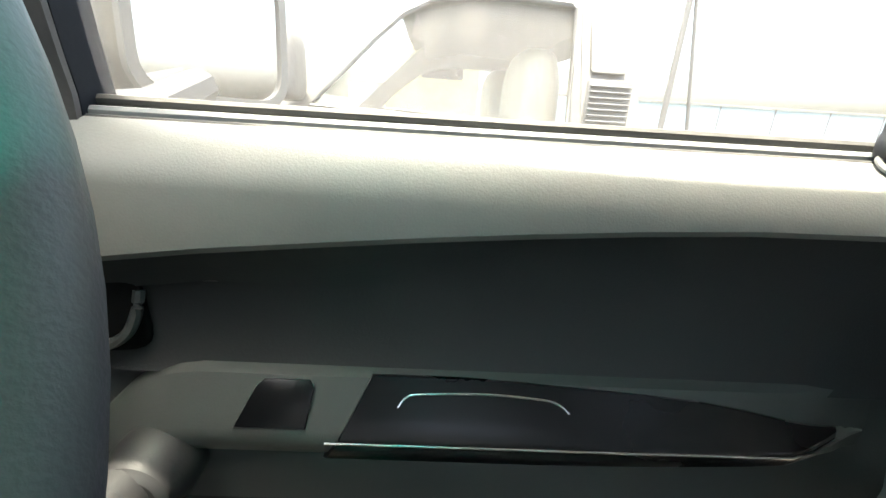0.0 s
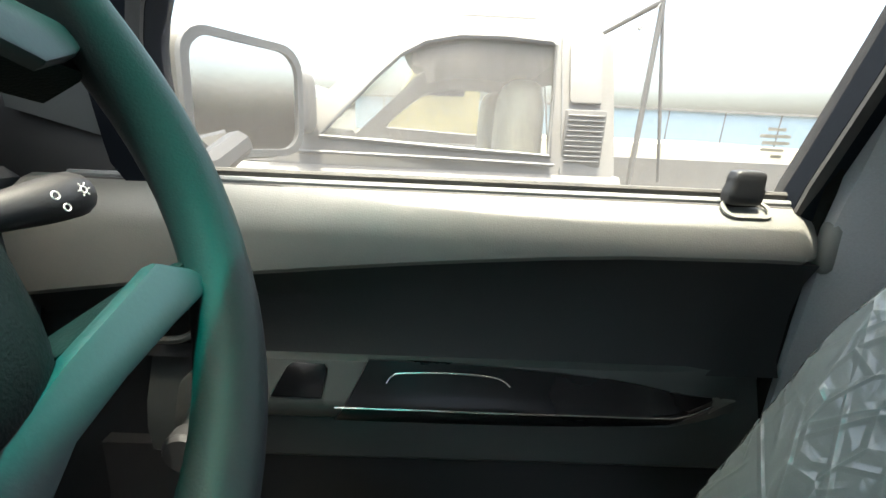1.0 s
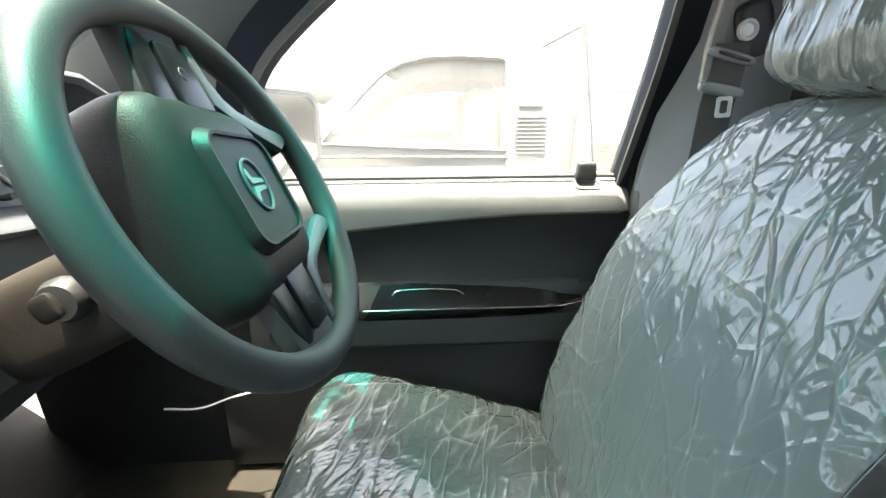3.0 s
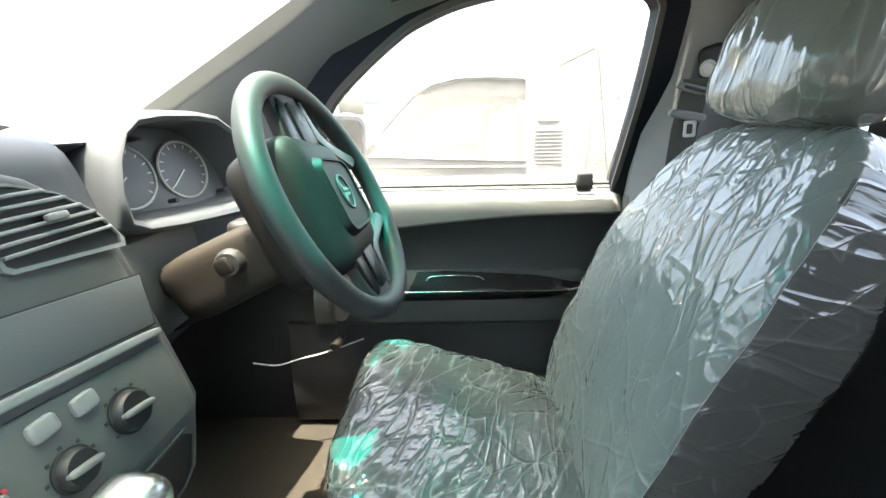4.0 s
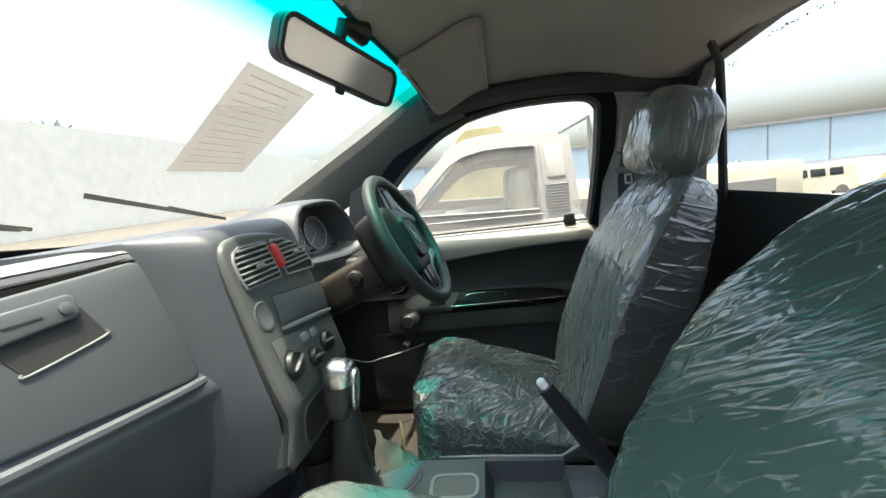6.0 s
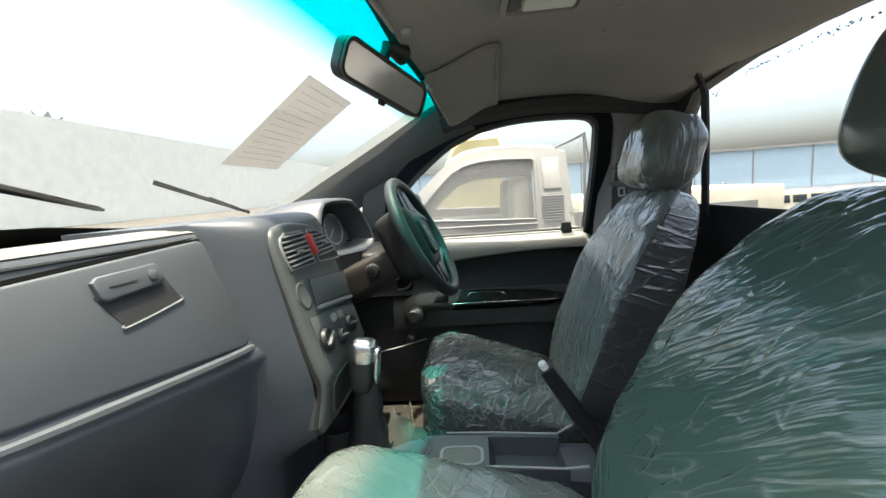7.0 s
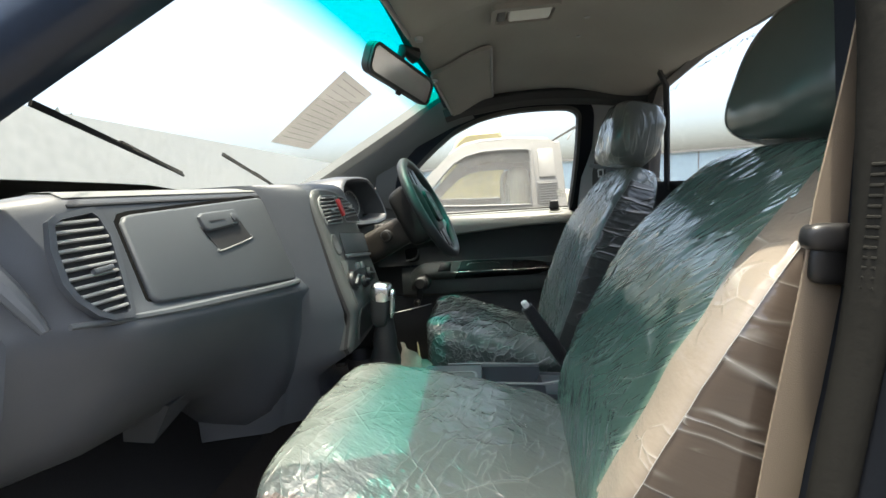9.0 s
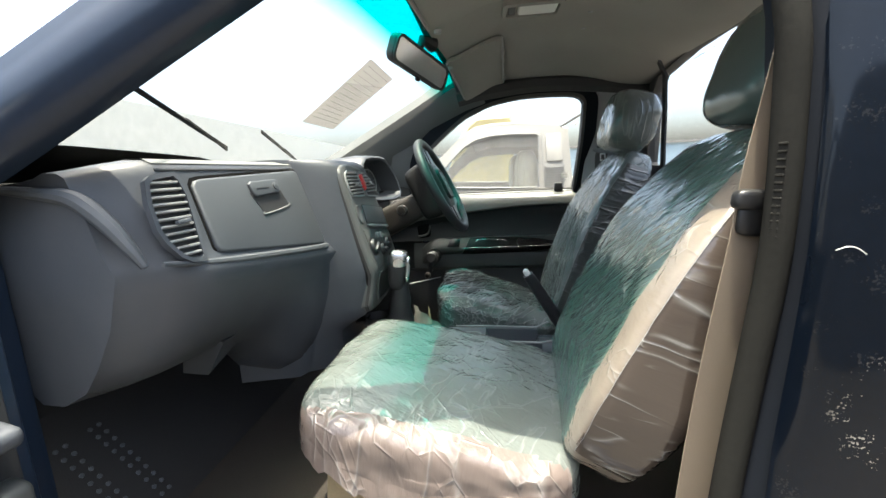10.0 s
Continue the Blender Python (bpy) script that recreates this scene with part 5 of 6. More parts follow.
    for dx, dy, rr in ((0.012, 0.001, 0.0026), (-0.012, 0.002, 0.003), (-0.008, -0.008, 0.0026)):
        part("stalk_mark", put(tube([(rr * math.cos(q), rr * math.sin(q), 0) for q in (2 * math.pi * k / 10 for k in range(10))], 0.0006, 5, True), sf @ pose(dx, dy, 0.0012)), M_WHITE, st)
        for k in range(6 if dx > 0 else 0):
            part("stalk_ray", put(box((0.0036, -0.0004, 0), (0.0055, 0.0004, 0.0006), 0), sf @ pose(dx, dy, 0.0012, 0, 0, 60 * k)), M_WHITE, st)
    part("stalk_collar", put(soft((0.03, 0.024, 0.02), 4, 5), pose(-0.325, 0.37, 1.205)), M_BLACK, col)
    part("column_tube", tube([c - n * 0.26, c - n * 0.36, c - n * 0.62], 0.028, 10), M_BLACK, col)


steering()

# ---- seats ----
SEAM = -1 + 2 * 6 / 31


def seat(name, cy, fx, bx, tx, half, label, cloth, sit, head, head_half, drop, yaw, rise=0.0):
    """fx: cushion's front; bx, tx: backrest's front at foot and top."""
    s = thing(name, (fx + 0.25, cy, FLOOR), label, "car seat", "front seats")
    rx = bx + 0.06
    length = rx - fx

    def cushion_shape(q):
        t = (q.x + length / 2) / length
        crown = 0.016 * (1 - (q.y / half) ** 2)
        x, y, z = q.x, q.y, q.z
        if q.z > 0:
            z += crown + 0.010 * noise.noise(Vector((q.x * 9, q.y * 9, cy * 5)))
        z -= drop * max(0, t) ** 1.2 * max(0, (q.z + 0.095) / 0.19)
        if cy < 0 and q.z < 0:
            z += 0.105 * max(0.0, 1 - t * length / 0.19) * min(1.0, -q.z / 0.06)
        nn = noise.noise(Vector((q.x * 26, q.y * 20, q.z * 26 + cy)))
        return Vector((x, y * (1 + 0.012 * nn), z + 0.003 * nn))

    cu = part("cushion", put(soft((length / 2, half, 0.095), 5.5, 30, cushion_shape), pose(fx + length / 2, cy, 0.825 + rise)), sit, s, "seat cushion wrapped in clear plastic film", smooth=60)
    hgt = 1.35 - 0.80
    d = Vector((tx - bx, 0, hgt)).normalized()
    length2 = math.hypot(tx - bx, hgt) / 2

    def back_shape(q):
        t = (q.z + length2) / (2 * length2)
        wide = 1 - 0.16 * step(0.55, 1.0, t) - 0.04 * step(0.3, 0.0, t)
        bol = 0.022 * (abs(q.y) / half) ** 3 if q.x < 0 else 0
        nn = noise.noise(Vector((q.x * 22, q.y * 18 + cy, q.z * 20)))
        x = q.x - bol + 0.02 * math.sin(t * 3.1) * (-1 if q.x < 0 else 0) + 0.004 * nn
        return Vector((x * (1 - 0.25 * step(0.6, 1, t)), q.y * wide, q.z))

    low = 0.035 if cy > 0 else 0.0
    length2 += low
    bf = Matrix(((d.z, 0, d.x, (bx + tx) / 2 + 0.065 - d.x * low), (0, 1, 0, cy), (-d.x, 0, d.z, 1.075 - d.z * low), (0, 0, 0, 1)))
    back = part("backrest", put(soft((0.068, half, length2), 5, 30, back_shape), bf), cloth, s, "backrest wrapped in clear plastic film", smooth=60)
    part("headrest", put(soft(head_half, 3.6, 18, lambda q: Vector((q.x + (0.012 if cy > 0 else 0.003) * noise.noise(q * 20), q.y * (1 - 0.5 * max(0, q.z)), q.z))), Matrix.Translation(head) @ pose(0, 0, 0, 0, math.degrees(math.atan2(d.x, d.z)) * 0.6, 0)), M_HEAD_D if cy > 0 else M_HEAD_P, s, "headrest in clear plastic film", smooth=60)
    for sg in (1, -1):
        part("headrest_post", tube([Vector(head) + Vector((0.0, sg * 0.05, -head_half[2] * 0.6)), Vector((tx + 0.05, cy + sg * 0.05, 1.30))], 0.006, 8), M_CHROME, s)
        part("slide_rail", box((fx + 0.06, cy + sg * half * 0.75 - 0.015, FLOOR + 0.002), (rx, cy + sg * half * 0.75 + 0.015, FLOOR + 0.045), 0.004), M_BLACK, s)
    part("seat_base", box((fx + 0.05, cy - half * 0.9, FLOOR + 0.045), (rx - 0.03, cy + half * 0.9, 0.745), 0.02), M_BLACK, s, "black seat base")
    # stitched side seam of the backrest
    seam = []
    for i in range(24):
        t = i / 23
        cz = -0.93 + 1.86 * t
        k = (abs(SEAM) ** 5 + 1 + abs(cz) ** 5) ** 0.2
        q = back_shape(Vector((SEAM / k * 0.068, -half / k, cz / k * length2)))
        seam.append(bf @ Vector((q.x - 0.001, q.y - 0.002, q.z)))
    part("seam", tube(seam, 0.0005, 5), M_SLAT, back, "pale stitched seam")
    # loose hem of the film hanging round the foot of the cushion
    hem = []
    for i in range(97):
        q = math.pi * (0.62 + 1.0 * i / 96) if cy < 0 else math.pi * (0.45 + 1.0 * i / 96)
        cx, sy = math.cos(q), math.sin(q)
        k = (abs(cx) ** 5.5 + abs(sy) ** 5.5) ** (-1 / 5.5)
        px, py = fx + length / 2 + cx * k * length / 2, cy + sy * k * half
        wv = noise.noise(Vector((i * 0.35, cy, 0.0))) * 0.5 + noise.noise(Vector((i * 0.9, cy, 4.0))) * 0.4
        lift = 0.085 * max(0.0, 1 - (px - fx) / 0.19) if cy < 0 else 0.0
        row = []
        for j in range(5):
            out = 1 + (0.012 + 0.02 * wv) * j / 4
            row.append((fx + length / 2 + (px - fx - length / 2) * out, cy + (py - cy) * (out if j else 0.995), 0.79 + rise + lift - (0.05 - 0.2 * lift + 0.03 * wv) * j / 4))
        hem.append(row)
    part("film_hem", loft(hem, closed=False), M_HEM if cy < 0 else sit, cu, "crumpled loose edge of the film", smooth=60)
    if cy > 0:
        back.data.materials.append(M_FLANKD)
        rows = soft((0.068, half, length2), 5, 30)
        for f, r in zip(back.data.polygons, rows.faces):
            q = r.calc_center_median()
            f.material_index = int(q.y < -0.9 * half and q.x > SEAM * 0.068 * 0.985)
        rows.free()
    else:
        # outer bolster in a painted sunlit beige, the flank beyond its seam in brown, the cushion's rim under gathered
        # film in a warm sunlit tone
        for ob, outer, rows in ((back, (M_SIDE, M_FLANK), soft((0.068, half, length2), 5, 30)), (cu, (M_HEM,), soft((length / 2, half, 0.095), 5.5, 30))):
            for m in outer:
                ob.data.materials.append(m)
            rows.faces.ensure_lookup_table()
            for f, r in zip(ob.data.polygons, rows.faces):
                q = r.calc_center_median()
                if ob is back:
                    f.material_index = 2 if q.y < -0.9 * half and q.x > SEAM * 0.068 * 0.985 else 1 if q.y < -0.76 * half else 0
                elif q.y < -0.84 * half or q.z < 0.06 and q.x < -0.8 * length / 2 or q.z < -0.07:
                    f.material_index = 1
            rows.free()
    s.matrix_basis = s.matrix_basis @ Matrix.Rotation(radians(yaw), 4, "Z")
    return s, bf


seat("driver_seat", 0.345, -0.185, 0.215, 0.45, 0.228, "grey front seat with creased clear plastic wrapping, driver's side", M_SEAT_D, M_CUSH_D, (0.495, 0.335, 1.452), (0.074, 0.136, 0.1), 0.14, -1.5)
seat("passenger_seat", -0.372, -0.345, 0.115, 0.42, 0.258, "grey front seat with loose clear plastic wrapping beside the open doorway", M_SEAT_P, M_CUSH_P, (0.512, -0.36, 1.462), (0.076, 0.148, 0.106), 0.10, -5.5, 0.018)
sk = thing("card_sheet", (-0.30, -0.5, 0.68), "folded beige card hanging below the seat cushion", "card")
part("sheet", loft([[(-0.305, -0.58, 0.70), (-0.30, -0.58, 0.70), (-0.285, -0.585, 0.815), (-0.29, -0.585, 0.815)], [(-0.15, -0.60, 0.69), (-0.145, -0.60, 0.69), (-0.15, -0.605, 0.765), (-0.155, -0.605, 0.765)]]), M_FOAM, sk)
sk = thing("card_sheet", (-0.2, 0.12, 0.68), "creased beige card at the cushion's corner", "card")
part("sheet", loft([[(-0.215, 0.16, 0.70), (-0.21, 0.15, 0.70), (-0.20, 0.13, 0.86), (-0.205, 0.135, 0.87)], [(-0.19, 0.10, 0.69), (-0.185, 0.095, 0.69), (-0.19, 0.105, 0.80), (-0.195, 0.11, 0.81)]]), M_FOAM, sk)

# ---- centre console, gear lever, handbrake ----
def console():
    con = thing("centre_console", (-0.1, -0.01, FLOOR), "grey centre console with a cup ring, tray and coin slot", "console")
    body = loft([[(x, -0.02 - h, FLOOR + 0.002), (x, -0.02 - h, z - 0.012), (x, -0.02 - h + 0.01, z), (x, -0.02 + h - 0.01, z), (x, -0.02 + h, z - 0.012), (x, -0.02 + h, FLOOR + 0.002)] for x, h, z in ((-0.42, 0.10, 0.80), (-0.3, 0.09, 0.80), (-0.24, 0.075, 0.815), (-0.18, 0.07, 0.828), (-0.1, 0.068, 0.83), (-0.01, 0.066, 0.83))])
    part("body", body, M_DASH, con, "grey console body")
    slot = part("coin_slot", put(ring_slab(rounded(0.094, 0.066, 0.02), rounded(0.082, 0.054, 0.016), 0.005), pose(-0.068, -0.042, 0.8285)), M_SLAT, con, "pale edged recess")
    part("recess_floor", put(slab(rounded(0.084, 0.056, 0.016), 0.002), pose(-0.068, -0.042, 0.829)), M_STACK, slot)
    # open trough behind the slot, with a raised lip and two lugs at its end
    trough = part("tray", loft([[(x, -0.02 - h, FLOOR + 0.002), (x, -0.02 - h, z), (x, -0.02 - h + 0.008, z + 0.003), (x, -0.02 - h + 0.014, z - 0.002), (x, -0.02 - h + 0.018, z - d), (x, -0.02 + h - 0.018, z - d), (x, -0.02 + h - 0.014, z - 0.002), (x, -0.02 + h - 0.008, z + 0.003), (x, -0.02 + h, z), (x, -0.02 + h, FLOOR + 0.002)] for x, h, z, d in ((-0.0095, 0.066, 0.828, 0.002), (0.004, 0.066, 0.828, 0.045), (0.14, 0.064, 0.824, 0.045), (0.15, 0.064, 0.822, 0.02), (0.1505, 0.064, 0.80, 0.0), (0.40, 0.07, 0.78, 0.0))]), M_DASH, con, "open tray with a raised lip")
    for y0, y1 in ((0.04, 0.052), (-0.08, -0.094)):
        part("lip", tube([(-0.105, y0 + 0.004, 0.832), (0.0, y0, 0.832), (0.146, y0 - 0.004, 0.827), (0.185, y1, 0.838)], [0.002, 0.0028, 0.003, 0.0035], 8), M_SLAT, trough)
    for k in (0.055, 0.046):
        part("cup_ring", put(tube([(k * math.cos(q), k * math.sin(q), 0) for q in (2 * math.pi * i / 36 for i in range(36))], 0.0026, 8, True), pose(-0.192, -0.004, 0.829)), M_DASH, con, "grey ring round the lever opening")
    ash = thing("cup_holder", (-0.345, 0.0, 0.82), "black cup holder pulled out below the centre panel", "cup holder")
    part("bowl", put(lathe([(0.0, 0.0), (0.036, 0.0), (0.044, 0.055), (0.047, 0.058), (0.043, 0.056), (0.034, 0.006), (0.0, 0.006)], 26), pose(-0.342, 0.0, 0.832)), M_BLACK, ash)
    part("holder_arm", box((-0.405, -0.045, 0.872), (-0.375, 0.045, 0.884), 0.004), M_BLACK, ash)

    gear = thing("gear_lever", (-0.27, -0.02, 0.81), "gear lever with a satin silver knob and black gaiter", "gear lever")
    part("gaiter", loft([[(-0.272 + r * math.cos(q) * 1.0 + dx, -0.025 + r * 0.8 * math.sin(q), z) for q in (2 * math.pi * k / 20 for k in range(20))] for z, r, dx in ((0.80, 0.06, 0), (0.83, 0.05, 0.0), (0.86, 0.042, 0.002), (0.88, 0.044, 0.003), (0.92, 0.032, 0.006), (0.94, 0.034, 0.007), (0.99, 0.024, 0.012), (1.02, 0.021, 0.014))]), M_BLACK, gear, "black creased gaiter")
    kn = part("knob", put(soft((0.029, 0.026, 0.056), 3.6, 10, lambda q: Vector((q.x * (1 + 2.6 * q.z) * 0.9, q.y * (1 + 2.0 * q.z) * 0.95, q.z))), pose(-0.264, -0.035, 1.035, 0, 8, 0)), M_BLACK, gear, "black knob")
    part("knob_cap", put(soft((0.0285, 0.026, 0.030), 3.2, 10, lambda q: Vector((q.x * (1 + 1.5 * q.z), q.y, q.z))), pose(-0.259, -0.036, 1.07, 0, 8, 0)), M_SILVER, kn, "satin silver cap")
    part("knob_face", put(soft((0.006, 0.017, 0.04), 3.5, 6), pose(-0.232, -0.036, 1.04, 0, 8, 0)), M_SILVER, kn)

    # torn edge of the gaiter, standing up beside the lever
    cloth = []
    for i in range(9):
        a = i / 8
        cloth.append([(-0.238 + 0.085 * a + 0.012 * noise.noise(Vector((i * 0.7, j * 0.6, 1.0))), 0.012 + 0.03 * j / 5 + 0.014 * noise.noise(Vector((i * 0.6, j * 0.5, 5.0))), 0.80 + (0.105 - 0.07 * a + 0.014 * noise.noise(Vector((i * 0.9, 2.0, 3.0)))) * j / 5) for j in range(6)])
    part("torn_flap", loft(cloth, closed=False), M_FLAP, gear, "crumpled torn flap of the gaiter", smooth=70)

    hb = thing("handbrake", (0.22, 0.0, 0.83), "black handbrake lever, pulled up, with a bright push button", "handbrake")
    a, b = Vector((0.215, 0.005, 0.85)), Vector((0.118, -0.022, 1.012))
    part("lever", tube([a + (a - b) * 0.35, a, a.lerp(b, 0.35), a.lerp(b, 0.7), b], [0.02, 0.0185, 0.0185, 0.0175, 0.015], 14), M_BLACK, hb)
    part("push_button", tube([b, b + (b - a).normalized() * 0.014, b + (b - a).normalized() * 0.017], [0.0085, 0.0085, 0.006], 12), M_WHITE, hb, "bright push button")
    bk = thing("belt_buckle", (0.32, 0.085, 0.80), "seat belt buckle with a red release button beside the handbrake", "buckle")
    part("body", put(soft((0.02, 0.014, 0.035), 5, 5), pose(0.335, 0.085, 0.825, 0, -50, 0)), M_BLACK, bk)
    part("release", put(soft((0.016, 0.01, 0.008), 4, 4), pose(0.311, 0.083, 0.846, 0, -50, 0)), M_RED, bk)


console()

# wire below the column
w = thing("loose_wire", (-0.36, 0.5, 0.84), "thin pale loose wire hanging below the dashboard", "wire")
part("wire", tube(smooth_line([(-0.44, 0.52, 0.86), (-0.40, 0.55, 0.835), (-0.36, 0.58, 0.832), (-0.30, 0.60, 0.838), (-0.22, 0.66, 0.84)]), 0.002, 6), M_GREYP, w)
ped = thing("pedals", (-0.72, 0.33, 0.6), "black rubber foot pedals in the dark footwell", "pedals")
for y in (0.18, 0.30, 0.44):
    part("pedal", put(box((-0.008, -0.03, -0.04), (0.008, 0.03, 0.04), 0.005), pose(-0.70, y, 0.72, 0, -35, 0)), M_RUB, ped)
    part("pedal_arm", tube([(-0.71, y, 0.74), (-0.80, y, 0.95)], 0.008, 8), M_BLACK, ped)


# ---- mirror, visors, dome lamp, bar ----
def inner_mirror():
    t = thing("rear_view_mirror", (-0.165, 0.0, 1.62), "rear-view mirror in a dark frame under the green band", "mirror")
    a, b = Vector((-0.197, -0.19, 1.616)), Vector((-0.104, 0.034, 1.576))
    v = (b - a).normalized()
    f = axes((a + b) / 2, v, (0.36, 0, 1))
    out = rounded(0.25, 0.066, 0.02)
    part("case", put(slab(out, 0.022, 0.008, 3), f @ pose(0, 0, 0, 180)), M_BLACK, t)
    part("case_rim", put(ring_slab(out, rounded(0.238, 0.054, 0.015), 0.006), f @ pose(0, 0, 0.002)), M_BLACK, t)
    part("mirror_face", put(slab(rounded(0.242, 0.058, 0.016), 0.002), f @ pose(0, 0, 0.002)), M_MIRROR_IN, t, "grey half-matt silvered glass")
    part("dip_tab", put(soft((0.009, 0.009, 0.004), 4, 4), f @ pose(0, -0.034, 0.0)), M_BLACK, t)
    part("stem", tube([f @ Vector((0, 0.02, -0.02)), f @ Vector((0, 0.06, -0.02)), Vector((-0.125, -0.03, 1.655))], [0.012, 0.012, 0.02], 10), M_BLACK, t)


inner_mirror()


def visor(side):
    t = thing("sun_visor", (-0.03, side * 0.36, 1.68), "pale grey sun visor folded up against the headliner", "sun visor", "sun visors")
    nx, ny = 6, 10
    rows = []
    for i in range(nx + 1):
        x = -0.115 + 0.175 * i / nx
        ring_lo, ring_hi = [], []
        for j in range(ny + 1):
            y = 0.15 + 0.40 * j / ny
            zc = ceiling_z(x, y) - 0.004
            e = 0.006 * (1 if (i in (0, nx) or j in (0, ny)) else 0)
            xs = x + 0.09 * y * max(0, side) * (1 - 0.5 * i / nx)
            ring_lo.append((xs, side * y, zc - 0.018 + e))
            ring_hi.append((xs, side * y, zc))
        rows.append(ring_lo + ring_hi[::-1])
    part("flap", loft(rows), M_LINER, t)
    part("clip", put(lathe([(0, 0), (0.009, 0), (0.008, 0.008), (0, 0.009)], 14), pose(-0.095, side * 0.175, ceiling_z(-0.095, 0.175) - 0.026, 180)), M_PILL, t)
    part("hinge_rod", tube([(-0.118 + 0.014 * max(0, side), side * 0.16, ceiling_z(-0.118, 0.16) - 0.015), (-0.118 + 0.048 * max(0, side), side * 0.54, ceiling_z(-0.118, 0.54) - 0.012)], 0.004, 8), M_PILL, t)
    part("edge_gap", tube([(0.0615 + 0.007 * max(0, side), side * 0.15, ceiling_z(0.06, 0.15) - 0.01), (0.0615 + 0.025 * max(0, side), side * 0.55, ceiling_z(0.06, 0.55) - 0.01)], 0.004, 6), M_PILL, t)


visor(1)
visor(-1)
dl = thing("dome_lamp", (0.13, -0.03, 1.71), "rectangular interior lamp with a frosted lens, switched off", "interior lamp")
fz = ceiling_z(0.13, 0)
df = Matrix.Translation((0.138, -0.052, fz)) @ pose(0, 0, 0, 180) @ Matrix.Diagonal((1.02, 1.28, 1, 1))
part("bezel", put(ring_slab(rounded(0.15, 0.085, 0.015), rounded(0.128, 0.058, 0.01), 0.014), df), M_LINER, dl)
part("lens", put(slab(rounded(0.095, 0.05, 0.008), 0.012, 0.004, 3), df @ pose(0.012, 0, 0)), M_LENS, dl, "frosted lens")
part("switch", put(box((-0.06, -0.022, 0), (-0.042, 0.022, 0.011), 0.003), df), M_TRIM, dl)
for x, y in ((0.30, 0.03), (0.31, 0.16)):
    c = thing("headliner_clip", (x, y, ceiling_z(x, y)), "small round clip in the headliner", "clip", "headliner clips")
    part("cap", put(lathe([(0, 0), (0.008, 0), (0.007, 0.003), (0, 0.0035)], 12), Matrix.Translation((x, y, ceiling_z(x, y) + 0.0005)) @ pose(0, 0, 0, 180)), M_PILL, c)
bar = thing("window_bar", (0.615, 0.32, 1.29), "bent black steel bar across the rear window", "bar")
part("bar", ribbon([(0.555, 0.300, 1.672), (0.585, 0.312, 1.645), (0.615, 0.33, 1.60), (0.618, 0.33, 1.50), (0.618, 0.327, 1.28)], [(0.0, 0.0145, 0.004)] * 5, 0.007), M_BLACK, bar)
part("bolt", put(lathe([(0, 0), (0.006, 0), (0.005, 0.004), (0, 0.004)], 8), Matrix.Translation((0.562, 0.303, 1.664)) @ pose(0, 0, 0, 180)), M_METAL, bar)

# ---- seat belts ----
def driver_belt():
    t = thing("seat_belt", (0.46, 0.58, 0.7), "dark seat belt on the rear pillar with a bright buckle tongue", "seat belt", "seat belts")
    part("webbing", ribbon([(0.492, 0.585, 1.44), (0.485, 0.578, 1.40), (0.474, 0.572, 1.35), (0.47, 0.58, 1.1), (0.50, 0.59, 0.7)], [(0.022, -0.008, 0.0)] * 5, 0.002), M_BELTD, t, "dark grey webbing")
    an = part("anchor", put(soft((0.028, 0.010, 0.042), 4, 6), pose(0.530, 0.598, 1.462, 0, -18, 0)), M_BLACK, t, "black adjuster arm")
    part("bolt", put(lathe([(0, 0), (0.0155, 0), (0.0155, 0.006), (0.011, 0.0075), (0.009, 0.004), (0, 0.004)], 18), axes((0.508, 0.585, 1.458), (1, 0, 0), (0, 0, 1))), M_ZINC, an, "dull round bolt head")
    gd = part("guide", put(soft((0.039, 0.006, 0.0075), 4, 6), pose(0.486, 0.574, 1.420, 0, 14, 0)), M_SLAT, t, "grey belt guide")
    part("guide_slot", put(soft((0.027, 0.003, 0.003), 4, 4), pose(0.486, 0.5685, 1.4195, 0, 14, 0)), M_BLACK, gd)
    tg = part("tongue", put(soft((0.036, 0.008, 0.0085), 4, 6), pose(0.472, 0.566, 1.372, 0, 10, 0)), M_SLAT, t, "grey buckle tongue")
    part("plate", put(ring_slab(rounded(0.022, 0.031, 0.004), rounded(0.012, 0.019, 0.003), 0.003), axes((0.477, 0.560, 1.347), (1, -0.2, 0.05), (0, 0, 1))), M_ZINC, tg, "bright steel plate")


driver_belt()


def passenger_belt():
    t = thing("seat_belt", (0.33, -0.69, 0.6), "tan seat belt hanging in the open doorway with a black tongue", "seat belt", "seat belts")
    pts = [(0.385, -0.665, 1.56), (0.360, -0.672, 1.42), (0.335, -0.678, 1.30), (0.325, -0.68, 1.22), (0.300, -0.68, 1.05), (0.278, -0.68, 0.85), (0.262, -0.68, 0.62)]
    part("webbing", ribbon(smooth_line(pts, 5), (0.0235, 0.004, 0.004), 0.0018), M_BELT, t)
    part("tongue", put(soft((0.027, 0.011, 0.013), 4, 6), pose(0.329, -0.684, 1.262, 0, 4, 0)), M_KNOB, t, "black tongue")
    part("tongue_body", put(soft((0.024, 0.008, 0.02), 4, 6), pose(0.331, -0.684, 1.238, 0, 4, 0)), M_KNOB, t)
    part("anchor", put(soft((0.022, 0.012, 0.03), 4, 5), pose(0.392, -0.66, 1.575)), M_BLACK, t)


passenger_belt()
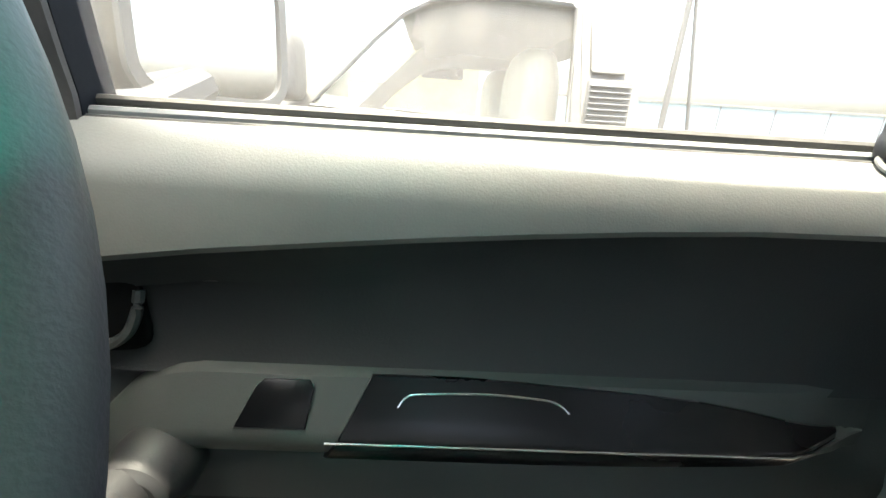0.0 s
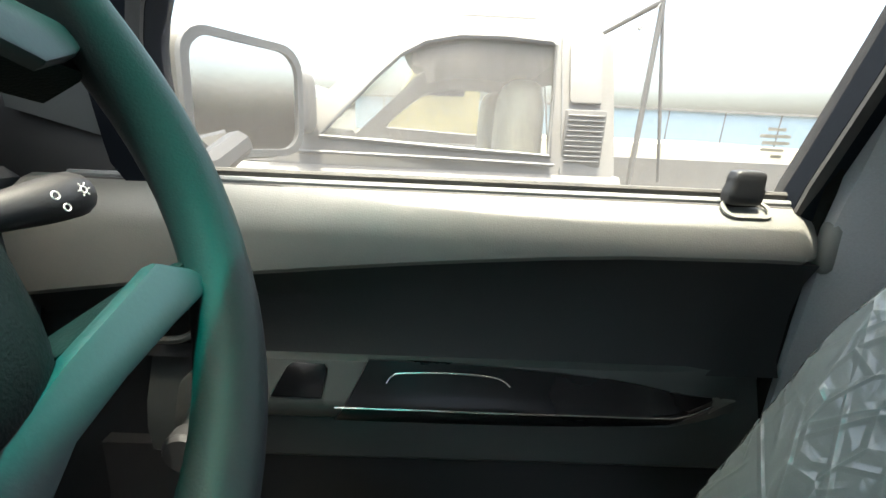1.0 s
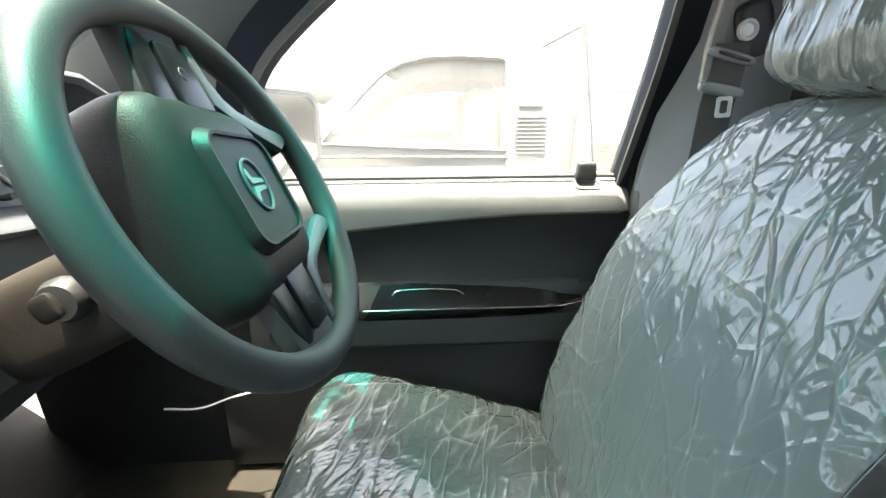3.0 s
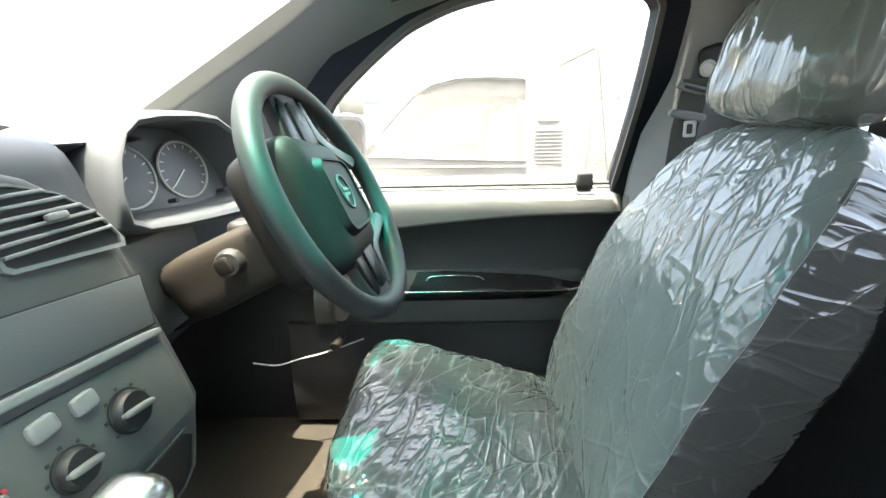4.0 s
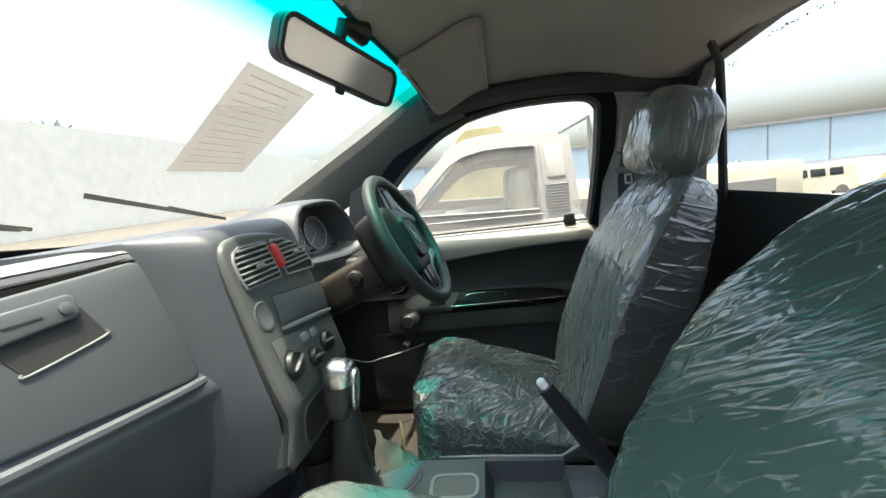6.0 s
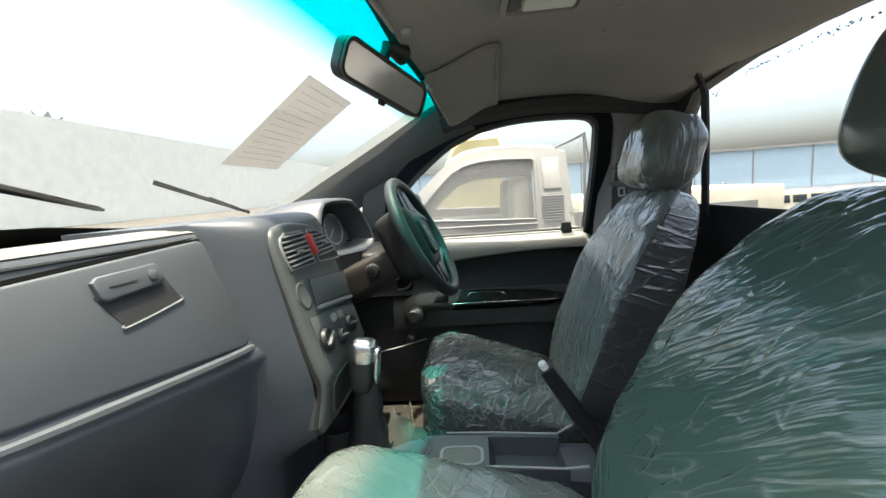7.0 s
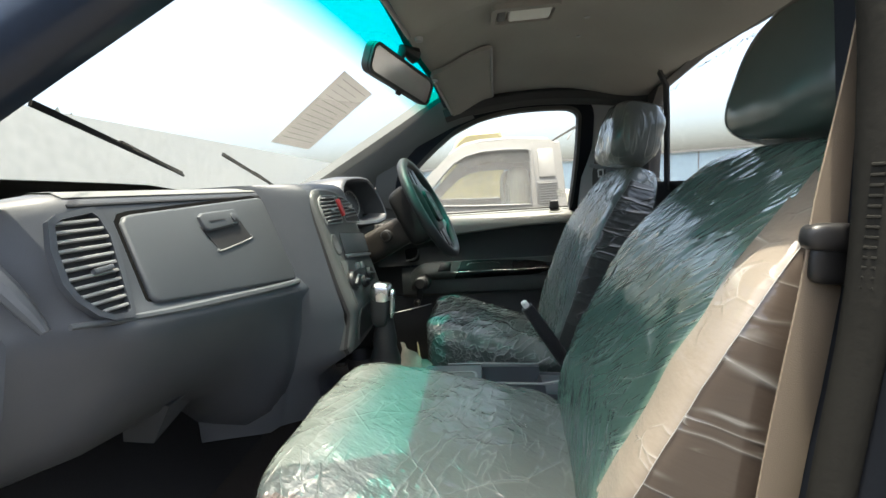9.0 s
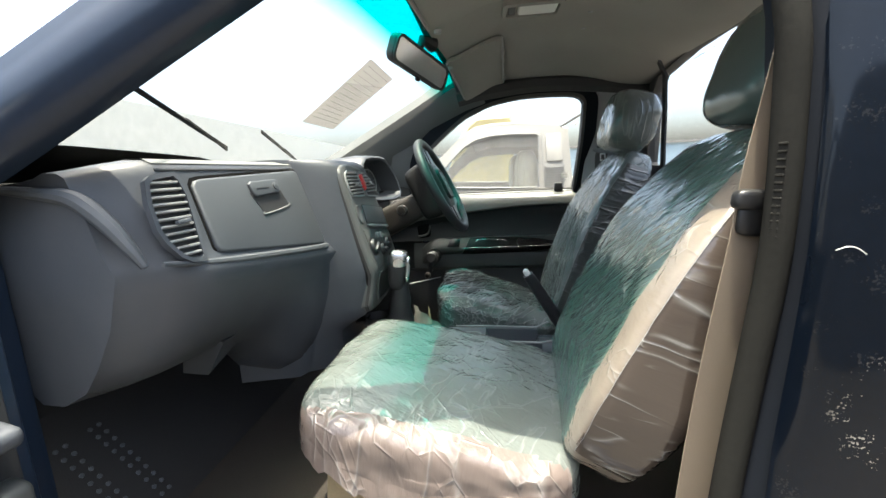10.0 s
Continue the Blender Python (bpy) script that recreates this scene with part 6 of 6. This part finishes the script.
solo("door_seal_passenger", tube(smooth_line([(0.28, -0.713, 0.55), (0.302, -0.713, 0.876), (0.32, -0.713, 1.053), (0.337, -0.712, 1.207), (0.341, -0.708, 1.358), (0.338, -0.70, 1.472), (0.325, -0.665, 1.58), (0.28, -0.63, 1.645), (0.1, -0.62, 1.658)], 6), 0.0165, 12), M_RUBW, "worn rubber door seal with a pleated lip", kind="structure")
solo("side_wall_passenger", loft([[(x, -0.738 + t, z), (x + 0.004, -0.748 + t, z), (x + 0.014, -0.757 + t, z), (x + 0.028, -0.7635 + t, z), (x + 0.045, -0.768 + t, z), (x + 0.07, -0.772 + t, z), (0.70, -0.80 + t, z), (1.2, -0.84 + t, z), (1.2, -0.78 + t, z), (0.45, -0.70 + t, z)] for x, z, t in ((0.318, 0.42, 0.0), (0.332, 0.976, -0.006), (0.343, 1.097, -0.004), (0.353, 1.206, 0.0), (0.358, 1.297, 0.005), (0.362, 1.38, 0.012), (0.362, 1.454, 0.022), (0.355, 1.6, 0.05), (0.34, 1.72, 0.08))]), M_NAVYS, "navy body side behind the doorway, toned down as dimly lit, spotted with dirt", kind="structure", smooth=60)
for (x0, z0, x1, z1), bow in (((0.366, 1.213, 0.388, 1.210), 0.006), ((0.347, 1.079, 0.366, 1.067), 0.007)):
    arc = []
    for i in range(9):
        w = i / 8
        x, z = x0 + (x1 - x0) * w, z0 + (z1 - z0) * w + bow * math.sin(math.pi * w)
        edge = lerp_table([(0.976, 0.332), (1.097, 0.343), (1.206, 0.353), (1.297, 0.358)], z)
        arc.append((x, lerp_table([(0.0, -0.738), (0.004, -0.748), (0.014, -0.757), (0.028, -0.7635), (0.045, -0.768), (0.07, -0.772)], x - edge) - 0.001, z))
    solo("paint_scratch", tube(arc, 0.0006, 5), M_GREYP, "curved pale scratch in the navy paint", kind="structure")


ribs = []
for i in range(24):
    z = 1.13 + i * 0.0085
    x = lerp_table([(0.876, 0.302), (1.053, 0.32), (1.207, 0.337), (1.358, 0.341), (1.472, 0.338)], z)
    ribs.append(put(box((-0.0035, -0.0045, -0.0016), (0.003, 0.0045, 0.0016), 0.0008, 1), pose(x - 0.009, -0.7195, z, 0, 8, 38)))
solo("seal_ribs", join(*ribs), M_RUBW, "small ribs along the rubber door seal", kind="stuff")


# ---- open passenger door ----
def open_door():
    t = thing("passenger_door", (-0.78, -0.76, 0.5), "open passenger door with a grey armrest and a ribbed grille", "door")
    f = axes((-0.66, -0.735, 0.0), (-0.28, -1, 0), (0, 0, 1))
    n = f.to_3x3() @ Vector((0, 0, 1))
    if n.x < 0:
        f = f @ Matrix.Diagonal((1, 1, -1, 1))
    part("door_skin", put(box((0.0, 0.46, -0.06), (1.02, 1.22, -0.02), 0.01), f), M_NAVY, t)
    part("door_card", put(box((0.02, 0.50, -0.02), (1.0, 1.21, 0.0), 0.01), f), M_DARK, t)
    part("armrest", put(box((0.03, 0.985, 0.0), (0.85, 1.015, 0.06), 0.012, 3), f), M_DASH, t, "grey armrest ledge")
    g = part("grille", put(box((0.03, 0.70, 0.0), (0.22, 0.93, 0.05), 0.012, 3), f), M_ARM, t, "ribbed loudspeaker grille")
    for i in range(12):
        part("rib", put(box((0.05, 0.72 + i * 0.016, 0.05), (0.20, 0.727 + i * 0.016, 0.054), 0.002, 1), f), M_BLACK, g)
    fr = [(0.03, 1.2), (0.3, 1.48), (0.55, 1.60), (0.9, 1.62), (1.0, 1.58), (1.01, 1.2)]
    part("window_frame", put(tube(smooth_line([(x, y, -0.03) for x, y in fr], 5), 0.02, 8), f), M_NAVY, t)


open_door()


# ---- on the windscreen: notice and wipers ----
def on_glass(x, y, up=0.0):
    k = Vector((-0.508, 0, 1)).normalized() * up
    return Vector((x, y, ws_z(x))) + k


pn = thing("paper_notice", (-0.38, 0.02, 1.5), "long faded printed notice lying on the outside of the windscreen", "paper notice")
pa, pb, pc = on_glass(-0.262, -0.155, 0.006), on_glass(-0.26, 0.08, 0.006), on_glass(-0.50, -0.05, 0.006)
u, v = pb - pa, pc - pa
bm = loft([[pa + u * s + v * t + Vector((0, 0, 0.0008 * k)) for s, k in ((0, 0), (1, 0), (1, 1), (0, 1))] for t in (0, 0.25, 0.5, 0.75, 1.0)])
part("sheet", bm, M_PAPER, pn)
for i in range(13):
    t0 = 0.06 + i * 0.068
    s1 = 0.9 - 0.25 * ((i * 7) % 4) / 4
    b = loft([[pa + u * s + v * t + Vector((0, 0, -0.0012 + 0.0004 * k)) for s, k in ((0.1, 0), (s1, 0), (s1, 1), (0.1, 1))] for t in (t0, t0 + 0.006)])
    part("print_line", b, M_PRINT2, pn)


def wiper(tip, foot):
    t = thing("windscreen_wiper", on_glass(*foot), "thin black windscreen wiper resting on the glass", "wiper", "wipers")
    a, b = on_glass(*tip, 0.012), on_glass(*foot, 0.012)
    part("blade", ribbon([a, a.lerp(b, 0.5), b], [(0.0, 0.002, 0.004)] * 3, 0.004), M_WIPER, t)
    part("arm", tube([a.lerp(b, 0.45) + Vector((0, 0, 0.005)), a.lerp(b, 0.8) + Vector((-0.004, 0.0, 0.004)), b + Vector((-0.02, 0.03, -0.002))], 0.0035, 6), M_WIPER, t)


wiper((-0.572, -0.14), (-0.72, 0.43))
wiper((-0.525, -0.60), (-0.65, -0.18))

# ---- outside ----
SLOPE = 0.09
bm = bmesh.new()
bmesh.ops.create_grid(bm, x_segments=30, y_segments=30, size=400)
for v_ in bm.verts:
    v_.co.z = -SLOPE * v_.co.x - 0.02
solo("ground", bm, M_GROUND, "bare dusty yard sloping gently", kind="structure", smooth=0)


def parked_truck():
    t = thing("pickup_truck", (0.2, 2.4, 0), "dusty silver single-cab pickup parked alongside, with cab vents", "pickup truck")

    def ty(z, far=0):
        o = 0.0 if z < 1.19 else 0.42 * (z - 1.19)
        return 1.60 + o if not far else 3.25 - o

    win = [(-0.385, 1.222), (-0.31, 1.31), (-0.22, 1.41), (-0.14, 1.487), (-0.06, 1.53), (0.05, 1.553), (0.2, 1.556), (0.35, 1.546), (0.366, 1.535), (0.345, 1.193), (0.0, 1.205), (-0.2, 1.215)]
    outl = [(-0.62, 1.14), (-0.50, 1.25), (-0.33, 1.40), (-0.18, 1.54), (-0.08, 1.60), (0.05, 1.625), (0.25, 1.628), (0.50, 1.602), (0.535, 1.57), (0.56, 1.13), (0.0, 1.13), (-0.3, 1.13)]
    for far in (0, 1):
        rings = []
        hole = win if not far else [(x, z if z < 1.3 else 1.3 + (z - 1.3) * 0.72) for x, z in win]
        for (a, b), (c, d) in zip(hole + hole[:1], outl + outl[:1]):
            s = -0.03 if far else 0.03
            rings.append([(a, ty(b, far), b), (c, ty(d, far), d), (c, ty(d, far) + s, d), (a, ty(b, far) + s, b)])
        bm = loft(rings, caps=False)
        bmesh.ops.remove_doubles(bm, verts=bm.verts, dist=1e-5)
        side = part("cab_side", bm, M_TRUCK, t)
        bm = bmesh.new()
        bm.faces.new([bm.verts.new((x, ty(z, far) + (0.012 if not far else -0.012), z)) for x, z in hole])
        part("side_window", bm, M_FGLASS if far else M_TGLASS, side, "streaked dusty side window", smooth=0)
        fr = [Vector((x, ty(z, far) + (-0.004 if not far else 0.004), z)) for x, z in hole]
        part("window_rubber", tube(fr, 0.008, 6, True), M_TRIM, side)
    part("roof", loft([[(x, 1.78 + k, z), (x, 1.9, z + 0.03), (x, 2.43, z + 0.045), (x, 2.95, z + 0.03), (x, 3.07 - k, z), (x, 2.43, z - 0.02)] for x, z, k in ((-0.17, 1.55, 0.02), (-0.06, 1.605, 0.0), (0.05, 1.622, 0.0), (0.3, 1.622, 0.0), (0.50, 1.60, 0.0), (0.55, 1.5, 0.0))]), M_TRUCK, t)
    part("cab_back", loft([[(0.55, 1.64, 1.13), (0.58, 1.64, 1.13), (0.57, 1.80, 1.58), (0.54, 1.80, 1.58)], [(0.55, 1.9, 1.13), (0.58, 1.9, 1.13), (0.57, 1.9, 1.6), (0.54, 1.9, 1.6)]]), M_TRUCK, t)
    part("body_side", loft([[(x, y, z) for y, z in ((1.60, 1.135), (1.57, 1.10), (1.55, 0.95), (1.57, 0.6), (1.62, 0.45), (3.2, 0.45), (3.28, 0.95), (3.25, 1.135))] for x in (-1.9, -1.5, -0.6, 0.2, 0.58)]), M_TRUCK, t)
    part("bonnet", loft([[(x, 1.62, z - 0.04), (x, 1.75, z), (x, 2.42, z + 0.03), (x, 3.1, z), (x, 3.23, z - 0.04), (x, 2.4, z - 0.15)] for x, z in ((-2.0, 1.02), (-1.5, 1.12), (-0.9, 1.18), (-0.58, 1.2))]), M_TRUCK, t)
    part("windscreen", loft([[(-0.60, y, 1.19), (-0.59, y, 1.18), (-0.11, y2, 1.575), (-0.12, y2, 1.585)] for y, y2 in ((1.66, 1.80), (3.2, 3.06))]), M_FGLASS, t)
    part("load_bed", loft([[(x, 1.60, 1.10), (x, 1.60, 0.6), (x, 3.25, 0.6), (x, 3.25, 1.10), (x, 3.20, 1.10), (x, 3.20, 0.7), (x, 1.65, 0.7), (x, 1.65, 1.10)] for x in (0.62, 1.5, 2.6)]), M_TRUCK, t)
    part("quarter_panel", put(slab(rounded(0.105, 0.2, 0.012), 0.006, 0.003), Matrix(((1, 0, 0, 0.462), (0, 0.387, -0.922, ty(1.45) - 0.002), (0, 0.922, 0.387, 1.45), (0, 0, 0, 1)))), M_TRUCK, t, "raised blank panel behind the door")
    part("door_gap", tube([(0.385, ty(z) - 0.002, z) for z in (1.14, 1.3, 1.45, 1.56)], 0.0035, 6), M_TRIM, t)
    part("belt_strip", tube([(-0.55, 1.592, 1.176), (0.0, 1.592, 1.172), (0.36, 1.592, 1.166)], 0.006, 6), M_TRIM, t)
    vent = part("cab_vent", put(slab(rounded(0.13, 0.175, 0.008), 0.008, 0.003), Matrix(((1, 0, 0, 0.449), (0, 0.0, -1, ty(1.25) - 0.012), (0, 1, 0, 1.25), (0, 0, 0, 1)))), M_TRUCK, t, "louvred vent panel")
    for i in range(10):
        part("louvre", box((0.392, ty(1.25) - 0.03, 1.178 + i * 0.0155), (0.506, ty(1.25) - 0.018, 1.1835 + i * 0.0155), 0.002, 1), M_TRIM, vent)
    mr = part("wing_mirror", put(soft((0.035, 0.07, 0.09), 4, 7), pose(-0.42, 1.55, 1.32)), M_TRUCK, t, "dusty wing mirror")
    for x in (-1.45, 1.65):
        for y in (1.68, 3.15):
            wh = part("wheel", put(lathe([(0.2, -0.1), (0.33, -0.1), (0.36, -0.06), (0.36, 0.06), (0.33, 0.1), (0.2, 0.1)], 28), pose(x, y, 0.36 - SLOPE * x, 90)), M_TYRE, t)
            part("rim", put(lathe([(0, -0.09), (0.2, -0.09), (0.2, 0.09), (0, 0.09)], 20), pose(x, y, 0.36 - SLOPE * x, 90)), M_SILVER, wh)
    for y in (1.66, 3.18):
        part("rack_post", tube([(0.64, y, 1.1), (0.65, y, 1.66)], 0.009, 8), M_TRUCK, t)
        part("rack_brace", tube([(0.59, y, 1.58), (0.65, y, 1.66), (0.74, y, 1.12)], 0.006, 8), M_TRUCK, t)
    part("rack_bar", tube([(0.65, 1.66, 1.66), (0.65, 3.18, 1.66)], 0.009, 8), M_TRUCK, t)
    part("roof_lining", loft([[(x, 1.80, z - 0.03), (x, 2.43, z), (x, 3.05, z - 0.03), (x, 3.04, z - 0.035), (x, 2.43, z - 0.008), (x, 1.81, z - 0.035)] for x, z in ((-0.1, 1.54), (0.1, 1.585), (0.53, 1.565))]), M_TRIM, t)
    part("dash_seen", box((-0.55, 1.75, 1.0), (-0.30, 3.1, 1.16), 0.03), M_BLACK, t)
    for y in (2.0, 2.8):
        part("seat_back", put(soft((0.08, 0.22, 0.3), 4, 6), pose(0.3, y, 1.15)), M_CREAM, t)


parked_truck()


def yellow_lorry():
    t = thing("lorry", (0.3, 6.0, 0), "yellow lorry cab standing behind the silver pickup", "lorry")
    part("cab", loft([[(x, 5.2, 0.5), (x, 5.2, z - 0.1), (x, 5.3, z), (x, 7.0, z), (x, 7.1, z - 0.1), (x, 7.1, 0.5)] for x, z in ((-0.62, 1.25), (-0.42, 1.7), (-0.24, 2.06), (-0.1, 2.17), (0.36, 2.18), (0.42, 2.05))]), M_YELLOW, t)
    part("side_window", box((-0.2, 5.18, 1.55), (0.25, 5.21, 1.88), 0.03), M_GLOSS, t)
    part("load_body", box((0.6, 5.15, 0.5), (4.2, 7.15, 1.15), 0.03), M_CREAM, t)
    for x in (0.0, 3.6):
        for y in (5.3, 7.0):
            part("wheel", put(lathe([(0.2, -0.12), (0.4, -0.12), (0.45, 0), (0.4, 0.12), (0.2, 0.12)], 24), pose(x, y, 0.42 - SLOPE * x, 90)), M_TYRE, t)


yellow_lorry()
# unseen, added wall: cuts sky light and reflections on the open doorway's side
solo("unseen_side_wall", box((-12, -5.2, -1.4), (12, -5.0, 3.0), 0.0), M_CONC, "unseen grey wall, added to hold back light from the doorway's side", kind="structure")


def shed():
    t = thing("factory_shed", (25, 33, -1), "long blue sheet-metal shed on a white plastered base", "building")
    y0, x0, x1 = 31.0, -6.0, 60.0

    def gz(x):
        return -SLOPE * x - 0.4

    part("base_wall", loft([[(x, y0, gz(x)), (x, y0, -0.2), (x, y0 + 12, -0.2), (x, y0 + 12, gz(x))] for x in (x0, x1)]), M_WALLW, t)
    bw = part("blue_wall", loft([[(x, y0 - 0.05, -0.2), (x, y0 - 0.05, 2.75), (x, y0 + 6, 2.8), (x, y0 + 12, 2.75), (x, y0 + 12, -0.2)] for x in (x0, x1)]), M_BLUE, t)
    for i in range(17):
        x = x0 + 2 + i * 4.0
        part("cover_strip", box((x - 0.04, y0 - 0.09, -0.2), (x + 0.04, y0 - 0.05, 2.7), 0.0), M_CONC, bw)
    part("eaves", box((x0, y0 - 0.25, 2.68), (x1, y0 + 0.0, 2.82), 0.0), M_CONC, t)
    for x in (19.5, 34.0, 46.0):
        part("window", box((x, y0 - 0.04, -1.05), (x + 1.3, y0 + 0.02, -0.45), 0.0), M_GLOSS, t)
    part("wall_lamp", put(lathe([(0, 0), (0.16, 0), (0.12, 0.2), (0, 0.2)], 12), pose(18.0, y0 - 0.08, 0.35, 90)), M_CONC, t)


shed()


def van(x, y, paint, label):
    t = thing("van", (x, y, -SLOPE * x), label, "van", "parked vans")
    z = -SLOPE * x + 0.0
    part("body", loft([[(x - 1.7, y - s, z + 0.35), (x - 1.75, y - s, z + 0.8), (x - 1.3, y - s * 0.97, z + 0.95), (x - 0.8, y - s * 0.9, z + 1.42), (x + 1.5, y - s * 0.9, z + 1.45), (x + 1.7, y - s, z + 0.9), (x + 1.7, y - s, z + 0.35)] for s in (0.8, -0.8)]), paint, t)
    for dx, w in ((-0.6, 0.55), (0.1, 0.6), (0.85, 0.55)):
        part("window", put(box((-w / 2, -0.02, -0.17), (w / 2, 0.02, 0.17), 0.01), pose(x + dx, y - 0.745, z + 1.18, -9)), M_GLOSS, t)
    for dx in (-1.05, 1.05):
        part("wheel", put(lathe([(0.15, -0.1), (0.28, -0.1), (0.3, 0), (0.28, 0.1), (0.15, 0.1)], 20), pose(x + dx, y - 0.72, z + 0.3, 90)), M_TYRE, t)


van(14.6, 20.0, M_CREAM, "cream coloured van parked in front of the shed")
van(18.8, 20.5, M_YELLOW, "yellow van parked in front of the shed")
van(23.2, 21.0, M_CREAM, "cream coloured van at the end of the row")


def far_wall():
    t = thing("boundary_wall", (-20, 20, 0), "long pale boundary wall running along the yard", "wall")
    a, b = Vector((-12.5, -4, 0)), Vector((-15, 60, 0))
    d = (b - a) / 12
    for i in range(12):
        p, q = a + d * i, a + d * (i + 1)
        part("panel", loft([[(s.x, s.y, -SLOPE * s.x - 0.5), (s.x - 0.25, s.y, -SLOPE * s.x - 0.5), (s.x - 0.25, s.y, 4.6), (s.x, s.y, 4.6)] for s in (p, q)]), M_WALLG, t)


far_wall()


def tree(x, y, h, seed):
    rnd = random.Random(seed)
    z0 = -SLOPE * x
    t = thing("tree", (x, y, z0), "distant broad-leaved tree, haze put into its pale leaves", "tree", "distant trees")
    part("trunk", tube([(x, y, z0 - 0.2), (x + 0.1, y, z0 + h * 0.25), (x - 0.1, y, z0 + h * 0.55)], [0.2, 0.15, 0.07], 8), M_BARK, t)
    bm = bmesh.new()
    for k in range(420):
        a, r = rnd.uniform(0, 6.28), rnd.uniform(0, 1) ** 0.6
        c = Vector((x + r * h * 0.42 * math.cos(a) * rnd.uniform(0.6, 1.1), y + r * h * 0.42 * math.sin(a), z0 + h * (0.62 + 0.36 * rnd.uniform(-1, 1) * (1 - r * 0.5))))
        s = h * rnd.uniform(0.03, 0.06)
        e = Euler((rnd.uniform(0, 6), rnd.uniform(0, 6), rnd.uniform(0, 6))).to_matrix()
        bm.faces.new([bm.verts.new(c + e @ Vector(q) * s) for q in ((-1, 0, 0), (0, -0.6, 0.2), (1.2, 0, 0), (0, 0.6, 0.2))])
    part("crown", bm, M_LEAF, t, smooth=0)


for i, (x, y, h) in enumerate(((-30, 27, 6.5), (-30.5, 24, 5.9), (-30, 32, 5.4))):
    tree(x, y, h, i)
